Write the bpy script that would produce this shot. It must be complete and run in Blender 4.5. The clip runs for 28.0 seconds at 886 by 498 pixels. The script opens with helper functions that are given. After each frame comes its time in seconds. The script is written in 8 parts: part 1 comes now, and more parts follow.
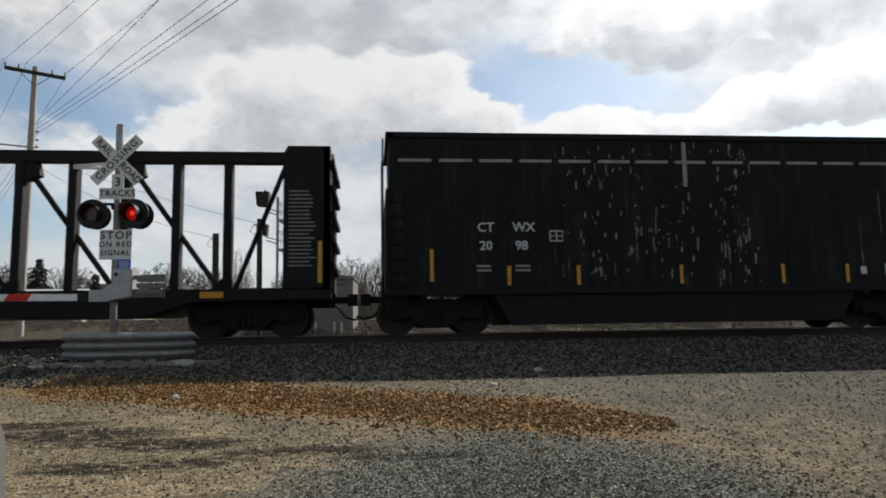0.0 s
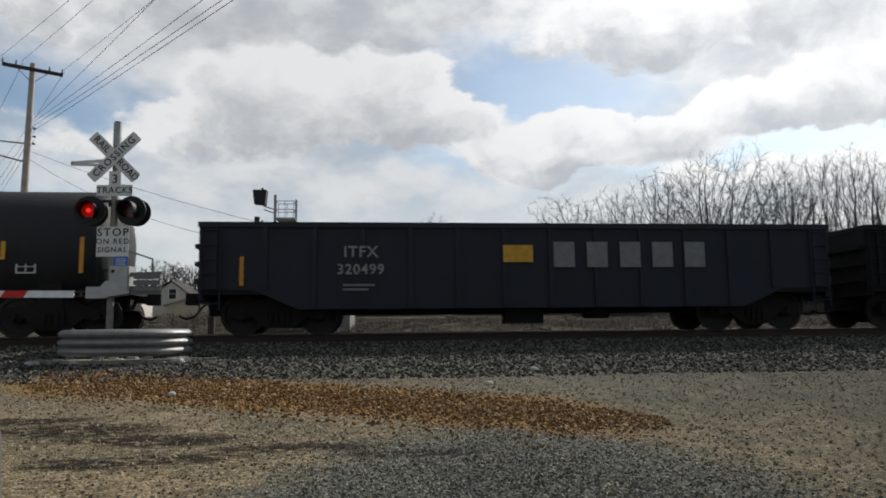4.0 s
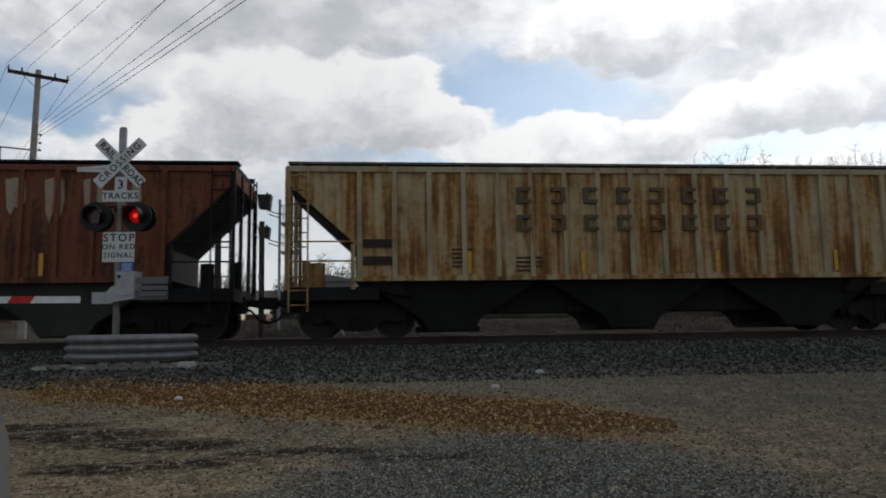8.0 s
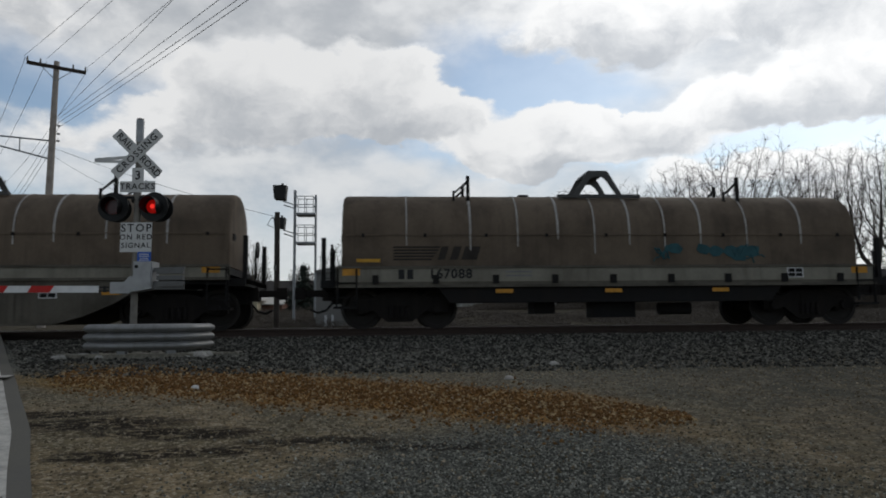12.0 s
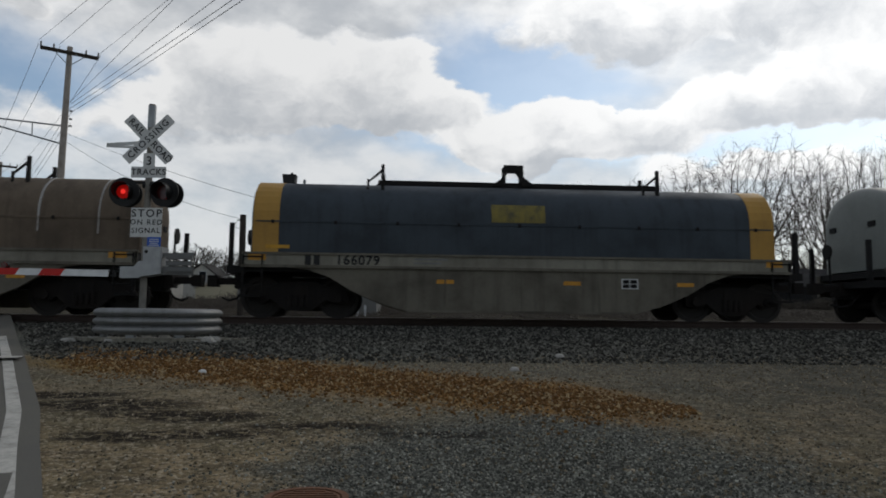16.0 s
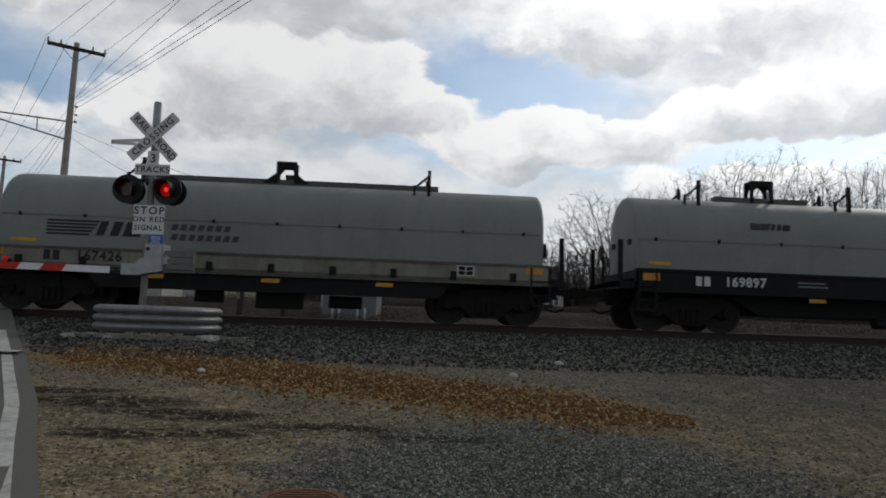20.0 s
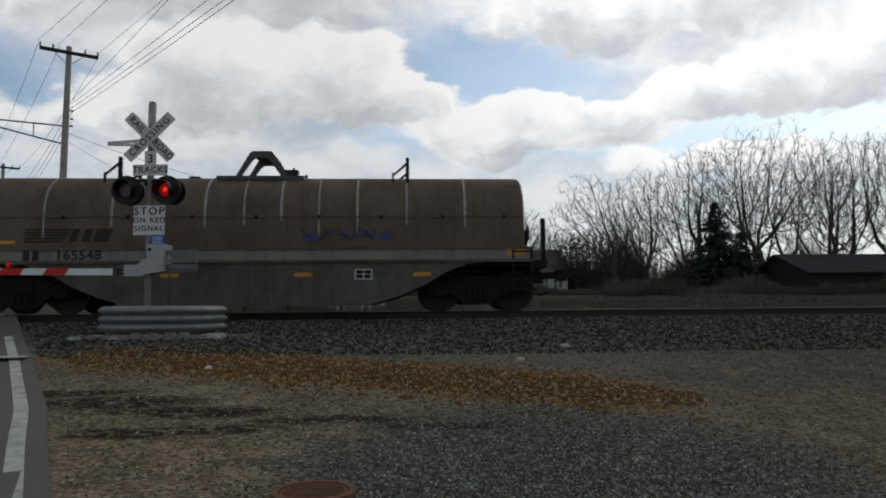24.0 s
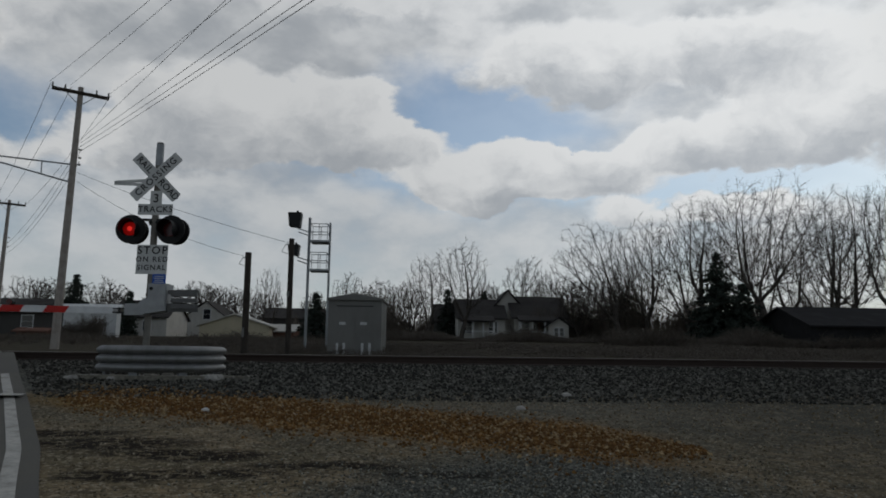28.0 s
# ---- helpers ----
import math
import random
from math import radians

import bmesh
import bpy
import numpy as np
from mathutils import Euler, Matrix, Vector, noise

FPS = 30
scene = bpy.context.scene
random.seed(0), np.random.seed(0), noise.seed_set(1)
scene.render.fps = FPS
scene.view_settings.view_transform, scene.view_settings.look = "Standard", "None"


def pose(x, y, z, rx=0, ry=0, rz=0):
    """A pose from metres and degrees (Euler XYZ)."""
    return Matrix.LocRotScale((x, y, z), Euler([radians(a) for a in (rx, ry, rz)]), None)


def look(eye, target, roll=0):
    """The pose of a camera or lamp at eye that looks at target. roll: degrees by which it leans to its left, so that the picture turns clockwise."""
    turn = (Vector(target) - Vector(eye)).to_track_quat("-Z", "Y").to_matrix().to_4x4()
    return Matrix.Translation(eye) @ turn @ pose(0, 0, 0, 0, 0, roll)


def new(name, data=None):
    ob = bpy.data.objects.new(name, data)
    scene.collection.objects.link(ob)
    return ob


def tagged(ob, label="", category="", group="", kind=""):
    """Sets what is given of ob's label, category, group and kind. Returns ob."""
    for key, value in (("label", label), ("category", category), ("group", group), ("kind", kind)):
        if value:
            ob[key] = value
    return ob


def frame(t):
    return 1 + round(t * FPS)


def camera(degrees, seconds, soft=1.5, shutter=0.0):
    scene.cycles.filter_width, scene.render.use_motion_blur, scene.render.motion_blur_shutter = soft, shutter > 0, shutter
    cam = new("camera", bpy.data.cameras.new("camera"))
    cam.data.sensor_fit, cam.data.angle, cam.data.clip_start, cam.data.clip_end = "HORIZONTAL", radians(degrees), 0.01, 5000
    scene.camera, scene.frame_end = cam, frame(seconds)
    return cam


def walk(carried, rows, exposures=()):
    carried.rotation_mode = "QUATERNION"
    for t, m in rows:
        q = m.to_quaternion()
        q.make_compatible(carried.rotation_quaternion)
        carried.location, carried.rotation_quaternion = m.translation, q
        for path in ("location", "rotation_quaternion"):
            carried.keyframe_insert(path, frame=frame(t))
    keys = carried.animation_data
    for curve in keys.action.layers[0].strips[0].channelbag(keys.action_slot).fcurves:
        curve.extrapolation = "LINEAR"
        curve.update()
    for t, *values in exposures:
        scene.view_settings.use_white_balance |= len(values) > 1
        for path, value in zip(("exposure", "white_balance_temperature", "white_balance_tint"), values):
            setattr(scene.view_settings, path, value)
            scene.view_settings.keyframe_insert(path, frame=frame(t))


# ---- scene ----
cam = camera(64.2, 28.0, soft=1.8, shutter=0.07)
PATH = [
    (0, (0.003, 0.029, 1.315), (0.197, 2.007, 1.543), -0.9),
    (0.5, (0.007, 0.008, 1.309), (0.219, 1.982, 1.552), -0.4),
    (1, (0.005, -0.008, 1.297), (0.232, 1.961, 1.559), -0.4),
    (1.5, (0.011, -0.014, 1.301), (0.238, 1.957, 1.554), -0.7),
    (2, (0.017, 0.01, 1.305), (0.213, 1.986, 1.548), -0.3),
    (2.5, (-0.006, 0.019, 1.311), (0.183, 1.995, 1.549), -0.6),
    (3, (0.001, 0.011, 1.313), (0.22, 1.985, 1.547), -0.3),
    (3.5, (0.009, 0.004, 1.304), (0.21, 1.981, 1.53), -0.6),
    (5.5, (0.007, 0.004, 1.298), (0.212, 1.98, 1.528), -0.6),
    (6, (-0.001, -0.003, 1.298), (0.211, 1.971, 1.536), -0.4),
    (6.5, (0.008, -0.01, 1.304), (0.215, 1.966, 1.539), -0.7),
    (7, (-0.002, -0.003, 1.301), (0.194, 1.972, 1.545), -0.6),
    (7.5, (-0.004, -0.008, 1.298), (0.197, 1.967, 1.544), -0.7),
    (8, (-0.003, 0.002, 1.301), (0.186, 1.979, 1.537), -0.9),
    (8.5, (-0.006, 0.004, 1.308), (0.177, 1.983, 1.535), -0.9),
    (9, (0.0, 0.0, 1.293), (0.171, 1.98, 1.52), -1.1),
    (9.5, (0.003, -0.011, 1.3), (0.187, 1.966, 1.537), -0.8),
    (10, (-0.008, 0.009, 1.3), (0.17, 1.989, 1.526), -0.5),
    (10.5, (-0.014, 0.011, 1.296), (0.158, 1.991, 1.516), -0.5),
    (11, (-0.009, 0.003, 1.293), (0.148, 1.985, 1.509), -0.6),
    (11.5, (-0.012, 0.009, 1.292), (0.14, 1.992, 1.5), -0.4),
    (12, (-0.002, -0.001, 1.304), (0.146, 1.982, 1.515), -0.6),
    (12.5, (-0.022, -0.002, 1.293), (0.142, 1.978, 1.523), 0.8),
    (14.5, (-0.021, -0.001, 1.271), (0.1, 1.984, 1.48), 0.8),
    (15, (-0.024, -0.013, 1.282), (0.104, 1.971, 1.496), 1.1),
    (15.5, (-0.019, -0.027, 1.28), (0.108, 1.959, 1.483), 0.9),
    (16, (-0.008, -0.018, 1.265), (0.118, 1.968, 1.456), 0.6),
    (16.5, (-0.011, -0.005, 1.287), (0.122, 1.98, 1.49), 0.3),
    (17, (-0.01, -0.009, 1.277), (0.125, 1.978, 1.467), 0.5),
    (17.5, (-0.006, -0.018, 1.267), (0.128, 1.969, 1.447), 1.1),
    (18, (-0.004, -0.019, 1.252), (0.13, 1.969, 1.419), 1.4),
    (18.5, (-0.014, -0.018, 1.25), (0.123, 1.967, 1.452), 1.6),
    (19, (-0.007, -0.015, 1.249), (0.123, 1.972, 1.436), 1.8),
    (19.5, (-0.021, -0.004, 1.24), (0.084, 1.984, 1.432), 1.8),
    (20, (-0.019, -0.019, 1.261), (0.104, 1.966, 1.465), 2.0),
    (20.5, (-0.023, 0.0, 1.265), (0.109, 1.985, 1.469), 1.8),
    (21, (-0.005, 0.007, 1.264), (0.135, 1.993, 1.45), 1.0),
    (21.5, (0.014, -0.008, 1.251), (0.154, 1.98, 1.422), 0.7),
    (23.5, (-0.003, 0.001, 1.248), (0.119, 1.989, 1.431), -0.2),
    (24, (-0.001, 0.003, 1.251), (0.115, 1.992, 1.422), -0.5),
    (24.5, (0.0, 0.006, 1.253), (0.11, 1.996, 1.42), -0.4),
    (25, (-0.004, 0.008, 1.25), (0.105, 1.998, 1.42), -0.2),
    (25.5, (0.0, 0.0, 1.25), (0.108, 1.989, 1.428), -0.1),
    (26, (-0.011, 0.006, 1.24), (0.101, 1.986, 1.503), -0.1),
    (26.5, (-0.017, 0.005, 1.255), (0.102, 1.976, 1.571), -0.4),
    (27, (-0.016, 0.006, 1.253), (0.097, 1.979, 1.566), -0.3),
    (27.5, (-0.016, 0.003, 1.257), (0.099, 1.975, 1.568), -0.0),
    (28, (-0.017, 0.008, 1.252), (0.094, 1.983, 1.55), 0.7),
]
walk(cam, [(t, look(eye, target, roll)) for t, eye, target, roll in PATH],
     exposures=[(0, 0.13, 6400, 10), (3.2, 0.13, 6400, 10), (5.7, -0.10, 6350, 10), (6.4, -0.10, 6350, 10), (7.6, 0.14, 6400, 10), (9, 0.14, 6400, 10), (11, 0.06, 6400, 10), (17, 0.10, 6420, 10), (25.5, 0.10, 6430, 10), (26.6, -0.36, 6350, 9), (28, -0.42, 6330, 9)])

# ---- world, sun, clouds ----
SUN_AZ, SUN_EL = 43.0, 35.5          # degrees right of +y, degrees up
world = bpy.data.worlds.new("sky")
scene.world = world
world.use_nodes = True
wn, wl = world.node_tree.nodes, world.node_tree.links
sky_tex = wn.new("ShaderNodeTexSky")
sky_tex.sky_type, sky_tex.sun_disc = "NISHITA", False
sky_tex.dust_density, sky_tex.ozone_density = 1.0, 0.4
sky_tex.sun_elevation, sky_tex.sun_rotation = radians(SUN_EL), radians(SUN_AZ)
clear_blue = wn.new("ShaderNodeMix")
clear_blue.data_type, clear_blue.blend_type = "RGBA", "MULTIPLY"
clear_blue.inputs[0].default_value, clear_blue.inputs[7].default_value = 1.0, (0.86, 0.96, 1.0, 1)
wl.new(sky_tex.outputs[0], clear_blue.inputs[6])
wl.new(clear_blue.outputs[2], wn["Background"].inputs[0])
wn["Background"].inputs[1].default_value = 0.10

def heading(az, el):
    a, e = radians(az), radians(el)
    return Vector((math.sin(a) * math.cos(e), math.cos(a) * math.cos(e), math.sin(e)))

sun = new("sun", bpy.data.lights.new("sun", "SUN"))
sun.data.energy, sun.data.angle, sun.data.color = 5.6, radians(0.6), (1.0, 0.95, 0.87)
sun.matrix_world = look(heading(SUN_AZ, SUN_EL) * 50, (0, 0, 0))


# ---- node helpers ----
class Nodes:
    """A short hand for a material's nodes."""
    def __init__(self, name):
        self.mat = bpy.data.materials.new(name)
        self.mat.use_nodes = True
        self.n, self.l = self.mat.node_tree.nodes, self.mat.node_tree.links
        self.bsdf = self.n["Principled BSDF"]

    def put(self, socket, v):
        if isinstance(v, bpy.types.NodeSocket):
            self.l.new(v, socket)
        elif socket.type == "RGBA" and len(v) == 3:
            socket.default_value = (*v, 1)
        else:
            socket.default_value = v

    def math(self, op, a, b=0.0, c=0.0, clamp=False):
        m = self.n.new("ShaderNodeMath")
        m.operation, m.use_clamp = op, clamp
        for s, v in zip(m.inputs, (a, b, c)):
            self.put(s, v)
        return m.outputs[0]

    def vmath(self, op, a, b=(0, 0, 0)):
        m = self.n.new("ShaderNodeVectorMath")
        m.operation = op
        self.put(m.inputs[0], a), self.put(m.inputs[1], b)
        return m.outputs["Value"] if op in ("DISTANCE", "DOT_PRODUCT", "LENGTH") else m.outputs[0]

    def coord(self, kind="Object"):
        return self.n.new("ShaderNodeTexCoord").outputs[kind]

    def scaled(self, v, s):
        return self.vmath("MULTIPLY", v, s)

    def noise(self, v, scale, detail=4.0, rough=0.55, distort=0.0, colour=False):
        t = self.n.new("ShaderNodeTexNoise")
        self.put(t.inputs["Vector"], v)
        t.inputs["Scale"].default_value, t.inputs["Detail"].default_value = scale, detail
        t.inputs["Roughness"].default_value, t.inputs["Distortion"].default_value = rough, distort
        return t.outputs["Color" if colour else "Fac"]

    def voronoi(self, v, scale, out="Distance", rand=1.0):
        t = self.n.new("ShaderNodeTexVoronoi")
        self.put(t.inputs["Vector"], v)
        t.inputs["Scale"].default_value, t.inputs["Randomness"].default_value = scale, rand
        return t.outputs[out]

    def span(self, v, a, b, lo=0.0, hi=1.0, smooth=True):
        m = self.n.new("ShaderNodeMapRange")
        m.interpolation_type = "SMOOTHSTEP" if smooth else "LINEAR"
        for s, x in zip(m.inputs, (v, a, b, lo, hi)):
            self.put(s, x)
        return m.outputs[0]

    def mix(self, f, a, b):
        m = self.n.new("ShaderNodeMix")
        m.data_type = "RGBA"
        self.put(m.inputs[0], f), self.put(m.inputs[6], a), self.put(m.inputs[7], b)
        return m.outputs[2]

    def xyz(self, v):
        s = self.n.new("ShaderNodeSeparateXYZ")
        self.put(s.inputs[0], v)
        return s.outputs

    def bump(self, h, strength, dist=0.02):
        b = self.n.new("ShaderNodeBump")
        b.inputs["Strength"].default_value, b.inputs["Distance"].default_value = strength, dist
        self.put(b.inputs["Height"], h)
        self.l.new(b.outputs[0], self.bsdf.inputs["Normal"])

    def end(self, colour, rough=0.7, metal=0.0, spec=0.2):
        self.put(self.bsdf.inputs["Base Color"], colour)
        self.put(self.bsdf.inputs["Roughness"], rough)
        self.put(self.bsdf.inputs["Metallic"], metal)
        self.bsdf.inputs["Specular IOR Level"].default_value = spec
        return self.mat


def cloud_material():
    k = Nodes("cloud")
    k.mat.cycles.emission_sampling = "NONE"
    d = k.vmath("NORMALIZE", k.coord("Object"))
    x, y, z = k.xyz(d)
    flat = k.vmath("MULTIPLY", d, (1, 1, 1.7))

    def jitter(scale, detail, amount):
        w = k.vmath("SCALE", k.vmath("SUBTRACT", k.noise(flat, scale, detail, 0.55, colour=True), (0.5, 0.5, 0.5)))
        w.node.inputs["Scale"].default_value = amount
        return w

    p = k.vmath("ADD", k.vmath("ADD", d, jitter(6, 3, 0.10)), jitter(26, 5, 0.035))
    def field(blobs, sharp):
        """The sum of soft ovals (azimuth, elevation, half width, half height in degrees, weight), and how high in them a place lies."""
        total, lift = None, None
        for az, el, w, h, weight in blobs:
            c = heading(az, el)
            right = Vector((math.cos(radians(az)), -math.sin(radians(az)), 0))
            upward = right.cross(c)
            a = k.math("DIVIDE", k.vmath("DOT_PRODUCT", p, tuple(right)), math.sin(radians(w)))
            b = k.math("DIVIDE", k.vmath("DOT_PRODUCT", k.vmath("SUBTRACT", p, tuple(c)), tuple(upward)), math.sin(radians(h)))
            r2 = k.math("ADD", k.math("MULTIPLY", a, a), k.math("MULTIPLY", b, b))
            if sharp:
                r2 = k.math("MULTIPLY", r2, r2)
            g = k.math("POWER", 2.718, k.math("MULTIPLY", r2, -0.6))
            g = k.math("MULTIPLY", k.math("MULTIPLY", g, k.span(k.vmath("DOT_PRODUCT", d, tuple(c)), 0.2, 0.5)), weight)
            total = g if total is None else k.math("ADD", total, g)
            up = k.math("MULTIPLY", g, b)
            lift = up if lift is None else k.math("ADD", lift, up)
        return total, lift

    fbm = k.noise(flat, 8, 8, 0.55)
    puff = k.noise(flat, 17, 6, 0.55)
    # high thin cloud with clear gaps
    thin, _ = field([(14.5, 18.4, 5.5, 3.0, -0.80), (21.5, 19.4, 4.0, 1.2, -0.25), (-22, 16.5, 6, 2.8, -0.55), (9.5, 23.2, 5.0, 1.9, -0.35), (9, 14.0, 4.0, 1.5, -0.3), (-31, 9.0, 8, 1.8, -0.5), (-30, 21, 3, 3, -0.3), (37, 13.3, 8, 1.0, -0.7), (27.4, 12.7, 4.0, 0.7, -0.6),
                     (28, 27.5, 30, 4.5, 0.35), (-10, 27, 20, 4, 0.25)], False)
    front = k.span(k.vmath("DOT_PRODUCT", d, tuple(heading(10, 16))), 0.72, 0.88)
    dens = k.math("ADD", thin, k.math("MULTIPLY", k.math("SUBTRACT", fbm, 0.5), 0.7))
    veil1 = k.math("MULTIPLY", k.span(dens, -0.50, 0.12, 0.16, 0.94), k.span(front, 0.0, 1.0, 0.72, 1.0))
    soft = k.mix(k.span(fbm, 0.35, 0.66), (0.57, 0.59, 0.61), (0.89, 0.893, 0.885))
    # heaped clouds: bright crowns, grey bases
    heap, lift = field([(-2.5, 17.9, 10.0, 3.3, 1.0), (-8, 20.0, 4.5, 2.5, 0.65), (2.5, 19.6, 4.0, 2.3, 0.6), (7.5, 16.4, 4.6, 2.0, 0.85), (-13, 14.5, 8, 2.0, 0.6),
                        (21.0, 14.3, 8.5, 2.1, 1.0), (21.0, 16.0, 4.5, 1.5, 0.7), (13.5, 13.2, 5.5, 1.2, 0.6), (32.5, 16.2, 9, 1.7, 1.0), (35.2, 11.4, 4.0, 1.4, 0.9), (27.6, 10.9, 3.6, 1.1, 0.8), (38, 17.4, 5, 2.2, 0.6), (47, 18, 8, 4.5, 0.9),
                        (24, 23.2, 11, 2.6, 0.85), (36, 22.8, 8, 2.8, 0.7), (-25, 24, 8, 4.5, 0.7), (-27, 13, 7, 2.2, 0.45), (2, 27.8, 16, 2.6, 0.55)], True)
    hd = k.math("ADD", heap, k.math("ADD", k.math("MULTIPLY", k.math("SUBTRACT", fbm, 0.5), 0.7), k.math("MULTIPLY", k.math("SUBTRACT", puff, 0.5), 0.42)))
    mask2 = k.span(hd, 0.26, 0.66, 0.0, 0.98)
    side = k.math("DIVIDE", lift, k.math("ADD", heap, 0.25))
    side = k.math("ADD", side, k.math("MULTIPLY", k.math("SUBTRACT", k.noise(p, 13, 6, 0.6), 0.5), 2.2))
    rim = k.span(hd, 0.95, 0.40, 0.0, 0.75)
    white = k.math("ADD", k.span(side, -1.0, 0.55, 0.0, 1.0), k.math("MULTIPLY", rim, k.span(side, -0.9, 0.1)), clamp=True)
    cumulus = k.mix(white, (0.53, 0.555, 0.585), (0.985, 0.98, 0.965))
    colour = k.mix(mask2, soft, cumulus)
    mask = k.math("MAXIMUM", veil1, mask2)
    # a soft unseen veil drifts before the sun, opacity set to dim it over time
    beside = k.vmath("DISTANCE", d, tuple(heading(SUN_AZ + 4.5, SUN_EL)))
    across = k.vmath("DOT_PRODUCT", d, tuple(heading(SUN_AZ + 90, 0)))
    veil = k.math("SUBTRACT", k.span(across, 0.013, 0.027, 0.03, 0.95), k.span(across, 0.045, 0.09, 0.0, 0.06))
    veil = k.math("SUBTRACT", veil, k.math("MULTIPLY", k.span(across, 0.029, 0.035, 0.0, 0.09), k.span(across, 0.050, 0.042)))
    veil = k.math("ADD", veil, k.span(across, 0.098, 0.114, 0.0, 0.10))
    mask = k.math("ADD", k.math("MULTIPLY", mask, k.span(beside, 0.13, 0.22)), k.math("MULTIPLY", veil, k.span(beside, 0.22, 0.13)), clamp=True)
    mask = k.math("MAXIMUM", mask, k.span(z, 0.02, 0.19, 0.80, 0.0))
    colour = k.mix(k.span(z, 0.06, 0.24, 0.8, 0.0), colour, (0.835, 0.852, 0.862))
    # thin cloud glows brighter towards the sun
    toward = k.span(k.vmath("DOT_PRODUCT", d, tuple(heading(SUN_AZ + 4, SUN_EL))), 0.70, 1.0, 0.77, 1.06)
    toward = k.math("MULTIPLY", toward, k.span(front, 0.0, 1.0, 0.66, 1.0))
    glow = k.n.new("ShaderNodeEmission")
    k.put(glow.inputs[0], colour)
    k.put(glow.inputs[1], toward)
    clear = k.n.new("ShaderNodeBsdfTransparent")
    both = k.n.new("ShaderNodeMixShader")
    k.put(both.inputs[0], mask)
    k.l.new(clear.outputs[0], both.inputs[1]), k.l.new(glow.outputs[0], both.inputs[2])
    k.l.new(both.outputs[0], k.n["Material Output"].inputs[0])
    return k.mat


# ---- mesh helpers ----
class Shape:
    """Collects faces for one mesh."""
    def __init__(self):
        self.v, self.f = [], []

    def add(self, verts, faces):
        n = len(self.v)
        self.v += [tuple(p) for p in verts]
        self.f += [tuple(i + n for i in f) for f in faces]
        return self

    def box(self, x0, x1, y0, y1, z0, z1, m=None):
        p = [Vector((x, y, z)) for z in (z0, z1) for y in (y0, y1) for x in (x0, x1)]
        if m is not None:
            p = [m @ q for q in p]
        return self.add(p, [(0, 2, 3, 1), (4, 5, 7, 6), (0, 1, 5, 4), (2, 6, 7, 3), (0, 4, 6, 2), (1, 3, 7, 5)])

    def slab(self, points, axis, a, b):
        """A flat outline in the two other axes, drawn out along axis from a to b."""
        def at(p, c):
            return {"x": (c, p[0], p[1]), "y": (p[0], c, p[1]), "z": (p[0], p[1], c)}[axis]
        n = len(points)
        v = [at(p, a) for p in points] + [at(p, b) for p in points]
        return self.add(v, [tuple(range(n))[::-1], tuple(range(n, 2 * n))] + [(i, (i + 1) % n, n + (i + 1) % n, n + i) for i in range(n)])

    def rod(self, p0, p1, r0, r1=None, n=8, caps=True):
        p0, p1 = Vector(p0), Vector(p1)
        r1 = r0 if r1 is None else r1
        d = (p1 - p0).normalized()
        a = d.orthogonal().normalized()
        b = d.cross(a)
        ring = [(math.cos(2 * math.pi * i / n), math.sin(2 * math.pi * i / n)) for i in range(n)]
        v = [p + (a * c + b * s) * r for p, r in ((p0, r0), (p1, r1)) for c, s in ring]
        f = [(i, (i + 1) % n, n + (i + 1) % n, n + i) for i in range(n)]
        if caps:
            f += [tuple(range(n))[::-1], tuple(range(n, 2 * n))]
        return self.add(v, f)

    def pipe(self, points, r, n=6):
        for a, b in zip(points, points[1:]):
            self.rod(a, b, r, n=n)
        return self

    def loft(self, rings, caps=True):
        n = len(rings[0])
        v = [p for ring in rings for p in ring]
        f = [(k * n + i, k * n + (i + 1) % n, (k + 1) * n + (i + 1) % n, (k + 1) * n + i) for k in range(len(rings) - 1) for i in range(n)]
        if caps:
            f += [tuple(range(n))[::-1], tuple(range((len(rings) - 1) * n, len(rings) * n))]
        return self.add(v, f)

    def mesh(self, name, mat, smooth=False):
        me = bpy.data.meshes.new(name)
        me.from_pydata(self.v, [], self.f)
        me.update()
        if smooth:
            me.polygons.foreach_set("use_smooth", [True] * len(me.polygons))
            me.set_sharp_from_angle(angle=radians(35))
        me.materials.append(mat)
        return me


def part(name, shape, mat, parent=None, label="", smooth=False, at=None):
    me = shape if isinstance(shape, bpy.types.Mesh) else shape.mesh(name, mat, smooth)
    ob = new(name, me)
    if parent is not None:
        ob.parent = parent
    if at is not None:
        ob.matrix_basis = at
    return tagged(ob, label)


def thing(name, label, category, group="", at=None, kind=""):
    ob = tagged(new(name), label, category, group, kind)
    ob.empty_display_size = 0.2
    if at is not None:
        ob.matrix_basis = at
    return ob


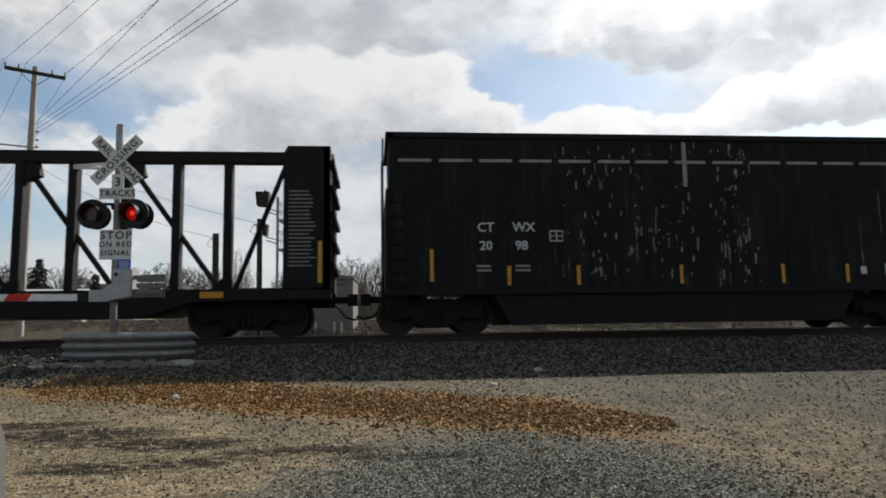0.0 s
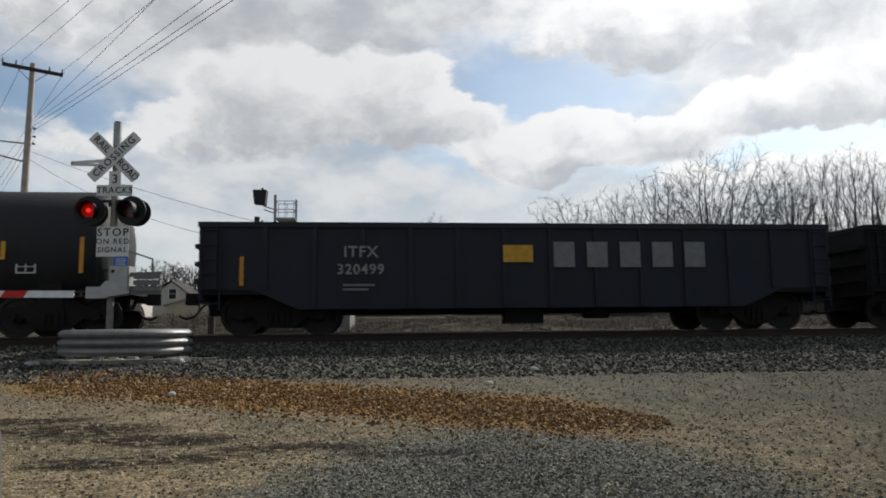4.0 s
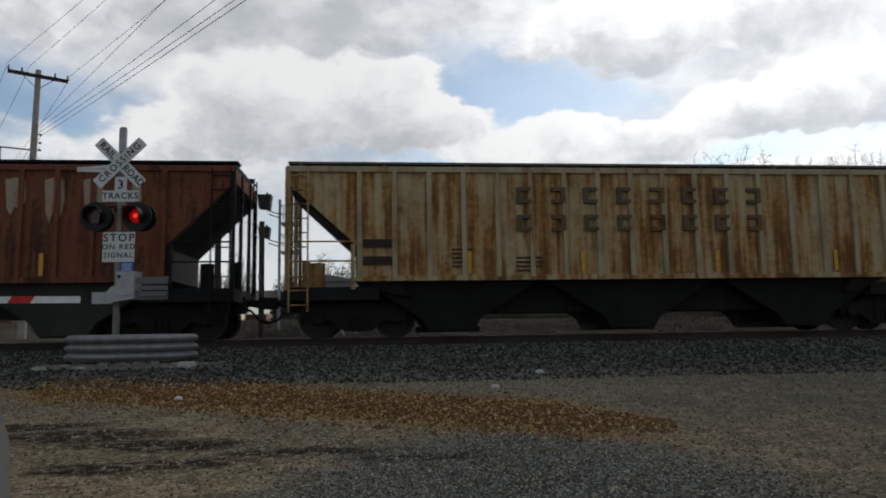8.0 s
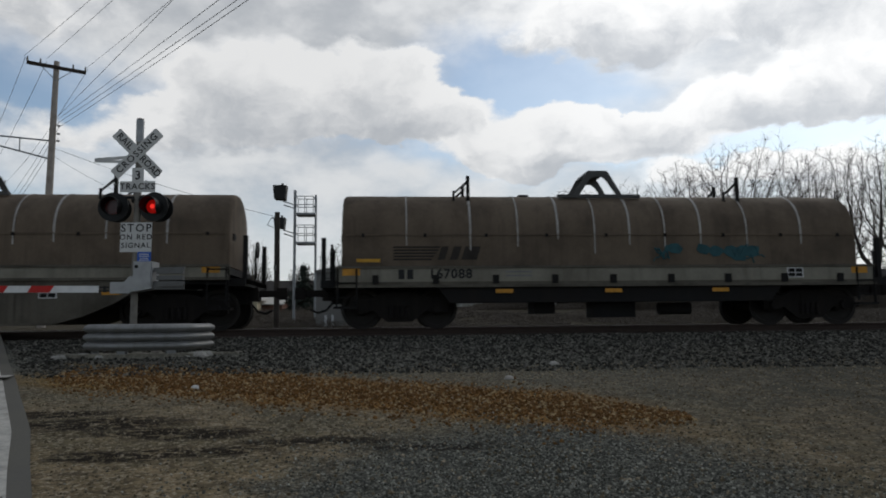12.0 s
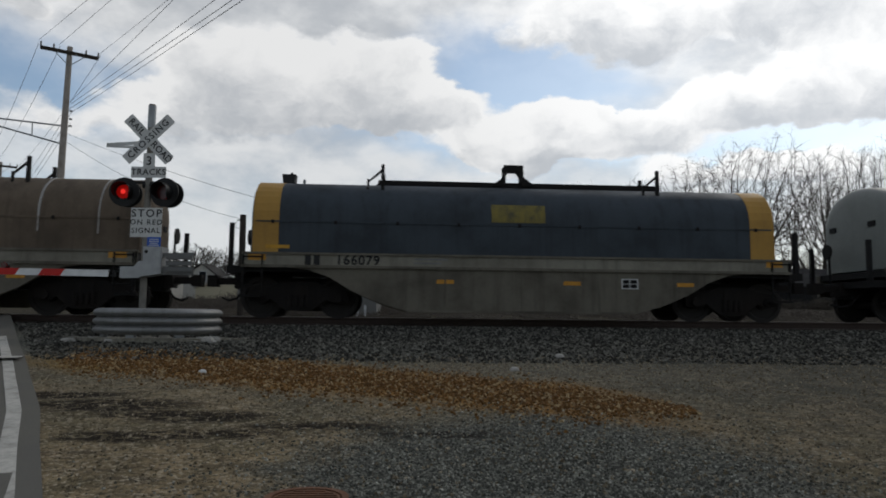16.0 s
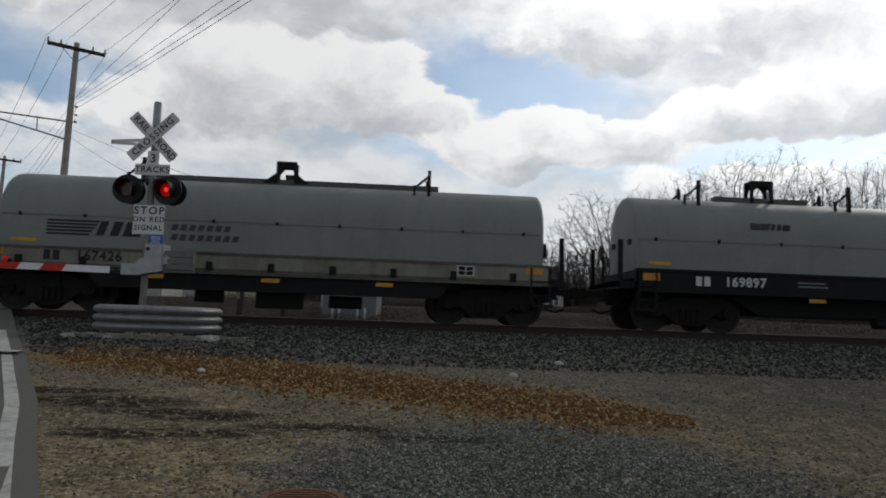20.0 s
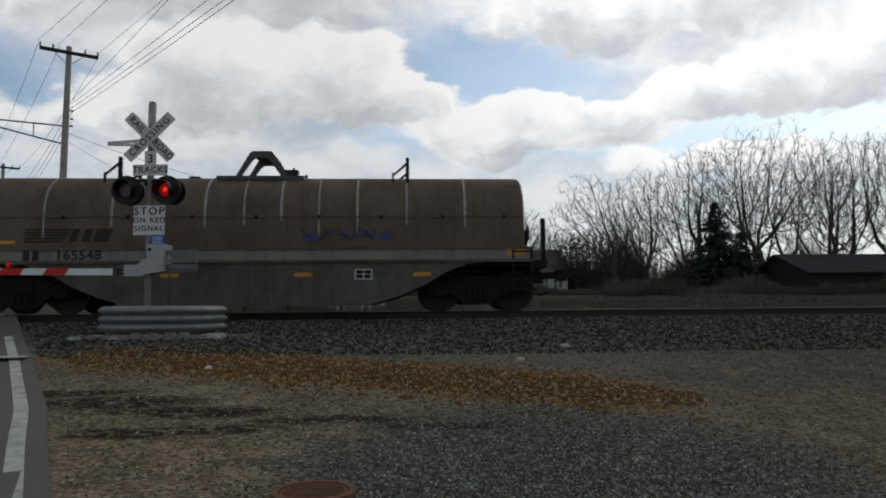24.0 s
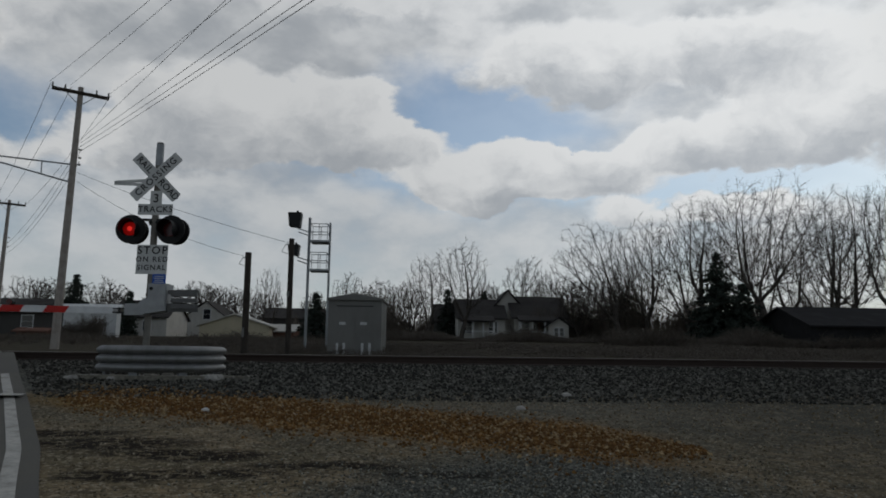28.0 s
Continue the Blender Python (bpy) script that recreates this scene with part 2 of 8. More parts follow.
def words(text, height, mat, parent, name="letter", at=None, wide=1.0, label="", spread=1.0, depth=0.002, bold=0.018):
    """Text as a mesh in the xz plane facing -y, centred on its origin."""
    cu = bpy.data.curves.new(name, "FONT")
    cu.body, cu.size, cu.extrude, cu.align_x, cu.align_y = text, height * 1.38, depth, "CENTER", "CENTER"
    cu.space_character, cu.resolution_u = spread, 3
    cu.offset = height * bold
    tmp = bpy.data.objects.new(name, cu)
    me = bpy.data.meshes.new_from_object(tmp)
    bpy.data.objects.remove(tmp)
    me.transform(Matrix.Rotation(radians(90), 4, "X") @ Matrix.Diagonal((wide, 1, 1, 1)))
    root = list(range(len(me.vertices)))
    def find(a):
        while root[a] != a:
            root[a] = root[root[a]]
            a = root[a]
        return a
    for e in me.edges:
        root[find(e.vertices[0])] = find(e.vertices[1])
    letters = {}
    for p in me.polygons:
        letters.setdefault(find(p.vertices[0]), []).append(tuple(p.vertices))
    for faces in letters.values():
        used = sorted({v for f in faces for v in f})
        index = {v: n for n, v in enumerate(used)}
        shape = Shape()
        shape.add([me.vertices[v].co for v in used], [tuple(index[v] for v in f) for f in faces])
        part(name, shape, mat, parent, label, at=at)
    bpy.data.meshes.remove(me)


# ---- materials ----
def paint(name, base, dirt=(0.06, 0.05, 0.04), rust=(0.10, 0.035, 0.015), dirty=0.5, rusty=0.1, rough=0.6, metal=0.0, scale=1.0, streak=0.6, low=0.0):
    """Weathered paint: vertical streaks, blotches of dirt, specks and patches of rust."""
    k = Nodes(name)
    p = k.coord("Object")
    info = k.n.new("ShaderNodeObjectInfo").outputs["Random"]
    p = k.vmath("ADD", p, k.math("MULTIPLY", info, 40.0))
    streaks = k.noise(k.scaled(p, (2.6 * scale, 2.6 * scale, 0.16 * scale)), 1.6, 5, 0.65)
    blotch = k.noise(p, 0.9 * scale, 6, 0.6)
    fine = k.noise(p, 14 * scale, 4, 0.6)
    c = k.mix(k.math("MULTIPLY", k.span(streaks, 0.45, 0.75), streak * dirty), base, dirt)
    c = k.mix(k.math("MULTIPLY", k.span(blotch, 0.40, 0.75), dirty * 0.8), c, dirt)
    c = k.mix(k.math("MULTIPLY", k.span(fine, 0.35, 0.8), 0.18), c, dirt)
    r = k.math("ADD", k.math("MULTIPLY", streaks, 0.6), k.math("MULTIPLY", k.noise(p, 2.3 * scale, 8, 0.7), 0.4))
    c = k.mix(k.span(r, 0.74 - 0.42 * rusty, 0.86 - 0.42 * rusty, 0.0, 0.9), c, rust)
    k.bump(k.math("ADD", fine, k.math("MULTIPLY", blotch, 2.0)), 0.12, 0.02)
    return k.end(c, k.span(blotch, 0.2, 0.8, rough - 0.1, rough + 0.15), metal)


def plain(name, base, rough=0.6, metal=0.0, spread=0.25, scale=6.0, spec=0.3):
    k = Nodes(name)
    p = k.coord("Object")
    n = k.noise(p, scale, 6, 0.6)
    c = k.mix(k.span(n, 0.3, 0.75, 0, spread), base, tuple(v * 0.35 for v in base))
    k.bump(k.noise(p, scale * 8, 3), 0.15, 0.005)
    return k.end(c, rough, metal, spec)


black_paint = paint("black_paint", (0.008, 0.008, 0.008), (0.018, 0.016, 0.014), dirty=0.7, rusty=0.02, rough=0.7)
soot_black = paint("soot_black", (0.010, 0.010, 0.010), (0.025, 0.02, 0.017), dirty=0.6, rusty=0.05, rough=0.75)
truck_black = paint("truck_black", (0.014, 0.012, 0.011), (0.03, 0.024, 0.02), dirty=0.6, rusty=0.05, rough=0.85)
wheel_steel = plain("wheel_steel", (0.030, 0.026, 0.023), 0.7, 0.2)
rail_steel = plain("rail_steel", (0.30, 0.27, 0.25), 0.35, 0.9)
rail_rust = plain("rail_rust", (0.05, 0.035, 0.028), 0.85)
galvanised = plain("galvanised", (0.34, 0.35, 0.355), 0.45, 0.55, 0.45, 3.0)
signal_silver = plain("signal_silver", (0.38, 0.385, 0.385), 0.5, 0.35, 0.3)
guard_zinc = paint("guard_zinc", (0.25, 0.25, 0.245), (0.12, 0.115, 0.10), (0.14, 0.09, 0.05), dirty=0.55, rusty=0.06, rough=0.5, metal=0.45, scale=3)
mast_grey = paint("mast_grey", (0.235, 0.22, 0.195), (0.10, 0.09, 0.075), (0.16, 0.09, 0.05), dirty=0.6, rusty=0.12, rough=0.6, metal=0.2, scale=4)
weight_grey = plain("weight_grey", (0.15, 0.15, 0.145), 0.7)
sign_white = plain("sign_white", (0.62, 0.62, 0.60), 0.5, 0.0, 0.2)
letter_black = plain("letter_black", (0.012, 0.012, 0.012), 0.5)
letter_white = plain("letter_white", (0.62, 0.62, 0.60), 0.6, spread=0.4)
letter_dark = plain("letter_dark", (0.06, 0.06, 0.06), 0.6, spread=0.3)
letter_grey = plain("letter_grey", (0.20, 0.20, 0.20), 0.6, spread=0.5)
faded_white = plain("faded_white", (0.30, 0.30, 0.29), 0.6, spread=0.5)
yellow_tape = plain("yellow_tape", (0.62, 0.33, 0.03), 0.4, spread=0.5)
orange_tape = plain("orange_tape", (0.60, 0.28, 0.03), 0.4, spread=0.5)
sign_blue = plain("sign_blue", (0.02, 0.10, 0.45), 0.4)
gate_red = plain("gate_red", (0.52, 0.015, 0.01), 0.4)
gate_white = plain("gate_white", (0.75, 0.75, 0.74), 0.4)
lamp_black = plain("lamp_black", (0.012, 0.012, 0.012), 0.55)
pole_wood = paint("pole_wood", (0.38, 0.34, 0.30), (0.16, 0.13, 0.11), dirty=0.6, rusty=0.0, rough=0.9, scale=3)
dark_wood = paint("dark_wood", (0.06, 0.05, 0.042), (0.02, 0.018, 0.015), dirty=0.6, rusty=0.0, rough=0.9, scale=3)
pad_gravel = plain("pad_gravel", (0.27, 0.25, 0.20), 0.95, 0, 0.85, 14.0)
concrete = plain("concrete", (0.42, 0.40, 0.36), 0.9, 0, 0.35, 4.0)
wire_black = plain("wire_black", (0.17, 0.17, 0.18), 0.6)
bark = plain("bark", (0.080, 0.069, 0.058), 0.95, 0, 0.5, 2.0)
twig_bark = plain("twig_bark", (0.050, 0.042, 0.036), 0.95, 0, 0.3, 2.0)
needle = plain("needle", (0.028, 0.037, 0.027), 0.9, 0, 0.5, 3.0)
brush_brown = plain("brush_brown", (0.12, 0.10, 0.08), 0.95, 0, 0.5, 2.0)
hut_grey = paint("hut_grey", (0.20, 0.195, 0.18), (0.12, 0.115, 0.10), dirty=0.4, rusty=0.0, rough=0.5)


def lens_material(name, colour, power):
    k = Nodes(name)
    k.put(k.bsdf.inputs["Emission Color"], colour)
    k.bsdf.inputs["Emission Strength"].default_value = power
    return k.end(tuple(c * 0.5 for c in colour), 0.25)


red_lit = lens_material("red_lit", (0.9, 0.012, 0.008), 0.13)
red_core = lens_material("red_core", (1.0, 0.03, 0.02), 0.75)
red_dark = plain("red_dark", (0.07, 0.006, 0.005), 0.25, spec=0.5)

# ---- sky dome ----
ball = Shape()
rings = []
for i in range(25):
    e = radians(-6 + 96 * i / 24) if i < 24 else radians(89.9)
    rings.append([(3500 * math.cos(e) * math.sin(2 * math.pi * j / 64), 3500 * math.cos(e) * math.cos(2 * math.pi * j / 64), 3500 * math.sin(e)) for j in range(64)])
ball.loft(rings, caps=False)
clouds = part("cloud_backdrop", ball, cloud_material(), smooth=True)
tagged(clouds, "broken white and grey cumulus clouds in a pale blue sky", "sky", kind="structure")

# ---- the ground, road and tracks ----
RAIL_Z, TRACK_Y = 1.22, 17.65
SLOPE = [(-60, 0.0), (4.5, 0.0), (13.2, 0.82), (15.2, 0.95), (16.2, 1.02), (28, 1.04), (33, 1.25), (50, 2.0), (70, 2.75), (100, 3.2), (4000, 3.2)]

def ground_z(x, y):
    z = float(np.interp(y, [a for a, _ in SLOPE], [b for _, b in SLOPE]))
    near = max(0.0, 1 - abs(y - 7) / 9)
    return z + 0.035 * near * noise.noise(Vector((x * 0.6, y * 0.6, 0.3)))

def ground_material():
    k = Nodes("ground")
    p = k.coord("Object")
    x, y, z = k.xyz(p)
    wob = k.noise(p, 0.9, 6, 0.6)
    wob2 = k.noise(p, 4.0, 5, 0.65)
    w = k.math("ADD", k.math("SUBTRACT", wob, 0.5), k.math("MULTIPLY", k.math("SUBTRACT", wob2, 0.5), 0.5))
    grit = k.voronoi(p, 34, "Color")
    gv = k.xyz(grit)[0]
    far = k.voronoi(p, 34)
    fine = k.noise(p, 60, 3, 0.6)
    # packed tan dirt with pebbles
    dirt = k.mix(k.span(wob2, 0.3, 0.7), (0.300, 0.228, 0.135), (0.140, 0.110, 0.066))
    dirt = k.mix(k.span(wob, 0.42, 0.62, 0, 0.55), dirt, (0.100, 0.092, 0.056))
    ruts = k.noise(k.scaled(p, (0.8, 3.6, 1)), 1.6, 7, 0.65)
    dirt = k.mix(k.span(ruts, 0.50, 0.66, 0, 0.6), dirt, (0.075, 0.062, 0.046))
    dirt = k.mix(k.span(gv, 0.70, 0.98, 0, 0.8), dirt, (0.37, 0.315, 0.225))
    dirt = k.mix(k.span(gv, 0.30, 0.04, 0, 0.8), dirt, (0.080, 0.066, 0.046))
    # crushed grey stone
    stone = k.mix(gv, (0.050, 0.050, 0.042), (0.215, 0.212, 0.175))
    stone = k.mix(k.span(far, 0.4, 0.8, 0, 0.8), stone, (0.03, 0.03, 0.03))
    # ballast shoulder along the track, a tongue of it in the foreground
    edge = k.math("ADD", y, k.math("MULTIPLY", w, 2.6))
    shoulder = k.span(edge, 10.3, 11.6)
    tx = k.math("ADD", k.math("SUBTRACT", x, 1.2), k.math("MULTIPLY", w, 2.0))
    ty = k.math("ADD", k.math("SUBTRACT", y, 4.6), k.math("MULTIPLY", w, 1.4))
    tongue = k.math("SQRT", k.math("ADD", k.math("POWER", k.math("DIVIDE", tx, 2.3), 2.0), k.math("POWER", k.math("DIVIDE", ty, 2.9), 2.0)))
    c = k.mix(k.span(tongue, 1.15, 0.75), dirt, stone)
    c = k.mix(k.math("MULTIPLY", k.span(edge, 5.5, 10.5, 0, 0.75), k.span(x, -3.0, 3.5, 0.45, 1.0)), c, stone)
    c = k.mix(shoulder, c, stone)
    c = k.mix(k.span(k.math("ABSOLUTE", k.math("SUBTRACT", x, 12.0)), 9.0, 6.5, 0, 0.35), c, k.mix(0.55, dirt, stone))
    # grey gravel to the right, darkened further in colour to offset bright fill light
    c = k.mix(k.math("MULTIPLY", k.span(k.math("ADD", x, k.math("MULTIPLY", w, 3.0)), 1.5, 6.5, 0, 0.62), k.span(wob2, 0.3, 0.6, 0.5, 1.0)), c, (0.045, 0.045, 0.038))
    # rust-coloured leaf and bark litter in a long tapering band
    band = k.math("ADD", k.math("SUBTRACT", y, k.math("SUBTRACT", 8.95, k.math("MULTIPLY", x, 0.44))), k.math("MULTIPLY", w, 1.2))
    taper = k.math("MULTIPLY", k.span(x, -5.9, -4.4), k.span(x, 3.5, 1.6))
    inside = k.math("MULTIPLY", k.span(k.math("ABSOLUTE", band), 1.2, 0.65), taper)
    lv = k.xyz(k.voronoi(k.scaled(p, (1, 1.4, 1)), 26, "Color"))[1]
    litter = k.mix(lv, (0.12, 0.062, 0.018), (0.34, 0.185, 0.062))
    litter = k.mix(k.span(lv, 0.90, 1.0, 0, 0.8), litter, (0.46, 0.35, 0.21))
    litter = k.mix(k.span(x, -2.2, -4.2, 0, 0.55), litter, k.mix(lv, (0.10, 0.075, 0.025), (0.24, 0.18, 0.075)))
    litter = k.mix(k.span(fine, 0.5, 0.75, 0, 0.7), litter, (0.05, 0.03, 0.018))
    c = k.mix(k.math("MULTIPLY", inside, k.span(wob2, 0.15, 0.5, 0.5, 1.0)), c, litter)
    # dark wet mud
    mud = None
    for mx, my, rx, ry in ((-3.0, 7.72, 0.75, 0.26), (-2.05, 7.3, 0.75, 0.20), (-2.35, 6.52, 0.50, 0.18), (-3.6, 8.25, 0.6, 0.16), (-1.65, 6.62, 0.5, 0.14), (-0.6, 6.9, 0.7, 0.16), (0.4, 6.6, 0.6, 0.12)):
        a = k.math("DIVIDE", k.math("ADD", k.math("SUBTRACT", x, mx), k.math("MULTIPLY", w, 0.9)), rx)
        b = k.math("DIVIDE", k.math("ADD", k.math("SUBTRACT", y, my), k.math("MULTIPLY", w, 0.55)), ry)
        g = k.span(k.math("ADD", k.math("MULTIPLY", a, a), k.math("MULTIPLY", b, b)), 2.2, 0.5)
        mud = g if mud is None else k.math("MAXIMUM", mud, g)
    mud = k.math("MULTIPLY", mud, k.span(k.noise(k.scaled(p, (1, 1.7, 1)), 6.5, 7, 0.75), 0.43, 0.485))
    c = k.mix(k.math("MULTIPLY", mud, 0.95), c, (0.020, 0.016, 0.013))
    # winter grass beyond the tracks
    grass = k.mix(k.noise(k.scaled(p, (1, 1, 1)), 1.5, 8, 0.7), (0.036, 0.032, 0.023), (0.092, 0.078, 0.054))
    c = k.mix(k.span(k.math("ADD", y, k.math("MULTIPLY", w, 3.0)), 28.5, 30.5), c, grass)
    k.bump(k.math("ADD", k.math("MULTIPLY", far, -1.2), k.math("ADD", fine, k.math("MULTIPLY", wob2, 1.5))), 0.55, 0.03)
    return k.end(c, 0.97, 0, 0.04)

def stops(*spans):
    out = []
    for a, b, step in spans:
        n = max(1, round((b - a) / step))
        out += [a + (b - a) * i / n for i in range(n)]
    return out + [spans[-1][1]]

gx = stops((-1600, -200, 200), (-200, -40, 20), (-40, -12, 2), (-12, 12, 0.3), (12, 60, 2), (60, 200, 20), (200, 1600, 200))
gy = stops((-60, 2, 4), (2, 17, 0.3), (17, 34, 0.8), (34, 110, 4), (110, 2600, 250))
sheet = Shape()
sheet.v = [(x, y, ground_z(x, y)) for y in gy for x in gx]
nx = len(gx)
sheet.f = [(j * nx + i, j * nx + i + 1, (j + 1) * nx + i + 1, (j + 1) * nx + i) for j in range(len(gy) - 1) for i in range(nx - 1)]
ground = part("ground", sheet, ground_material(), smooth=True)
tagged(ground, "packed tan dirt with gravel, bark litter, mud and winter grass", "ground", kind="structure")

def asphalt_material():
    k = Nodes("asphalt")
    p = k.coord("Object")
    g = k.noise(p, 70, 3, 0.7)
    c = k.mix(g, (0.085, 0.080, 0.066), (0.165, 0.155, 0.130))
    c = k.mix(k.span(k.noise(p, 0.6, 6, 0.6), 0.4, 0.7, 0, 0.5), c, (0.10, 0.095, 0.09))
    c = k.mix(k.span(k.voronoi(k.vmath("ADD", p, k.noise(p, 2.0, 4, colour=True)), 0.7, "Distance"), 0.03, 0.0, 0, 0.0), c, (0.02, 0.02, 0.02))
    k.bump(g, 0.35, 0.01)
    return k.end(c, 0.9, 0, 0.2)

asphalt = asphalt_material()
EDGE = [(1.6, -6.0), (-0.35, 0.4), (-2.26, 4.81), (-2.95, 6.17), (-3.55, 7.40), (-4.10, 8.40), (-5.10, 10.2), (-6.42, 12.52), (-7.75, 14.87), (-8.85, 16.8), (-9.9, 18.6), (-14.4, 26.2), (-19.0, 34.0), (-33, 58.0), (-57, 100.0), (-180, 310.0)]

def road_z(x, y):
    return max(ground_z(x, y) + 0.015, RAIL_Z - 0.01 if 16.3 < y < 27.5 else -1, RAIL_Z - 0.01 - 0.12 * (16.3 - y) if 12 < y <= 16.3 else -1)

def fine_edge():
    out = []
    for (x0, y0), (x1, y1) in zip(EDGE, EDGE[1:]):
        n = max(1, int(math.hypot(x1 - x0, y1 - y0) / 0.7)) if y1 < 60 else 4
        out += [(x0 + (x1 - x0) * i / n, y0 + (y1 - y0) * i / n) for i in range(n)]
    return out + [EDGE[-1]]

def strip(offset, width, lift, first=-99, last=999):
    """A ribbon at some way to the left of the road's right edge."""
    pts = [p for p in fine_edge() if first <= p[1] <= last]
    s = Shape()
    rows = []
    for i, (x, y) in enumerate(pts):
        a, b = pts[max(0, i - 1)], pts[min(len(pts) - 1, i + 1)]
        d = Vector((b[0] - a[0], b[1] - a[1])).normalized()
        left = Vector((-d.y, d.x))
        rows.append([(x + left.x * o, y + left.y * o, road_z(x + left.x * o, y + left.y * o) + lift) for o in (offset, offset + width / 2, offset + width)])
    for r in rows:
        s.v += r
    s.f = [(3 * i + j, 3 * i + 3 + j, 3 * i + 4 + j, 3 * i + 1 + j) for i in range(len(rows) - 1) for j in range(2)]
    s.f = [f[::-1] for f in s.f]
    return s

tagged(part("road", strip(0, 6.6, 0.0), asphalt, smooth=True), "worn grey asphalt road running over the level crossing", "road", kind="structure")
line_white = paint("line_white", (0.50, 0.48, 0.43), (0.2, 0.19, 0.17), dirty=0.9, rusty=0, rough=0.8, scale=4)
tagged(part("edge_line", strip(0.16, 0.13, 0.006, -6, 13.6), line_white), "worn white painted edge line on asphalt", "road marking", kind="structure")
bar = Shape()
for i in range(8):
    o = 0.32 + i * 0.30
    x, y = -5.35 - o * 0.80, 10.85 - o * 0.05
    bar.add([(x - dx, y - dy, road_z(x, y) + 0.007) for dx, dy in ((-0.12, -0.02), (0.16, 0.01), (0.02, 0.44), (-0.26, 0.41))], [(3, 2, 1, 0)])
tagged(part("stop_line", bar, line_white), "worn white stop line across the lane", "road marking", kind="structure")

# tracks: two rails with head, web and foot on timber ties
def rail_shape(y, x0=-460, x1=460):
    prof = [(-0.07, 0), (0.07, 0), (0.07, 0.012), (0.012, 0.035), (0.01, 0.125), (0.036, 0.14), (0.036, 0.17), (0.025, 0.178), (-0.025, 0.178), (-0.036, 0.17), (-0.036, 0.14), (-0.01, 0.125), (-0.012, 0.035), (-0.07, 0.012)]
    return Shape().slab([(y + a, RAIL_Z - 0.178 + b) for a, b in prof], "x", x0, x1)

tie_mesh = Shape().slab([(-0.115, -0.17), (0.115, -0.17), (0.115, -0.01), (0.10, 0.0), (-0.10, 0.0), (-0.115, -0.01)], "y", -1.30, 1.30).mesh("tie", dark_wood)
plate_mesh = Shape().box(-0.09, 0.09, -0.19, 0.19, 0, 0.012).box(-0.05, -0.03, -0.1, -0.07, 0, 0.035).box(0.03, 0.05, 0.07, 0.1, 0, 0.035).mesh("tie_plate", rail_rust)
for n, (yc, x0, x1, step) in enumerate(((TRACK_Y, -24, 36, 0.51), (TRACK_Y + 4.25, -20, 30, 1.02), (TRACK_Y + 8.5, -20, 30, 1.02))):
    track = thing("track", "steel rails on dark timber ties in grey ballast", "railway track", "tracks", kind="structure")
    for side in (-0.7525, 0.7525):
        part("rail", rail_shape(yc + side), rail_rust, track, "rusty steel rail with a bright running surface")
        part("running_surface", Shape().box(-460, 460, yc + side - 0.03, yc + side + 0.03, RAIL_Z, RAIL_Z + 0.003), rail_steel, track, "bright worn top of the rail")
    x, i = x0, 0
    while x < x1:
        if not (-16 < x < -10 and n) and not (-15.5 < x < -9.6 and n == 0):
            t = part("tie", tie_mesh, None, track, at=pose(x + random.uniform(-0.03, 0.03), yc + random.uniform(-0.05, 0.05), RAIL_Z - 0.19, 0, 0, random.uniform(-1.5, 1.5)))
            if n == 0:
                part("tie_plate", plate_mesh, None, track, at=pose(x, yc - 0.7525, RAIL_Z - 0.19))
        x += step

# crossing panels between and beside the rails
for yc in (TRACK_Y, TRACK_Y + 4.25, TRACK_Y + 8.5):
    panels = thing("crossing_panels", "grey precast panels between the rails of the crossing", "crossing panel", "crossing panels", kind="structure")
    cx = -9.6 - (yc - 17.65) * 0.58 - 3.4
    for y0, y1 in ((-1.9, -0.82), (-0.66, 0.66), (0.82, 1.9)):
        for j in range(3):
            part("panel", Shape().box(cx - 3.9 + j * 2.6, cx - 1.32 + j * 2.6, yc + y0, yc + y1, RAIL_Z - 0.25, RAIL_Z + 0.0), concrete, panels)

# loose stones
def stone_heap(name, count, place, size, mat, label, seed):
    rng = np.random.default_rng(seed)
    base = np.array([(x, y, z) for z in (-1, 1) for y in (-1, 1) for x in (-1, 1)], float)
    quads = np.array([(0, 2, 3, 1), (4, 5, 7, 6), (0, 1, 5, 4), (2, 6, 7, 3), (0, 4, 6, 2), (1, 3, 7, 5)])
    xy = place(rng, count)
    count = len(xy)
    s = rng.uniform(size[0], size[1], count) * rng.uniform(0.7, 1.2, count)
    v = base[None] * rng.uniform(0.55, 1.0, (count, 8, 3)) * s[:, None, None] * rng.uniform(0.6, 1.15, (count, 1, 3))
    axis = rng.normal(size=(count, 3))
    axis /= np.linalg.norm(axis, axis=1)[:, None]
    ang = rng.uniform(0, 3.14, count)
    c, sn = np.cos(ang)[:, None, None], np.sin(ang)[:, None, None]
    a = axis[:, None, :]
    v = v * c + np.cross(np.broadcast_to(a, v.shape), v) * sn + a * (v * a).sum(-1, keepdims=True) * (1 - c)
    z = np.array([ground_z(float(px), float(py)) for px, py in xy])
    v += np.stack([xy[:, 0], xy[:, 1], z + s * 0.25], -1)[:, None, :]
    me = bpy.data.meshes.new(name)
    me.from_pydata(v.reshape(-1, 3).tolist(), [], (quads[None] + 8 * np.arange(count)[:, None, None]).reshape(-1, 4).tolist())
    me.materials.append(mat)
    ob = new(name, me)
    return tagged(ob, label, "gravel", kind="stuff")

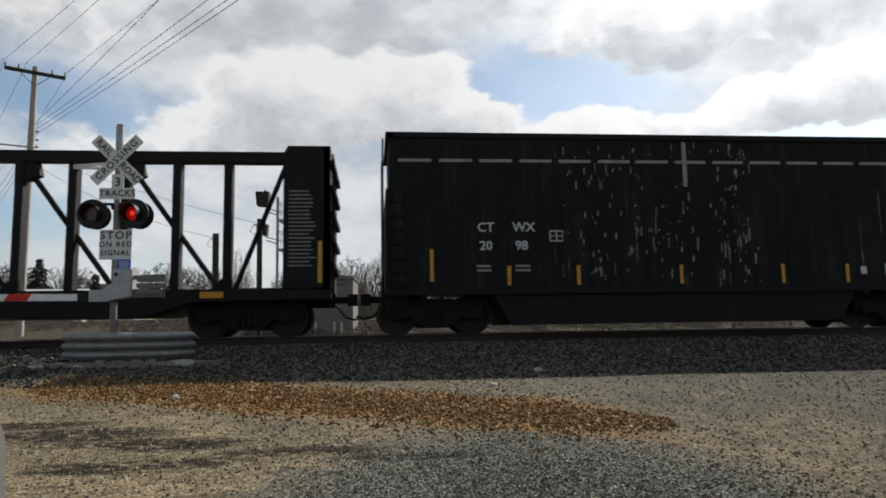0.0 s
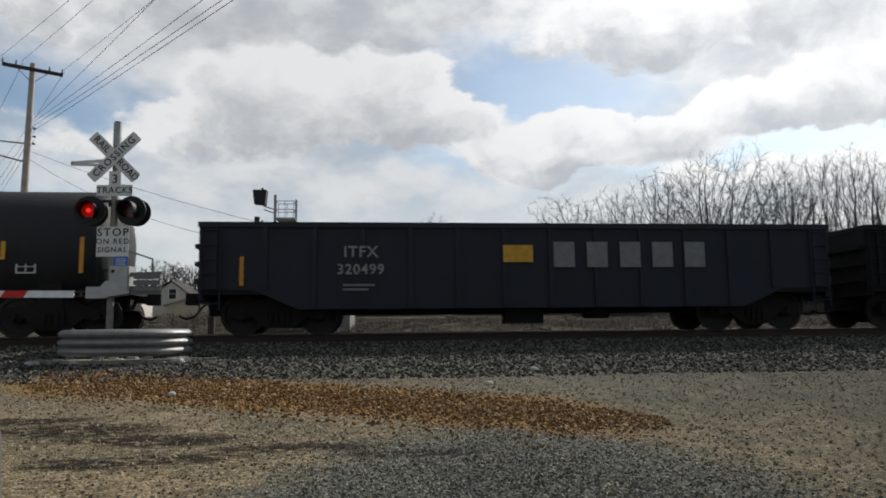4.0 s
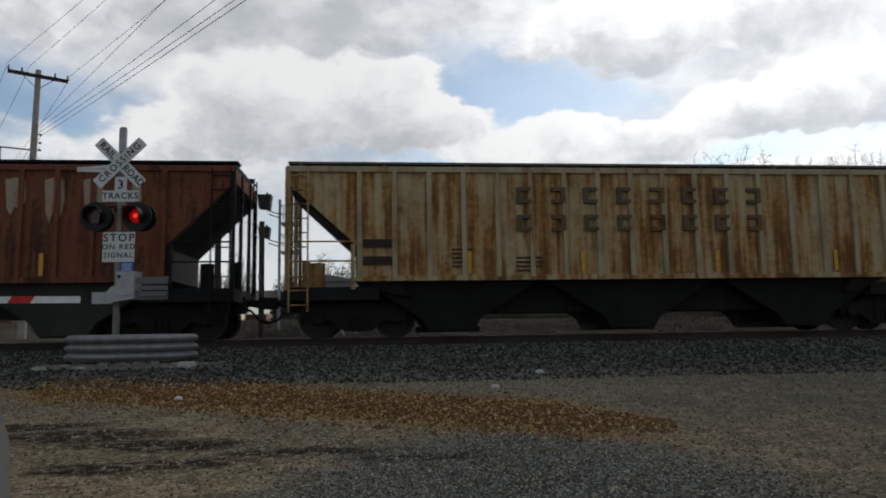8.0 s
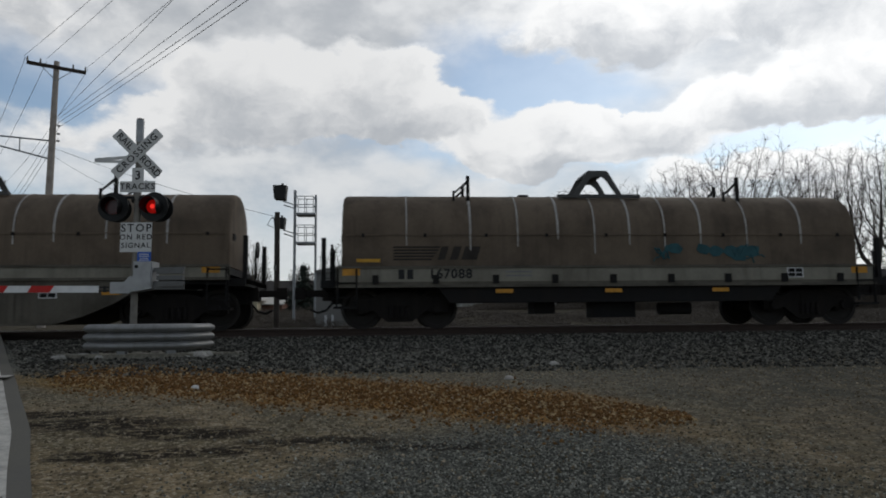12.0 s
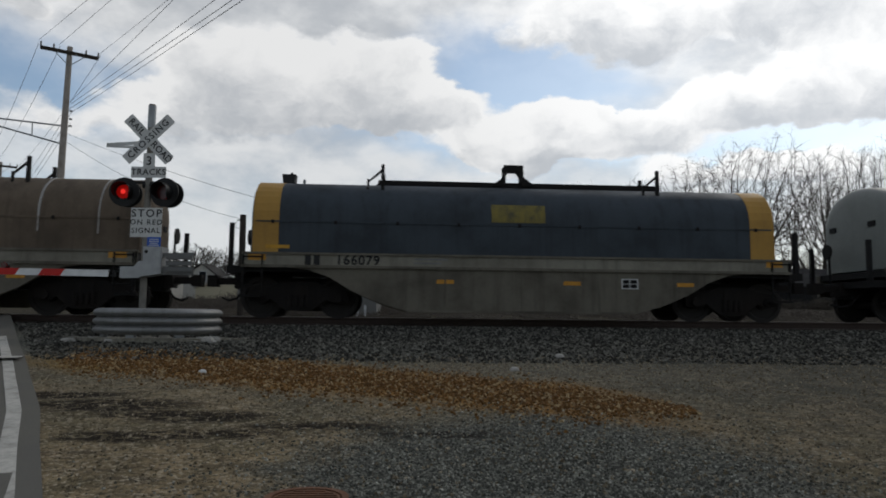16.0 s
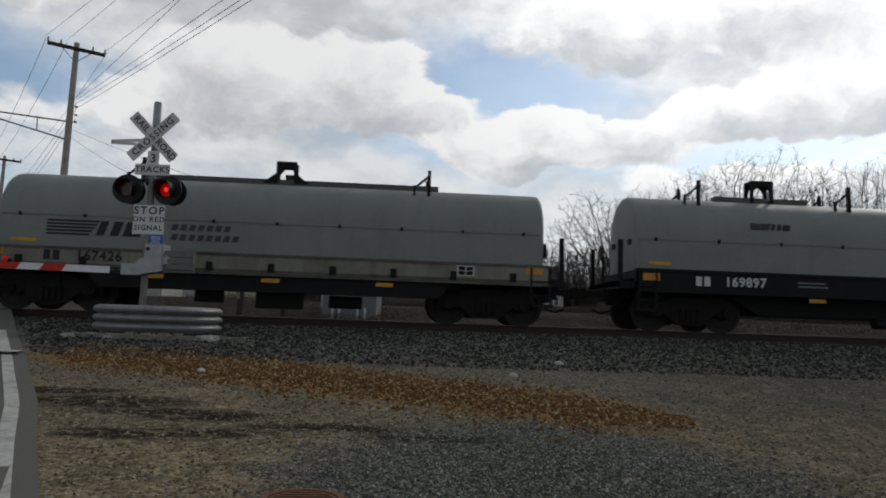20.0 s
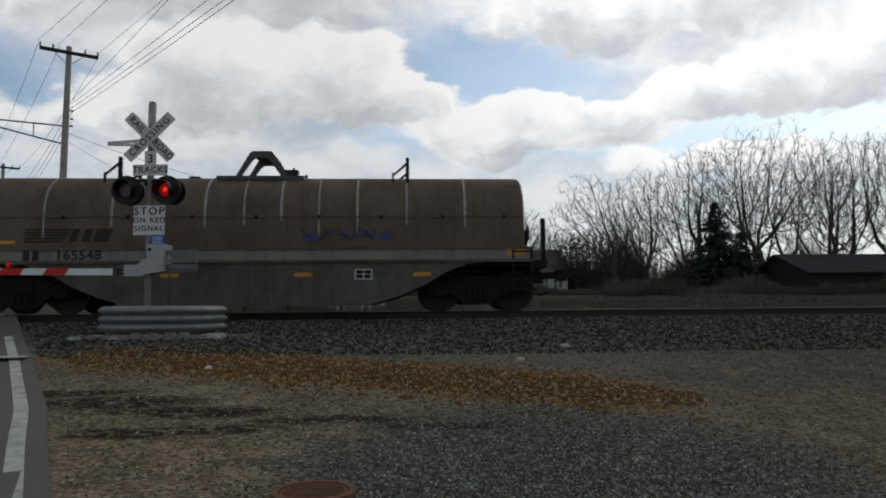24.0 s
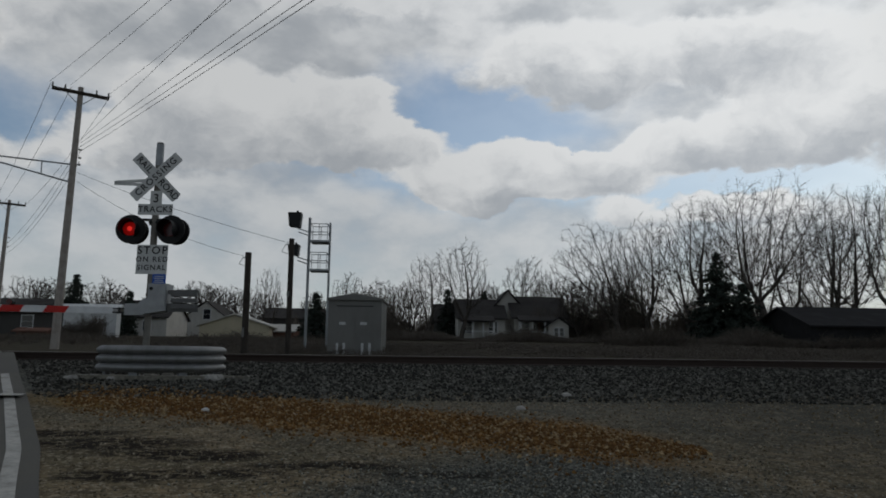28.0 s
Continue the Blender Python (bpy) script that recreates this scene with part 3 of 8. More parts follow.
def pebble_material(name, dark, light, tint=None):
    k = Nodes(name)
    r = k.n.new("ShaderNodeNewGeometry").outputs["Random Per Island"]
    c = k.mix(k.math("POWER", r, 2.4), dark, light)
    if tint:
        c = k.mix(k.span(r, 0.80, 0.82, 0, 1), c, tint)
    c = k.mix(k.span(k.noise(k.coord(), 40, 3), 0.4, 0.7, 0, 0.4), c, dark)
    return k.end(c, 0.9, 0, 0.15)

grey_stone = pebble_material("grey_stone", (0.060, 0.060, 0.050), (0.44, 0.43, 0.36))
# darker than grey_stone: the shoulder's shade is partly put into this colour
ballast_stone = pebble_material("ballast_stone", (0.024, 0.023, 0.019), (0.21, 0.20, 0.17))
tan_stone = pebble_material("tan_stone", (0.12, 0.096, 0.060), (0.40, 0.335, 0.24))
chip_mat = pebble_material("chips", (0.11, 0.055, 0.018), (0.36, 0.195, 0.065), (0.38, 0.28, 0.15))

def keep_off_road(xy):
    ex = np.interp(xy[:, 1], [p[1] for p in EDGE], [p[0] for p in EDGE])
    return xy[xy[:, 0] > ex + 0.12]

stone_heap("ballast_stones", 36000, lambda r, n: keep_off_road(np.stack([r.uniform(-9, 16, n), 16.3 - 5.6 * r.uniform(0, 1, n) ** 1.4], -1)), (0.014, 0.032), ballast_stone, "loose crushed grey ballast stones beside the track", 3)
stone_heap("foreground_gravel", 20000, lambda r, n: np.stack([1.2 + r.normal(0, 1.15, n), 3.9 + np.abs(r.normal(0, 1.45, n))], -1), (0.005, 0.012), grey_stone, "crushed grey gravel spread over the dirt", 4)
stone_heap("pebbles", 15000, lambda r, n: keep_off_road(np.stack([r.uniform(-6, 9, n), r.uniform(3.6, 11.5, n)], -1)), (0.005, 0.016), tan_stone, "scattered tan pebbles on packed dirt", 5)

def litter_place(r, n):
    x = r.uniform(-4.9, 3.2, n)
    half = 0.85 * np.clip((x + 5.6) / 1.6, 0.3, 1) * np.clip((3.5 - x) / 1.6, 0.2, 1)
    return np.stack([x, 8.95 - 0.44 * x + r.normal(0, 0.62, n) * half], -1)

stone_heap("bark_litter", 13000, litter_place, (0.008, 0.022), chip_mat, "rust-brown bark chips and dead leaves on the ground", 6)

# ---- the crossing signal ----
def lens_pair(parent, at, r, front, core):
    """A lamp disc, one face lit, the other dark; its turning stands in for flashing."""
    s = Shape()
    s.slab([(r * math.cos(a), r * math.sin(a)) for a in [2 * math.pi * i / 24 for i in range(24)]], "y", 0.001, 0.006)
    disc = part("lamp_disc", s, red_dark, parent, "red lamp disc turned to imitate flashing", at=at)
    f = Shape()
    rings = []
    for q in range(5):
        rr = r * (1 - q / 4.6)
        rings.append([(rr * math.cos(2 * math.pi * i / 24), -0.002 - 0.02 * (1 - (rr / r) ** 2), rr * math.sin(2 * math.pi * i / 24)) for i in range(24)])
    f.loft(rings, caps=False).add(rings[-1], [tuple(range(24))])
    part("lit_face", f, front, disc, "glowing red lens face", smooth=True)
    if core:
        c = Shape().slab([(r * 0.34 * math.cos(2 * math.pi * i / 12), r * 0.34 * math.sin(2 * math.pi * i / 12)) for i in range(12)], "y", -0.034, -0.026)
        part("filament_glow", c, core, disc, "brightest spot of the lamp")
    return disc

lamps = []
signal = thing("crossing_signal", "silver railroad crossing signal with crossbuck, twin red lamps and lowered gate", "crossing signal", at=pose(-4.98, 14.10, 0.86, 0, 0, -3.2))
part("post", Shape().rod((0, 0.06, 0), (0, 0.06, 4.58), 0.065, n=16), mast_grey, signal, "silver tubular steel mast", True)
part("post_band", Shape().rod((0, 0.06, 4.10), (0, 0.06, 4.55), 0.075, n=16), galvanised, signal, smooth=True)
part("base_casting", Shape().rod((0, 0.06, 0), (0, 0.06, 0.25), 0.17, 0.10, n=16).box(-0.2, 0.2, -0.14, 0.26, -0.06, 0.03), galvanised, signal)

def blade(angle, first, second, z, y):
    m = pose(0, y, z, 0, angle, 0)
    s = Shape()
    c, L, H = 0.02, 0.61, 0.114
    s.slab([(-L, -H + c), (-L + c, -H), (L - c, -H), (L, -H + c), (L, H - c), (L - c, H), (-L + c, H), (-L, H - c)], "y", -0.006, 0.006)
    b = part("crossbuck_blade", s, sign_white, signal, "white crossbuck blade with black letters", at=m)
    if second:
        words(first, 0.135, letter_black, b, at=pose(-0.35, -0.009, 0), spread=1.05)
        words(second, 0.135, letter_black, b, at=pose(0.37, -0.009, 0), spread=1.0)
    else:
        words(first, 0.135, letter_black, b, at=pose(0, -0.009, 0), spread=1.22)
    return b

blade(45, "RAIL", "ROAD", 3.85, -0.03)
blade(-45, "CROSSING", "", 3.85, -0.045)
tp = part("track_count_plate", Shape().slab([(-0.1143, 0.11), (-0.1143, 0.0), (-0.343, 0.0), (-0.343, -0.22), (0.343, -0.22), (0.343, 0.0), (0.1143, 0.0), (0.1143, 0.27), (-0.1143, 0.27)][::-1], "y", -0.02, -0.008), sign_white, signal, "white plate with the number of tracks", at=pose(0.02, 0, 3.30))
words("3", 0.18, letter_black, tp, at=pose(0, -0.023, 0.11))
words("TRACKS", 0.125, letter_black, tp, at=pose(0, -0.023, -0.11), spread=1.12)
# edge-on crossbuck for the other approach
for dz, lean in ((0.07, -4), (-0.02, 2)):
    part("side_blade", Shape().box(-0.60, 0.05, -0.10, 0.10, -0.008, 0.008, pose(0, 0, 0, 12, 0, 0)).box(-0.60, 0.05, -0.115, -0.095, -0.035, 0.02), sign_white, signal, "second crossbuck blade seen along its edge", at=pose(-0.24, 0.1, 3.72 + dz, 0, lean, 0))

arm = part("lamp_crossarm", Shape().rod((-0.42, 0.04, 2.99), (0.40, 0.04, 2.99), 0.028, n=10).rod((-0.1, 0.06, 2.94), (0.1, 0.06, 2.94), 0.06).rod((-0.4, 0.04, 2.99), (-0.4, 0.05, 2.86), 0.03).rod((0.38, 0.04, 2.99), (0.38, 0.05, 2.86), 0.03), lamp_black, signal, "black lamp bracket", True)
for x, turn in ((-0.44, 6), (0.35, -6)):
    n = 28
    circ = [(math.cos(2 * math.pi * i / n), math.sin(2 * math.pi * i / n)) for i in range(n)]
    disc = part("lamp_background", Shape().loft([[(0.29 * c, 0.0, 0.29 * s) for c, s in circ], [(0.29 * c, 0.02, 0.29 * s) for c, s in circ]]), lamp_black, signal, "round black background disc", True, at=pose(x, -0.02, 2.79, 0, 0, turn))
    part("lamp_housing", Shape().loft([[(0.16 * c, 0.03, 0.16 * s) for c, s in circ], [(0.15 * c, 0.16, 0.15 * s) for c, s in circ], [(0.08 * c, 0.22, 0.08 * s) for c, s in circ]]), lamp_black, disc, smooth=True)
    hood = Shape()
    rows = []
    for y0, cut in ((0.0, 0), (-0.13, 14), (-0.26, 40)):
        a0, a1 = radians(-60 + cut), radians(240 - cut)
        rows.append([(0.165 * math.cos(a0 + (a1 - a0) * i / 24), y0, 0.165 * math.sin(a0 + (a1 - a0) * i / 24)) for i in range(25)])
    for rr in (0, 0.006):
        hood.v += [(p[0] * (1 + rr * 6), p[1], p[2] * (1 + rr * 6)) for row in rows for p in row]
    for o in (0, 75):
        hood.f += [(o + j * 25 + i, o + j * 25 + i + 1, o + (j + 1) * 25 + i + 1, o + (j + 1) * 25 + i) for j in range(2) for i in range(24)]
    hood.f += [(50 + i, 51 + i, 126 + i, 125 + i) for i in range(24)]
    part("lamp_hood", hood, lamp_black, disc, "black visor over the lamp")
    part("lens_rim", Shape().loft([[(0.165 * c, -0.02, 0.165 * s) for c, s in circ], [(0.15 * c, -0.02, 0.15 * s) for c, s in circ], [(0.15 * c, 0.0, 0.15 * s) for c, s in circ], [(0.165 * c, 0.0, 0.165 * s) for c, s in circ]], caps=False), lamp_black, disc)
    part("lens_back", Shape().loft([[(0.15 * c, -0.004, 0.15 * s) for c, s in circ], [(0.15 * c, -0.001, 0.15 * s) for c, s in circ]]), red_dark, disc, "dark red lens")
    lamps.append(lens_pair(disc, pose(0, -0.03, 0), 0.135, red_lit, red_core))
    # rear-facing unit
    part("rear_lamp", Shape().loft([[(0.27 * c, 0.26, 0.27 * s) for c, s in circ], [(0.27 * c, 0.28, 0.27 * s) for c, s in circ]]), lamp_black, disc, smooth=True)

stop_sign = part("stop_on_red_sign", Shape().box(-0.305, 0.305, -0.012, -0.004, -0.29, 0.29), sign_white, signal, "white sign with black letters", at=pose(0.02, 0, 2.19))
words("STOP", 0.155, letter_black, stop_sign, at=pose(0, -0.015, 0.175), spread=1.25)
words("ON RED", 0.105, letter_black, stop_sign, at=pose(0, -0.015, 0.0), spread=1.25)
words("SIGNAL", 0.105, letter_black, stop_sign, at=pose(0, -0.015, -0.165), spread=1.2)
notice = part("notice_plate", Shape().box(-0.13, 0.13, -0.012, -0.004, -0.105, 0.105), sign_blue, signal, "small blue notice plate", at=pose(0.19, 0, 1.80))
for z, w in ((0.055, 0.09), (0.015, 0.1), (-0.025, 0.08), (-0.06, 0.1)):
    part("notice_line", Shape().box(-w, w, -0.015, -0.0125, z - 0.008, z + 0.008), letter_white, notice)
box = part("gate_mechanism", Shape().slab([(0.05, -0.28), (0.42, -0.22), (0.42, 0.30), (0.06, 0.30), (0.06, 0.05)], "y", -0.18, 0.18), signal_silver, signal, "silver gate mechanism case", at=pose(0, 0, 1.40))
part("case_cover", Shape().box(0.10, 0.40, -0.20, -0.181, -0.16, 0.26), signal_silver, box)
part("cover_bolt", Shape().rod((0.13, -0.215, 0.2), (0.13, -0.20, 0.2), 0.035), lamp_black, box)
part("counterweight_arm", Shape().slab([(0.42, 0.02), (0.42, -0.14), (1.02, -0.14), (1.02, 0.02)], "y", -0.12, -0.09).slab([(0.42, 0.28), (0.42, 0.20), (1.02, 0.24), (1.02, 0.30)], "y", -0.12, -0.09), weight_grey, signal, "grey counterweight arm", at=pose(0, 0, 1.30))
for z in (-0.10, 0.02, 0.14):
    part("counterweight", Shape().box(0.50, 1.00, -0.16, -0.05, z, z + 0.085), weight_grey, signal, "weathered steel weight plate", at=pose(0, 0, 1.32))
elbow = [(0.12, 0.02), (0.12, -0.22), (-0.02, -0.31), (-0.38, -0.31), (-0.38, -0.09), (-0.12, -0.09), (-0.02, 0.02)]
part("gate_elbow", Shape().slab(elbow, "y", -0.16, -0.06), signal_silver, signal, "cast elbow that carries the gate arm", at=pose(0, 0, 1.40))

gate = part("gate_arm", Shape().box(-7.4, -0.62, -0.125, -0.09, -0.065, 0.065), gate_white, signal, "lowered gate arm with red and white stripes", at=pose(0, 0, 1.17, 0, 0.6, -1.0))
for i in range(8):
    x = -1.55 - i * 0.885
    for y0, y1 in ((-0.131, -0.1255), (-0.0895, -0.084)):
        part("red_stripe", Shape().slab([(x, -0.065), (x - 0.43, -0.065), (x - 0.35, 0.065), (x + 0.08, 0.065)], "y", y0, y1), gate_red, gate)
part("arm_adapter", Shape().box(-0.72, -0.30, -0.12, -0.095, 0.025, 0.05).box(-0.72, -0.30, -0.12, -0.095, -0.05, -0.025).box(-0.52, -0.48, -0.125, -0.09, -0.06, 0.06), lamp_black, gate, "dark steel bracket that holds the arm")
gate_lamps = []
for x in (-2.62, -4.9, -7.2):
    part("gate_lamp_case", Shape().rod((x, -0.16, 0.12), (x, -0.06, 0.12), 0.055, n=14).box(x - 0.02, x + 0.02, -0.12, -0.09, 0.05, 0.09), lamp_black, gate, smooth=True)
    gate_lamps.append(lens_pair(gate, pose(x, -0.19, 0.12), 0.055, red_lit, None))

# corrugated guard bent in a half ring round the foot of the signal
guard = thing("guard_rail", "galvanised corrugated steel guard bent round the signal foot", "guard rail", at=pose(-4.46, 13.62, 0.86, 0, 0, -3.0))
def ring_at(a, r):
    return (1.06 + r) * math.sin(a), -(1.00 + r) * math.cos(a)
prof = [(0.085 * abs(math.sin(3 * math.pi * i / 36)) ** 0.8, 0.04 + 0.46 * i / 36) for i in range(37)]
arcs = [radians(-100 + 200 * j / 32) for j in range(33)]
beam = Shape()
for off in (0.0, -0.008):
    beam.v += [(*ring_at(a, r + off), z) for a in arcs for r, z in prof]
n = len(prof)
for off, flip in ((0, 1), (33 * n, -1)):
    beam.f += [tuple((off + j * n + i, off + (j + 1) * n + i, off + (j + 1) * n + i + 1, off + j * n + i + 1)[::flip]) for j in range(32) for i in range(n - 1)]
for i in (0, n - 1):
    beam.f += [(j * n + i, (j + 1) * n + i, (33 + j + 1) * n + i, (33 + j) * n + i) for j in range(32)]
part("beam", beam, guard_zinc, guard, "corrugated galvanised beam", True)
for a in (-100, -52, -8, 40, 100):
    x, y = ring_at(radians(a), -0.09)
    part("guard_post", Shape().box(-0.075, 0.075, -0.05, -0.035, -0.5, 0.47).box(-0.075, 0.075, 0.035, 0.05, -0.5, 0.47).box(-0.01, 0.01, -0.035, 0.035, -0.5, 0.47), galvanised, guard, "steel post", at=pose(x, y, 0, 0, 0, a))
for a in arcs[4:-3:6]:
    x, y = ring_at(a, 0.012)
    part("beam_bolt", Shape().rod((0, -0.02, 0.245), (0, 0.012, 0.245), 0.022, n=8), galvanised, guard, at=pose(x, y, 0, 0, 0, math.degrees(a)))
rubble = random.Random(44)
pad = Shape()
edge = [(1.35 * math.cos(2 * math.pi * i / 26) * rubble.uniform(0.9, 1.12) * (1.35 if math.cos(2 * math.pi * i / 26) > 0 else 1.2), 0.95 * math.sin(2 * math.pi * i / 26) * rubble.uniform(0.9, 1.1)) for i in range(26)]
pad.slab(edge, "z", -0.4, -0.02)
tagged(part("signal_pad", pad, pad_gravel, at=pose(-4.5, 13.55, 0.86)), "low pale concrete and gravel pad under the signal", "concrete pad", kind="structure")
for i in range(16):
    x, y = -5.75 + 2.6 * rubble.random(), 12.72 + 0.25 * rubble.random()
    w, d, h = rubble.uniform(0.06, 0.20), rubble.uniform(0.05, 0.12), rubble.uniform(0.03, 0.09)
    ring = [(math.cos(2 * math.pi * j / 7) * rubble.uniform(0.8, 1.1), math.sin(2 * math.pi * j / 7) * rubble.uniform(0.8, 1.1)) for j in range(7)]
    r = Shape().loft([[(w * q * a, d * q * b, z) for a, b in ring] for q, z in ((0.9, -0.06), (1.0, h * 0.4), (0.8, h))])
    tagged(part("concrete_block", r, concrete, at=pose(x, y, ground_z(x, y), 0, 0, rubble.uniform(-30, 30))), "pale broken concrete lump below the guard rail", "rubble", "broken concrete lumps")

# manhole in the dirt
cover = thing("manhole_cover", "rusty round iron manhole cover in the dirt", "manhole", at=pose(-0.59, 4.85, ground_z(-0.59, 4.85)))
rust_iron = paint("rust_iron", (0.16, 0.075, 0.04), (0.05, 0.035, 0.025), dirty=0.6, rusty=0.3, rough=0.8, scale=5)
circ = [(math.cos(2 * math.pi * i / 32), math.sin(2 * math.pi * i / 32)) for i in range(32)]
part("frame_ring", Shape().loft([[(0.28 * c, 0.28 * s, -0.05) for c, s in circ], [(0.28 * c, 0.28 * s, 0.035) for c, s in circ], [(0.235 * c, 0.235 * s, 0.035) for c, s in circ], [(0.235 * c, 0.235 * s, 0.0) for c, s in circ]], caps=False), rust_iron, cover)
lid = Shape().loft([[(0.225 * c, 0.225 * s, -0.02) for c, s in circ], [(0.225 * c, 0.225 * s, 0.028) for c, s in circ]])
ridges = []
for i in range(-3, 4):
    h = math.sqrt(max(0.01, 0.205 ** 2 - (i * 0.058) ** 2))
    ridges.append(Shape().box(-h, h, i * 0.058 - 0.011, i * 0.058 + 0.011, 0.027, 0.036))
lid = part("lid", lid, rust_iron, cover, "ribbed rusty lid")
for r in ridges:
    part("ridge", r, rust_iron, lid)
for px, py, s in ((-2.57, 9.66, 0.055), (1.65, 10.0, 0.07), (2.6, 11.3, 0.08)):
    r = Shape().loft([[(s * q * math.cos(a) * (1 + 0.2 * math.sin(3 * a + px)), s * q * 0.8 * math.sin(a), h * s) for a in [2 * math.pi * i / 9 for i in range(9)]] for q, h in ((0.8, -0.3), (1.0, 0.1), (0.8, 0.5), (0.35, 0.75))])
    tagged(part("rock", r, sign_white if s < 0.06 else concrete, at=pose(px, py, ground_z(px, py))), "pale loose rock lying on the ground", "rock", "loose rocks")

# ---- poles and wires ----
def wire(name, a, b, sag, r, parent, n=14):
    a, b = Vector(a), Vector(b)
    pts = [a.lerp(b, i / n) - Vector((0, 0, sag * 4 * (i / n) * (1 - i / n))) for i in range(n + 1)]
    ring = [[(q.x + r * c, q.y, q.z + r * s) for c, s in ((1, 0), (0, 1), (-1, 0), (0, -1))] for q in pts]
    return part(name, Shape().loft(ring), wire_black, parent)

def utility_pole(x, y, z0, top, arm_len, label, turn=31.0):
    p = thing("utility_pole", label, "utility pole", "utility poles", at=pose(x, y, z0, 0, 0.5, turn))
    h = top - z0
    part("shaft", Shape().loft([[(r * math.cos(a), r * math.sin(a), z) for a in [2 * math.pi * i / 12 for i in range(12)]] for z, r in ((-0.5, 0.20), (h * 0.5, 0.165), (h, 0.125))]), pole_wood, p, "weathered wooden shaft", True)
    part("crossarm", Shape().box(-arm_len / 2, arm_len / 2, -0.20, -0.09, h - 0.42, h - 0.26), dark_wood, p, "wooden crossarm")
    for s in (-1, 1):
        part("brace", Shape().rod((s * 0.7, -0.14, h - 0.36), (0, -0.13, h - 1.0), 0.018), galvanised, p)
        for q in (0.98, 0.55):
            part("insulator", Shape().rod((s * arm_len / 2 * q, -0.145, h - 0.26), (s * arm_len / 2 * q, -0.145, h - 0.04), 0.05, 0.03, n=8), hut_grey, p)
    for zz in (3.2, 3.6, 3.95):
        part("spool_insulator", Shape().rod((0.17, -0.1, h - zz), (0.30, -0.1, h - zz), 0.05), hut_grey, p)
    return p

road_pole = utility_pole(-16.35, 34.6, 1.3, 14.25, 2.55, "tall weathered wooden utility pole with one crossarm")
utility_pole(6.47, 0.49, 0.0, 10.0, 2.85, "wooden utility pole behind the lot")
far_pole = utility_pole(-33.5, 60.5, 2.5, 13.8, 2.4, "distant wooden utility pole beside the road")
cables = thing("overhead_wires", "thin black overhead wires strung between poles", "wires")
for q, z, far in ((-1.35, 14.25, 6.61), (-0.45, 14.25, 8.04), (1.35, 14.2, 9.5), (0.2, 11.55, 9.7), (0.2, 11.4, 7.45), (0.2, 11.2, 6.99), (0.2, 10.95, 6.87)):
    wire("wire", (-16.25 + 0.857 * q, 34.6 + 0.515 * q, z), (6.47 + 0.857 * q, 0.49 + 0.515 * q, far), 0.12, 0.012, cables)
for q, z, sag in ((-1.35, 14.2, 0.5), (-0.45, 14.2, 0.5), (1.35, 14.15, 0.6), (0.2, 11.3, 0.5), (0.2, 11.0, 0.8), (0.2, 10.5, 0.7)):
    wire("wire", (-16.25 + 0.857 * q, 34.7 + 0.515 * q, z), (-33.5 + 0.7 * q, 60.4 + 0.4 * q, z - 0.9 if z > 12 else z - 1.4), sag, 0.013, cables)
bracket = part("lamp_bracket", Shape().pipe([(-0.1, 0.3, 9.06), (-5.5, 0.55, 9.60)], 0.04, 8).pipe([(-0.3, 0.35, 8.20), (-5.5, 0.55, 9.58)], 0.04, 8).rod((-1.7, 0.38, 9.22), (-1.7, 0.42, 8.56), 0.03).rod((-5.4, 0.55, 9.6), (-6.4, 0.6, 9.66), 0.05), galvanised, road_pole, "grey steel truss arm of a street lamp", at=pose(0, 0, 0, 0, 0, -31.0))
wire("wire", (-16.1, 34.5, 9.9), (-4.35, 27.2, 5.45), 0.18, 0.009, cables)
wire("wire", (-16.1, 34.5, 9.5), (-6.6, 30.3, 5.3), 0.45, 0.009, cables)

for x, y, top, r, lab in ((-6.6, 30.3, 5.5, 0.13, "short dark wooden stub pole beside the tracks"), (-4.32, 27.3, 5.65, 0.10, "slim dark wooden line pole beside the tracks")):
    p = thing("stub_pole", lab, "pole", "stub poles", at=pose(x, y, 1.0))
    part("shaft", Shape().rod((0, 0, -0.3), (-0.03, 0, top - 1.0), r * 1.1, r, n=10), dark_wood, p, smooth=True)
    part("bracket", Shape().box(-0.25, 0.0, -0.03, 0.03, top - 1.25, top - 1.2).rod((-0.25, 0, top - 1.22), (-0.4, 0, top - 1.5), 0.012).rod((-0.4, 0, top - 1.5), (-0.1, 0, top - 1.62), 0.012), galvanised, p)
    part("cap_box", Shape().box(-0.12, -0.02, -0.14, -0.08, 0.9 if x < -6 else 2.4, 1.3 if x < -6 else 2.6), hut_grey, p)

# ---- signal mast with ladder cages ----
mast = thing("rail_signal_mast", "galvanised rail signal mast with two caged platforms and black heads", "rail signal", at=pose(-4.6, 38.0, 1.3))
part("main_tube", Shape().rod((-0.52, 0, 0), (-0.52, 0, 7.25), 0.075, n=10), galvanised, mast, smooth=True)
part("ladder_tube", Shape().rod((0.58, 0, 0), (0.58, 0, 7.0), 0.055, n=10), galvanised, mast, smooth=True)
for i in range(20):
    part("rung", Shape().rod((0.58, 0.0, 0.3 + i * 0.33), (0.58, 0.4, 0.3 + i * 0.33), 0.015, n=6), galvanised, mast)
part("ladder_rail", Shape().rod((0.58, 0.4, 0), (0.58, 0.4, 7.0), 0.03), galvanised, mast)
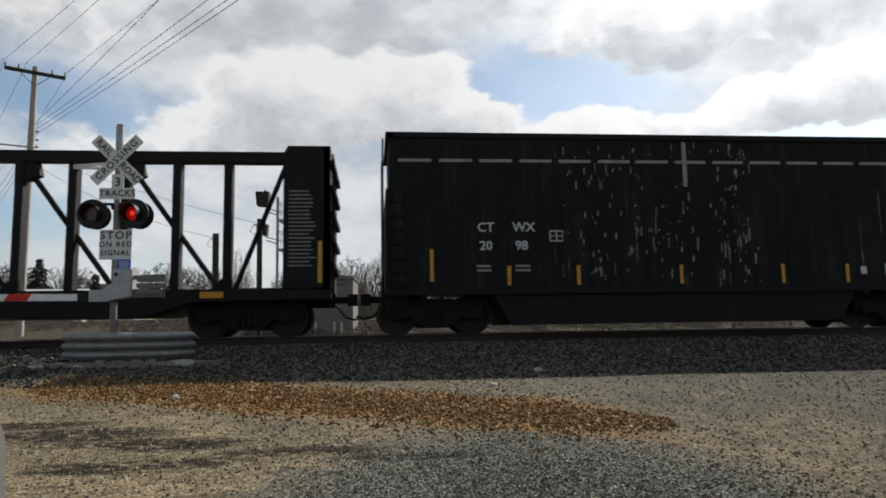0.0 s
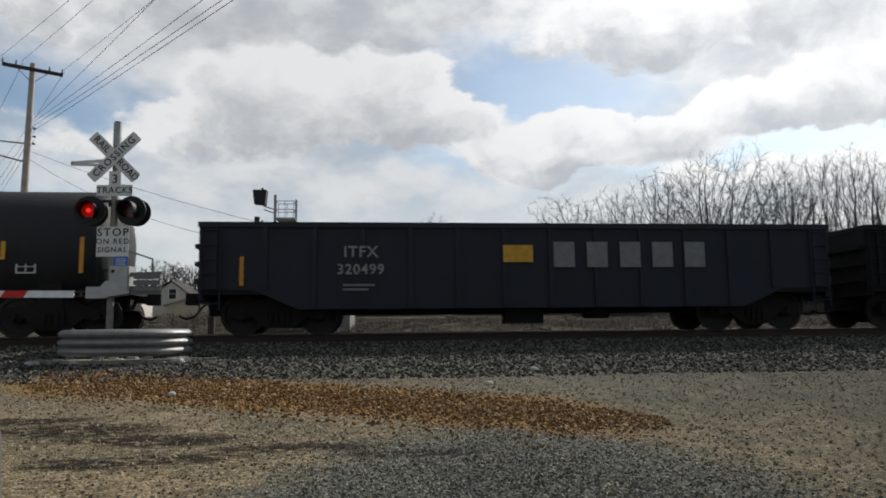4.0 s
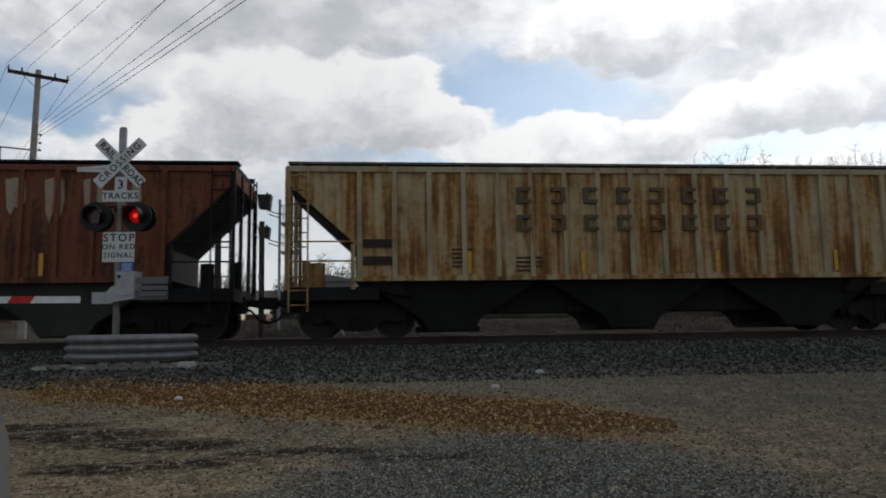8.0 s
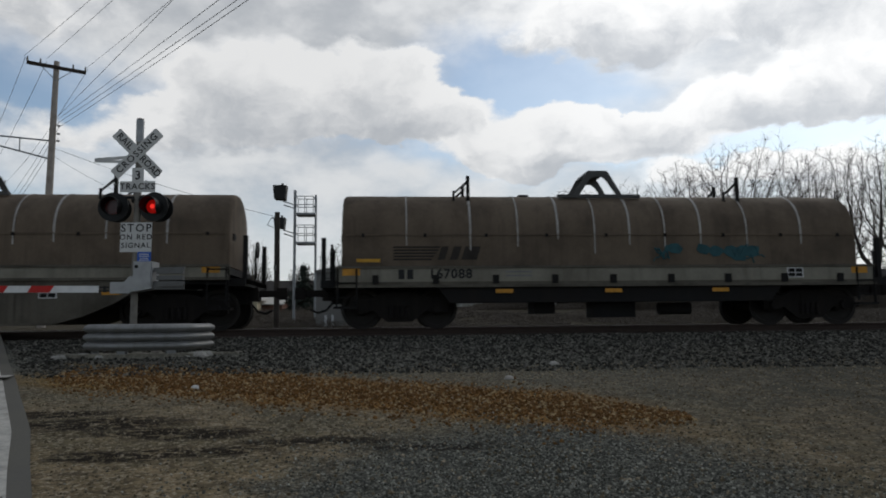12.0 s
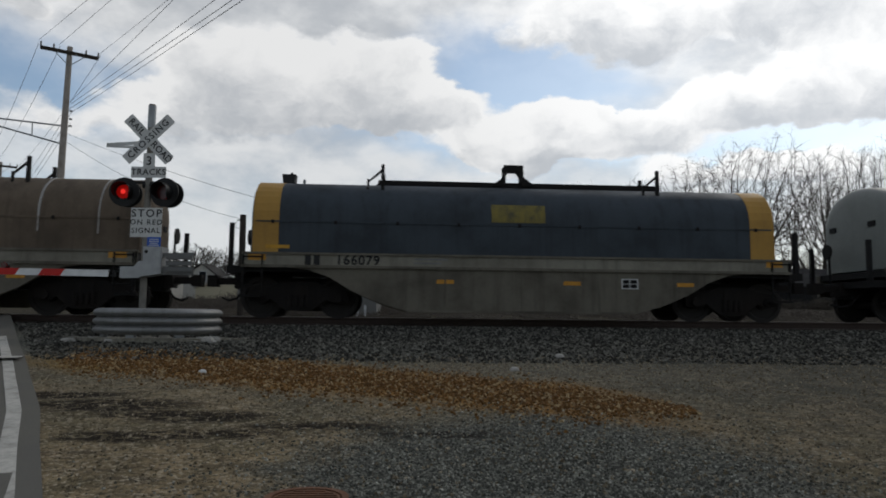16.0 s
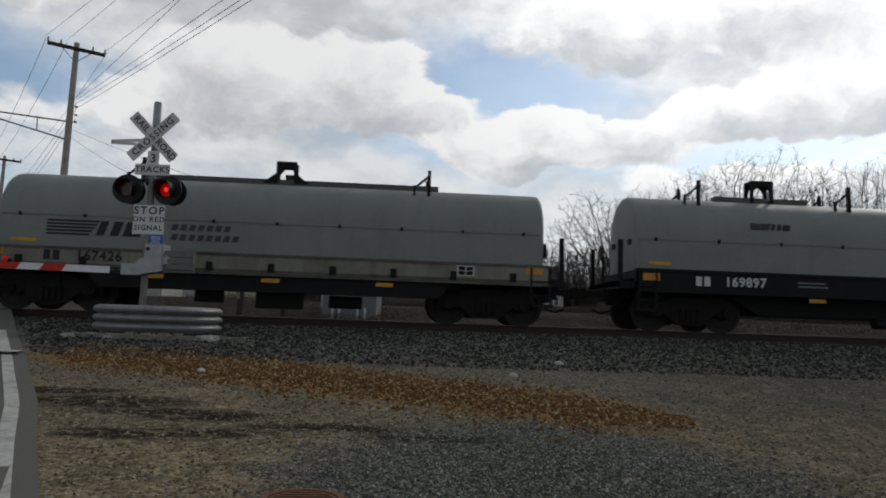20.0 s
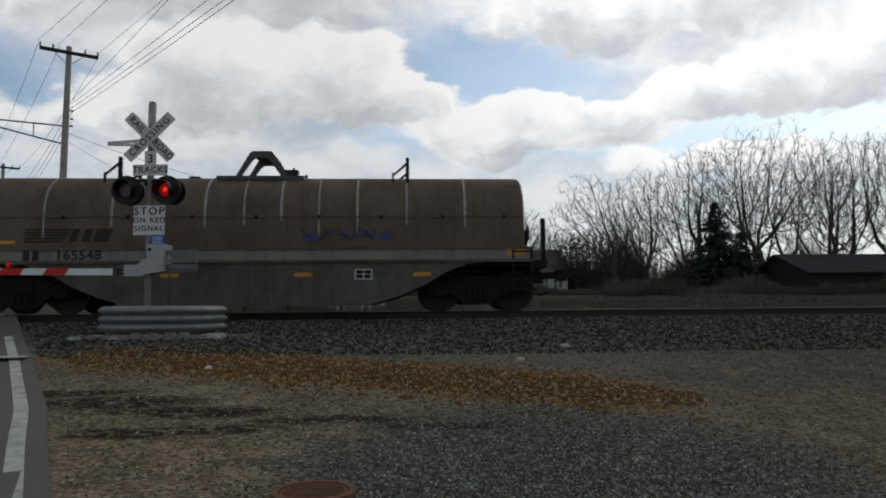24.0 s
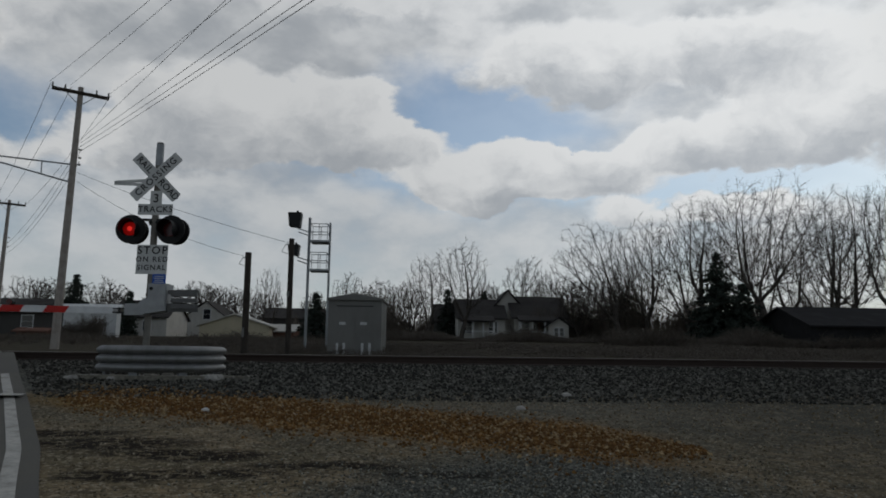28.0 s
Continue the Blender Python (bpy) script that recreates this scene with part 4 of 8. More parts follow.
for z in (4.35, 5.9):
    cage = part("platform", Shape().box(-0.4, 0.6, -0.5, 0.5, z - 0.04, z + 0.06), galvanised, mast, "small steel platform")
    for zz in (0.5, 0.95):
        part("cage_rail", Shape().pipe([(-0.4, -0.45, z + zz), (0.5, -0.45, z + zz), (0.5, 0.45, z + zz), (-0.4, 0.45, z + zz), (-0.4, -0.45, z + zz)], 0.02), galvanised, cage)
    for x in (-0.4, 0.05, 0.5):
        for y in (-0.45, 0.45):
            part("cage_post", Shape().rod((x, y, z), (x, y, z + 0.95), 0.018), galvanised, cage)
    part("head_arm", Shape().rod((-0.52, 0, z + 0.55), (-1.15, 0, z + 0.75), 0.03).rod((-0.52, 0, z + 0.35), (-1.1, 0, z + 0.55), 0.03), galvanised, mast)
    w = 0.36 if z > 5 else 0.30
    h = 0.72 if z > 5 else 0.52
    head = part("signal_head", Shape().slab([(-1.3 - w, z + 0.85 + h), (-1.3 - w * 0.8, z + 0.85), (-1.3 + w * 0.8, z + 0.8), (-1.3 + w, z + 0.85 + h)], "y", -0.35, 0.3), lamp_black, mast, "black hooded signal head")
    part("head_cap", Shape().rod((-1.2, 0, z + 0.85 + h), (-1.2, 0, z + 1.0 + h), 0.06), lamp_black, head)

# ---- signal hut ----
hut = thing("signal_hut", "grey sheet-metal railway signal hut with low pitched roof", "equipment hut", at=pose(-2.22, 33.1, 1.15, 0, 0, -3))
part("wall", Shape().slab([(-1.24, -0.2), (1.24, -0.2), (1.24, 2.62), (-1.24, 2.62)], "y", 0.0, 3.0), hut_grey, hut, "grey painted metal walls")
part("roof", Shape().slab([(-1.32, 2.60), (1.32, 2.60), (1.32, 2.68), (0, 2.92), (-1.32, 2.68)], "y", -0.12, 3.12), hut_grey, hut, "low pitched metal roof")
part("eave_line", Shape().box(-0.85, 0.85, -0.02, -0.004, 2.30, 2.34), lamp_black, hut)
for x in (-0.57, 0.42):
    part("vent_plate", Shape().box(x - 0.15, x + 0.15, -0.03, -0.004, 1.45, 1.58), letter_white, hut, "pale vent plate")
for x in (-0.78, -0.47, 0.38, 0.72):
    part("conduit_riser", Shape().box(x - 0.055, x + 0.055, -0.06, -0.004, -0.1, 0.62), letter_white, hut, "pale conduit riser")
part("door_frame", Shape().box(-0.03, 0.03, -0.03, -0.004, 0.0, 2.2), hut_grey, hut)

# ---- the train ----
# car space: x from the body's left end, y = 0 on the track's centre line, z = 0 on the rail
W = 1.5

def wheel_mesh():
    n = 28
    prof = [(0.457, -0.06), (0.457, 0.035), (0.485, 0.05), (0.485, 0.065), (0.40, 0.065), (0.37, 0.03), (0.16, 0.0), (0.14, 0.05), (0.0, 0.05), (0.0, -0.09), (0.14, -0.09), (0.16, -0.04), (0.37, -0.02), (0.40, -0.06)]
    s = Shape()
    rings = [[(r * math.cos(2 * math.pi * i / n), y, r * math.sin(2 * math.pi * i / n)) for r, y in prof] for i in range(n)]
    m = len(prof)
    s.v = [p for ring in rings for p in ring]
    s.f = [(i * m + j, i * m + (j + 1) % m, ((i + 1) % n) * m + (j + 1) % m, ((i + 1) % n) * m + j) for i in range(n) for j in range(m)]
    return s.mesh("wheel", wheel_steel, True)

wheel_data = wheel_mesh()
axle_data = Shape().rod((0, -1.06, 0), (0, 1.06, 0), 0.085, n=12).mesh("axle", truck_black, True)
frame_prof = [(-1.14, 0.36), (-0.72, 0.36), (-0.64, 0.42), (-0.45, 0.27), (-0.30, 0.15), (0.30, 0.15), (0.45, 0.27), (0.64, 0.42), (0.72, 0.36), (1.14, 0.36), (1.14, 0.60), (1.02, 0.66), (0.66, 0.70), (0.36, 0.82), (-0.36, 0.82), (-0.66, 0.70), (-1.02, 0.66), (-1.14, 0.60)]
frame_data = Shape().slab(frame_prof, "y", -0.07, 0.07).mesh("side_frame", truck_black)
spring_data = Shape()
for x in (-0.2, -0.07, 0.07, 0.2):
    spring_data.rod((x, -0.09, 0.24), (x, -0.09, 0.52), 0.055, n=8)
spring_data = spring_data.mesh("spring", truck_black, True)
bolster_data = Shape().box(-0.2, 0.2, -1.1, 1.1, 0.46, 0.74).box(-0.3, 0.3, -0.35, 0.35, 0.7, 0.86).mesh("truck", truck_black)
cap_data = Shape().rod((0, -0.09, 0), (0, 0.05, 0), 0.115, n=14).mesh("bearing_cap", truck_black, True)

def add_trucks(car, length, inset):
    for x in (inset, length - inset):
        truck = part("truck", bolster_data, None, car, "dark two-axle freight truck", at=pose(x, 0, 0))
        for s in (-1, 1):
            part("side_frame", frame_data, None, truck, at=pose(0, s * 1.0, 0))
            part("spring", spring_data, None, truck, at=pose(0, s * 1.0, 0))
            for a in (-0.89, 0.89):
                part("wheel", wheel_data, None, truck, "dark steel wheel", at=pose(a, s * 0.75, 0.457, 0, 0, 0 if s > 0 else 180))
                part("bearing_cap", cap_data, None, truck, at=pose(a, s * 1.07, 0.457))
        for a in (-0.89, 0.89):
            part("axle", axle_data, None, truck, at=pose(a, 0, 0.457))

coupler_data = Shape().box(-0.85, 0.0, -0.07, 0.07, -0.08, 0.08).slab([(-0.85, -0.12), (-0.6, -0.16), (-0.6, 0.16), (-0.85, 0.16)], "z", -0.14, 0.14).mesh("coupler", truck_black)
hose_data = Shape().pipe([(0, -0.45, 0), (-0.2, -0.45, -0.12), (-0.4, -0.4, -0.36), (-0.62, -0.3, -0.42), (-0.8, -0.2, -0.34)], 0.028, 6).mesh("brake_hose", soot_black)

def add_ends(car, length, reach=0.6, z=0.86, brake=True):
    for x, turn in ((0, 0), (length, 180)):
        e = part("draft_gear", Shape().box(-0.05 if reach < 1 else -0.42, 0.9, -0.22, 0.22, -0.18, 0.16), truck_black, car, at=pose(x, 0, z, 0, 0, turn))
        part("coupler", coupler_data, None, e, "dark knuckle coupler", at=pose(0.85 - reach, 0, 0))
        part("brake_hose", hose_data, None, e, at=pose(0.1, 0, -0.06))
        part("uncoupling_lever", Shape().pipe([(-0.12, -1.35, -0.05), (-0.12, -0.5, -0.05), (-0.35, -0.1, 0.05)], 0.016), truck_black, e)

def ladder(name, car, x, z0, z1, y, mat, wide=0.42, step=0.33, along="x", label=""):
    """A ladder on the side (along x) or on the end (along y)."""
    s = Shape()
    for o in (0, wide):
        a = (x + o, y, z0) if along == "x" else (x, y + o, z0)
        s.rod(a, (a[0], a[1], z1), 0.022, n=6)
    z = z0 + 0.15
    while z < z1:
        s.rod((x, y, z), (x + wide, y, z) if along == "x" else (x, y + wide, z), 0.016, n=6)
        z += step
    return part(name, s, mat, car, label)

def tape(car, x, z0, z1, mat=None, w=0.09, y=-W):
    part("reflector", Shape().box(x - w / 2, x + w / 2, y - 0.012, y - 0.002, z0, z1), mat or yellow_tape, car, "yellow reflective strip")

def bars(car, x0, x1, z0, rows, mat, y=-W, h=0.05, gap=0.10, name="small_print"):
    for i in range(rows):
        part(name, Shape().box(x0, x0 + (x1 - x0) * random.uniform(0.7, 1.0), y - 0.008, y - 0.002, z0 - i * gap - h / 2, z0 - i * gap + h / 2), mat, car)

def plaque(car, x, z, y=-W, w=0.42, h=0.30):
    p = part("consolidated_stencil", Shape().box(-w / 2, w / 2, -0.008, -0.002, -h / 2, h / 2), letter_white, car, "stencil panel in a white frame", at=pose(x, y, z))
    for a, b in ((-0.42, -0.03), (0.03, 0.42)):
        for c, d in ((-0.40, -0.03), (0.03, 0.40)):
            part("stencil_block", Shape().box(a * w, b * w, -0.012, -0.0085, c * h, d * h), soot_black, p)

cars = []

def car_at(left, label, category, group=""):
    car = thing("freight_car", label, category, "cars of the train", at=pose(left, TRACK_Y, RAIL_Z))
    cars.append((car, left))
    return car

# -- centerbeam flat car
def centerbeam(left, length):
    car = car_at(left, "black centerbeam flat car with open truss and end bulkheads, empty", "railcar")
    part("deck", Shape().slab([(0, 0.85), (0, 1.08), (length, 1.08), (length, 0.85), (length - 3, 0.80), (length - 4, 0.5), (4, 0.5), (3, 0.80)], "y", -W, W), black_paint, car, "black steel deck")
    part("top_chord", Shape().box(0.9, length - 0.9, -0.16, 0.16, 4.28, 4.55), black_paint, car, "top beam of the truss")
    posts = [length - 2.56 - 1.22 * k for k in range(16)]
    for x in posts:
        part("truss_post", Shape().box(x - 0.10, x + 0.10, -0.15, 0.15, 1.05, 4.3), black_paint, car)
    for j in range(2, len(posts), 2):
        a, c = posts[j], posts[j - 2]
        part("truss_diagonal", Shape().rod((a + 0.15, 0, 4.1), (c - 0.15, 0, 1.1), 0.075, n=6), black_paint, car)
        part("gusset", Shape().slab([(a - 0.12, 4.29), (a + 0.38, 4.29), (a + 0.46, 3.95), (a + 0.2, 3.82), (a - 0.12, 3.82)], "y", -0.12, 0.12), black_paint, car)
        part("foot_gusset", Shape().slab([(c - 0.45, 1.06), (c + 0.12, 1.06), (c + 0.12, 1.4), (c - 0.15, 1.4)], "y", -0.12, 0.12), black_paint, car)
    part("end_diagonal", Shape().rod((length - 1.2, 0, 4.2), (length - 2.4, 0, 1.1), 0.07, n=6), black_paint, car)
    for x0, x1 in ((0.0, 1.05), (length - 1.05, length)):
        b = part("bulkhead", Shape().slab([(x0, 1.05), (x1, 1.05), (x1, 4.36), (x0 + 0.1, 4.36), (x0, 4.2)], "y", -W, -W + 0.12).slab([(x0, 1.05), (x1, 1.05), (x1, 4.36), (x0, 4.36)], "y", W - 0.12, W).box(x1 - 0.14 if x0 > 1 else x0, x1 if x0 > 1 else x0 + 0.14, -W, W, 1.05, 4.36), black_paint, car, "black steel end bulkhead")
        for z in (1.6, 2.2, 2.8, 3.4, 4.0):
            part("bulkhead_rib", Shape().box(x1 if x0 > 1 else x0 - 0.1, x1 + 0.1 if x0 > 1 else x0, -W + 0.1, W - 0.1, z - 0.06, z + 0.06), black_paint, b)
        bars(car, x0 + 0.12, x0 + 0.75, 3.3, 20, letter_grey, h=0.035, gap=0.09)
        tape(car, x1 - 0.22, 1.2, 2.15)
    ladder("ladder", car, length + 0.06, 1.0, 4.2, -1.35, black_paint, along="y")
    for x in (length - 2.6, length - 6.5, length - 10.5, 3):
        part("reflector", Shape().box(x - 0.25, x + 0.25, -W - 0.012, -W - 0.002, 0.88, 1.02), orange_tape, car, "orange reflective strip")
    add_trucks(car, length, 1.9)
    add_ends(car, length)

# -- tall black hopper
def tall_hopper(left, length):
    car = car_at(left, "tall black open hopper car streaked with white drips", "railcar")
    drip = black_drip
    part("body", Shape().slab([(0.0, 1.0), (length, 1.0), (length, 3.36), (0.0, 3.36)], "y", -W, W), drip, car, "black steel lower side")
    part("upper_side", Shape().slab([(0.08, 3.36), (length - 0.08, 3.36), (length - 0.08, 4.62), (0.08, 4.62)], "y", -W + 0.05, W - 0.05), drip, car, "black upper side")
    part("top_rim", Shape().box(0, length, -W, -W + 0.2, 4.60, 4.72).box(0, length, W - 0.2, W, 4.60, 4.72).box(0, 0.2, -W, W, 4.60, 4.72).box(length - 0.2, length, -W, W, 4.6, 4.72), black_paint, car)
    part("side_sill", Shape().box(0, length, -W - 0.02, -W + 0.3, 0.90, 1.02), black_paint, car)
    part("hopper", Shape().slab([(2.4, 1.0), (2.9, 0.2), (length - 2.9, 0.2), (length - 2.4, 1.0)], "y", -W + 0.08, W - 0.08), soot_black, car, "black hopper between the trucks")
    n = 14
    for i in range(n):
        x = 0.25 + (length - 0.5) * i / n
        part("edge_mark", Shape().box(x + 0.05, x + (length - 0.5) / n - 0.13, -W + 0.04, -W + 0.048, 4.02, 4.09), faded_white, car, "white dash")
    for i in range(1, 10):
        x = length * i / 10
        part("side_seam", Shape().box(x - 0.015, x + 0.015, -W - 0.012, -W, 1.05, 3.34), black_paint, car)
    part("white_post_mark", Shape().box(length * 0.52 - 0.04, length * 0.52 + 0.06, -W + 0.03, -W + 0.046, 3.45, 4.55), faded_white, car, "white vertical streak")
    for x, t, z in ((2.32, "CT", 2.45), (3.22, "WX", 2.45), (2.32, "20", 2.02), (3.16, "98", 2.02)):
        words(t, 0.22, letter_white, car, at=pose(x, -W - 0.006, z))
    bars(car, 2.1, 2.5, 1.55, 2, faded_white), bars(car, 3.0, 3.4, 1.55, 2, faded_white)
    rng = random.Random(17)
    for i in range(190):
        x = rng.choice((4.9, 5.3, 5.9, 6.3, 6.8, 7.3, 8.1, 8.3, 8.5, 8.7, 4.3)) + rng.gauss(0, 0.16)
        z, h = rng.uniform(1.1, 4.4), rng.uniform(0.03, 0.34) * rng.random()
        w = rng.uniform(0.005, 0.018)
        y = -W - 0.004 if z + h < 3.3 else -W + 0.046
        part("white_drip", Shape().slab([(x - w, z), (x + w, z + 0.01), (x + w * 1.3, z + h + 0.03), (x - w * 0.6, z + h + 0.02)], "y", y, y + 0.006), rng.choice((faded_white, letter_grey, faded_white)), car)
    for x, z0, z1 in ((1.05, 1.2, 1.95), (2.85, 1.1, 1.55), (4.5, 1.1, 1.55), (7.0, 1.1, 1.55), (9.55, 1.1, 1.55), (11.2, 1.1, 1.55), (12.9, 1.2, 1.9)):
        tape(car, x, z0, z1, w=0.08)
    plaque(car, 4.0, 2.25, w=0.34, h=0.26), plaque(car, 12.4, 1.4)
    part("route_card", Shape().box(11.55, 11.7, -W - 0.01, -W, 1.3, 1.48), letter_white, car)
    for x in (-0.06, length + 0.06):
        for y in (-1.35, 0.93):
            ladder("ladder", car, x, 0.7, 4.6, y, black_paint, along="y")
    for x in (0.05, length - 0.47):
        ladder("ladder", car, x, 0.6, 3.3, -W - 0.03, black_paint)
    for x in (length, length + 0.01):
        part("end_brace", Shape().slab([(0, 1.0), (0.02, 1.0), (0.38, 3.0), (0.3, 3.2), (0, 3.3)] if x > length else [(-0.38, 3.0), (-0.02, 1.0), (0, 1.0), (0, 3.3), (-0.3, 3.2)], "y", -W, -W + 0.06) if x > length else Shape().box(-0.02, 0.02, -0.3, 0.3, 0.7, 1.0), black_paint, car, at=pose(length if x > length else 0, 0, 0))
    add_trucks(car, length, 1.15)
    add_ends(car, length)

# -- covered hopper with outside ribs
def ribbed_hopper(left, length, side_mat, label, ribs, bottom, eave, top, bay_mat, roof_mat, end_mat, deep=1.5, rib_mat=None):
    car = car_at(left, label, "railcar")
    z1 = eave
    out = [(0.02, z1), (0.02, z1 - 0.35), (deep, bottom + 0.75), (deep, bottom), (length - deep, bottom), (length - deep, bottom + 0.75), (length - 0.02, z1 - 0.35), (length - 0.02, z1)]
    part("side_sheet", Shape().slab(out, "y", -W + 0.06, W - 0.06), side_mat, car, "weathered ribbed steel side")
    for i in range(ribs):
        x = deep + 0.05 + (length - 2 * deep - 0.1) * i / (ribs - 1)
        part("rib", Shape().box(x - 0.055, x + 0.055, -W - 0.02, -W + 0.07, bottom + 0.02, z1 - 0.04), rib_mat or side_mat, car)
    part("top_chord", Shape().box(0, length, -W - 0.01, -W + 0.12, z1 - 0.10, z1 + 0.03).box(0, length, W - 0.12, W, z1 - 0.10, z1 + 0.03), rib_mat or side_mat, car)
    part("side_sill", Shape().box(deep - 0.1, length - deep + 0.1, -W - 0.01, -W + 0.16, bottom - 0.06, bottom + 0.06), side_mat, car)
    for x0, x1 in ((0, deep + 0.5), (length - deep - 0.5, length)):
        part("end_sill", Shape().box(x0, x1, -W + 0.1, W - 0.1, 0.86, 1.16), soot_black, car, "black end platform")
    part("roof", Shape().slab([(-W + 0.02, z1), (-0.9, z1 + 0.17), (0.9, z1 + 0.17), (W - 0.02, z1)], "x", 0.05, length - 0.05), roof_mat, car, "low pitched steel roof")
    part("hatch_cover", Shape().slab([(-0.35, z1 + 0.17), (-0.28, z1 + 0.27), (0.28, z1 + 0.27), (0.35, z1 + 0.17)], "x", 0.9, length - 0.9), roof_mat, car, "long trough hatch")
    for s in (-1, 1):
        walk_ = part("running_board", Shape().box(0.0, length, s * 0.95 - 0.2, s * 0.95 + 0.2, top - 0.05, top), roof_mat, car, "roof walkway grating")
        for i in range(9):
            x = 0.3 + (length - 0.6) * i / 8
            part("board_bracket", Shape().box(x - 0.03, x + 0.03, s * 0.95 - 0.18, s * 0.95 + 0.18, z1 + 0.08, top - 0.05), roof_mat, walk_)
    # hopper bays
    bays = 3
    span = (length - 2 * deep) / bays
    for i in range(bays):
        a = deep + i * span
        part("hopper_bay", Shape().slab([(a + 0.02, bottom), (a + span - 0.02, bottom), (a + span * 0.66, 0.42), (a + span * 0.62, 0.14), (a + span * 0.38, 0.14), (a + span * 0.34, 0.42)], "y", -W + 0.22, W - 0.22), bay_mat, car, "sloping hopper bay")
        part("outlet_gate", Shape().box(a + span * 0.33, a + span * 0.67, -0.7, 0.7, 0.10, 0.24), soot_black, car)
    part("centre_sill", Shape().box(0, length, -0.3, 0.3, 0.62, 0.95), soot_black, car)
    # dark filler box hides the ground between the bays
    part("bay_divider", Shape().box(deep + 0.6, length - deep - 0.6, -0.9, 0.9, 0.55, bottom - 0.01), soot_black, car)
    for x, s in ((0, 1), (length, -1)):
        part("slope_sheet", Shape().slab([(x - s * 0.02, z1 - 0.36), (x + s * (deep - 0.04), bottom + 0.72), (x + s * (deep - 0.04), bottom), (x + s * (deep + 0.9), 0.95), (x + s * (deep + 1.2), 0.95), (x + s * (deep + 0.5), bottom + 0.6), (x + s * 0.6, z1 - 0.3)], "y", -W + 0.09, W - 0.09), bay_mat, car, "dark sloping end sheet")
        for y in (-W + 0.05, -0.55, 0.55, W - 0.05):
            part("end_post", Shape().box(x + s * 0.02 - 0.04, x + s * 0.02 + 0.04, y - 0.04, y + 0.04, 1.1, z1), end_mat, car)
        part("corner_post", Shape().box(x + s * (deep - 0.1) - 0.05, x + s * (deep - 0.1) + 0.05, -W + 0.02, -W + 0.1, 1.1, bottom + 0.8), end_mat, car)
        ladder("ladder", car, x + (0.08 if s > 0 else -0.5), 0.6, z1, -W, end_mat)
        ladder("ladder", car, x - s * 0.05, 0.9, top, 0.75, end_mat, along="y")
        part("end_rail", Shape().pipe([(x + s * 0.05, -W + 0.05, 1.75), (x + s * deep, -W + 0.05, 1.75)], 0.02).pipe([(x + s * 0.05, -W + 0.05, 2.2), (x + s * (deep - 0.1), -W + 0.05, 2.2)], 0.02), end_mat, car)
        part("brake_cylinder", Shape().rod((x + s * 0.7, -0.9, 1.16), (x + s * 0.7, -0.9, 1.75), 0.16, n=10), end_mat, car)
        part("brake_box", Shape().box(x + s * 0.3 - 0.1, x + s * 0.3 + 0.1, 0.2, 0.7, 1.16, 1.9), end_mat, car)
    add_trucks(car, length, 1.6)
    add_ends(car, length)
    return car

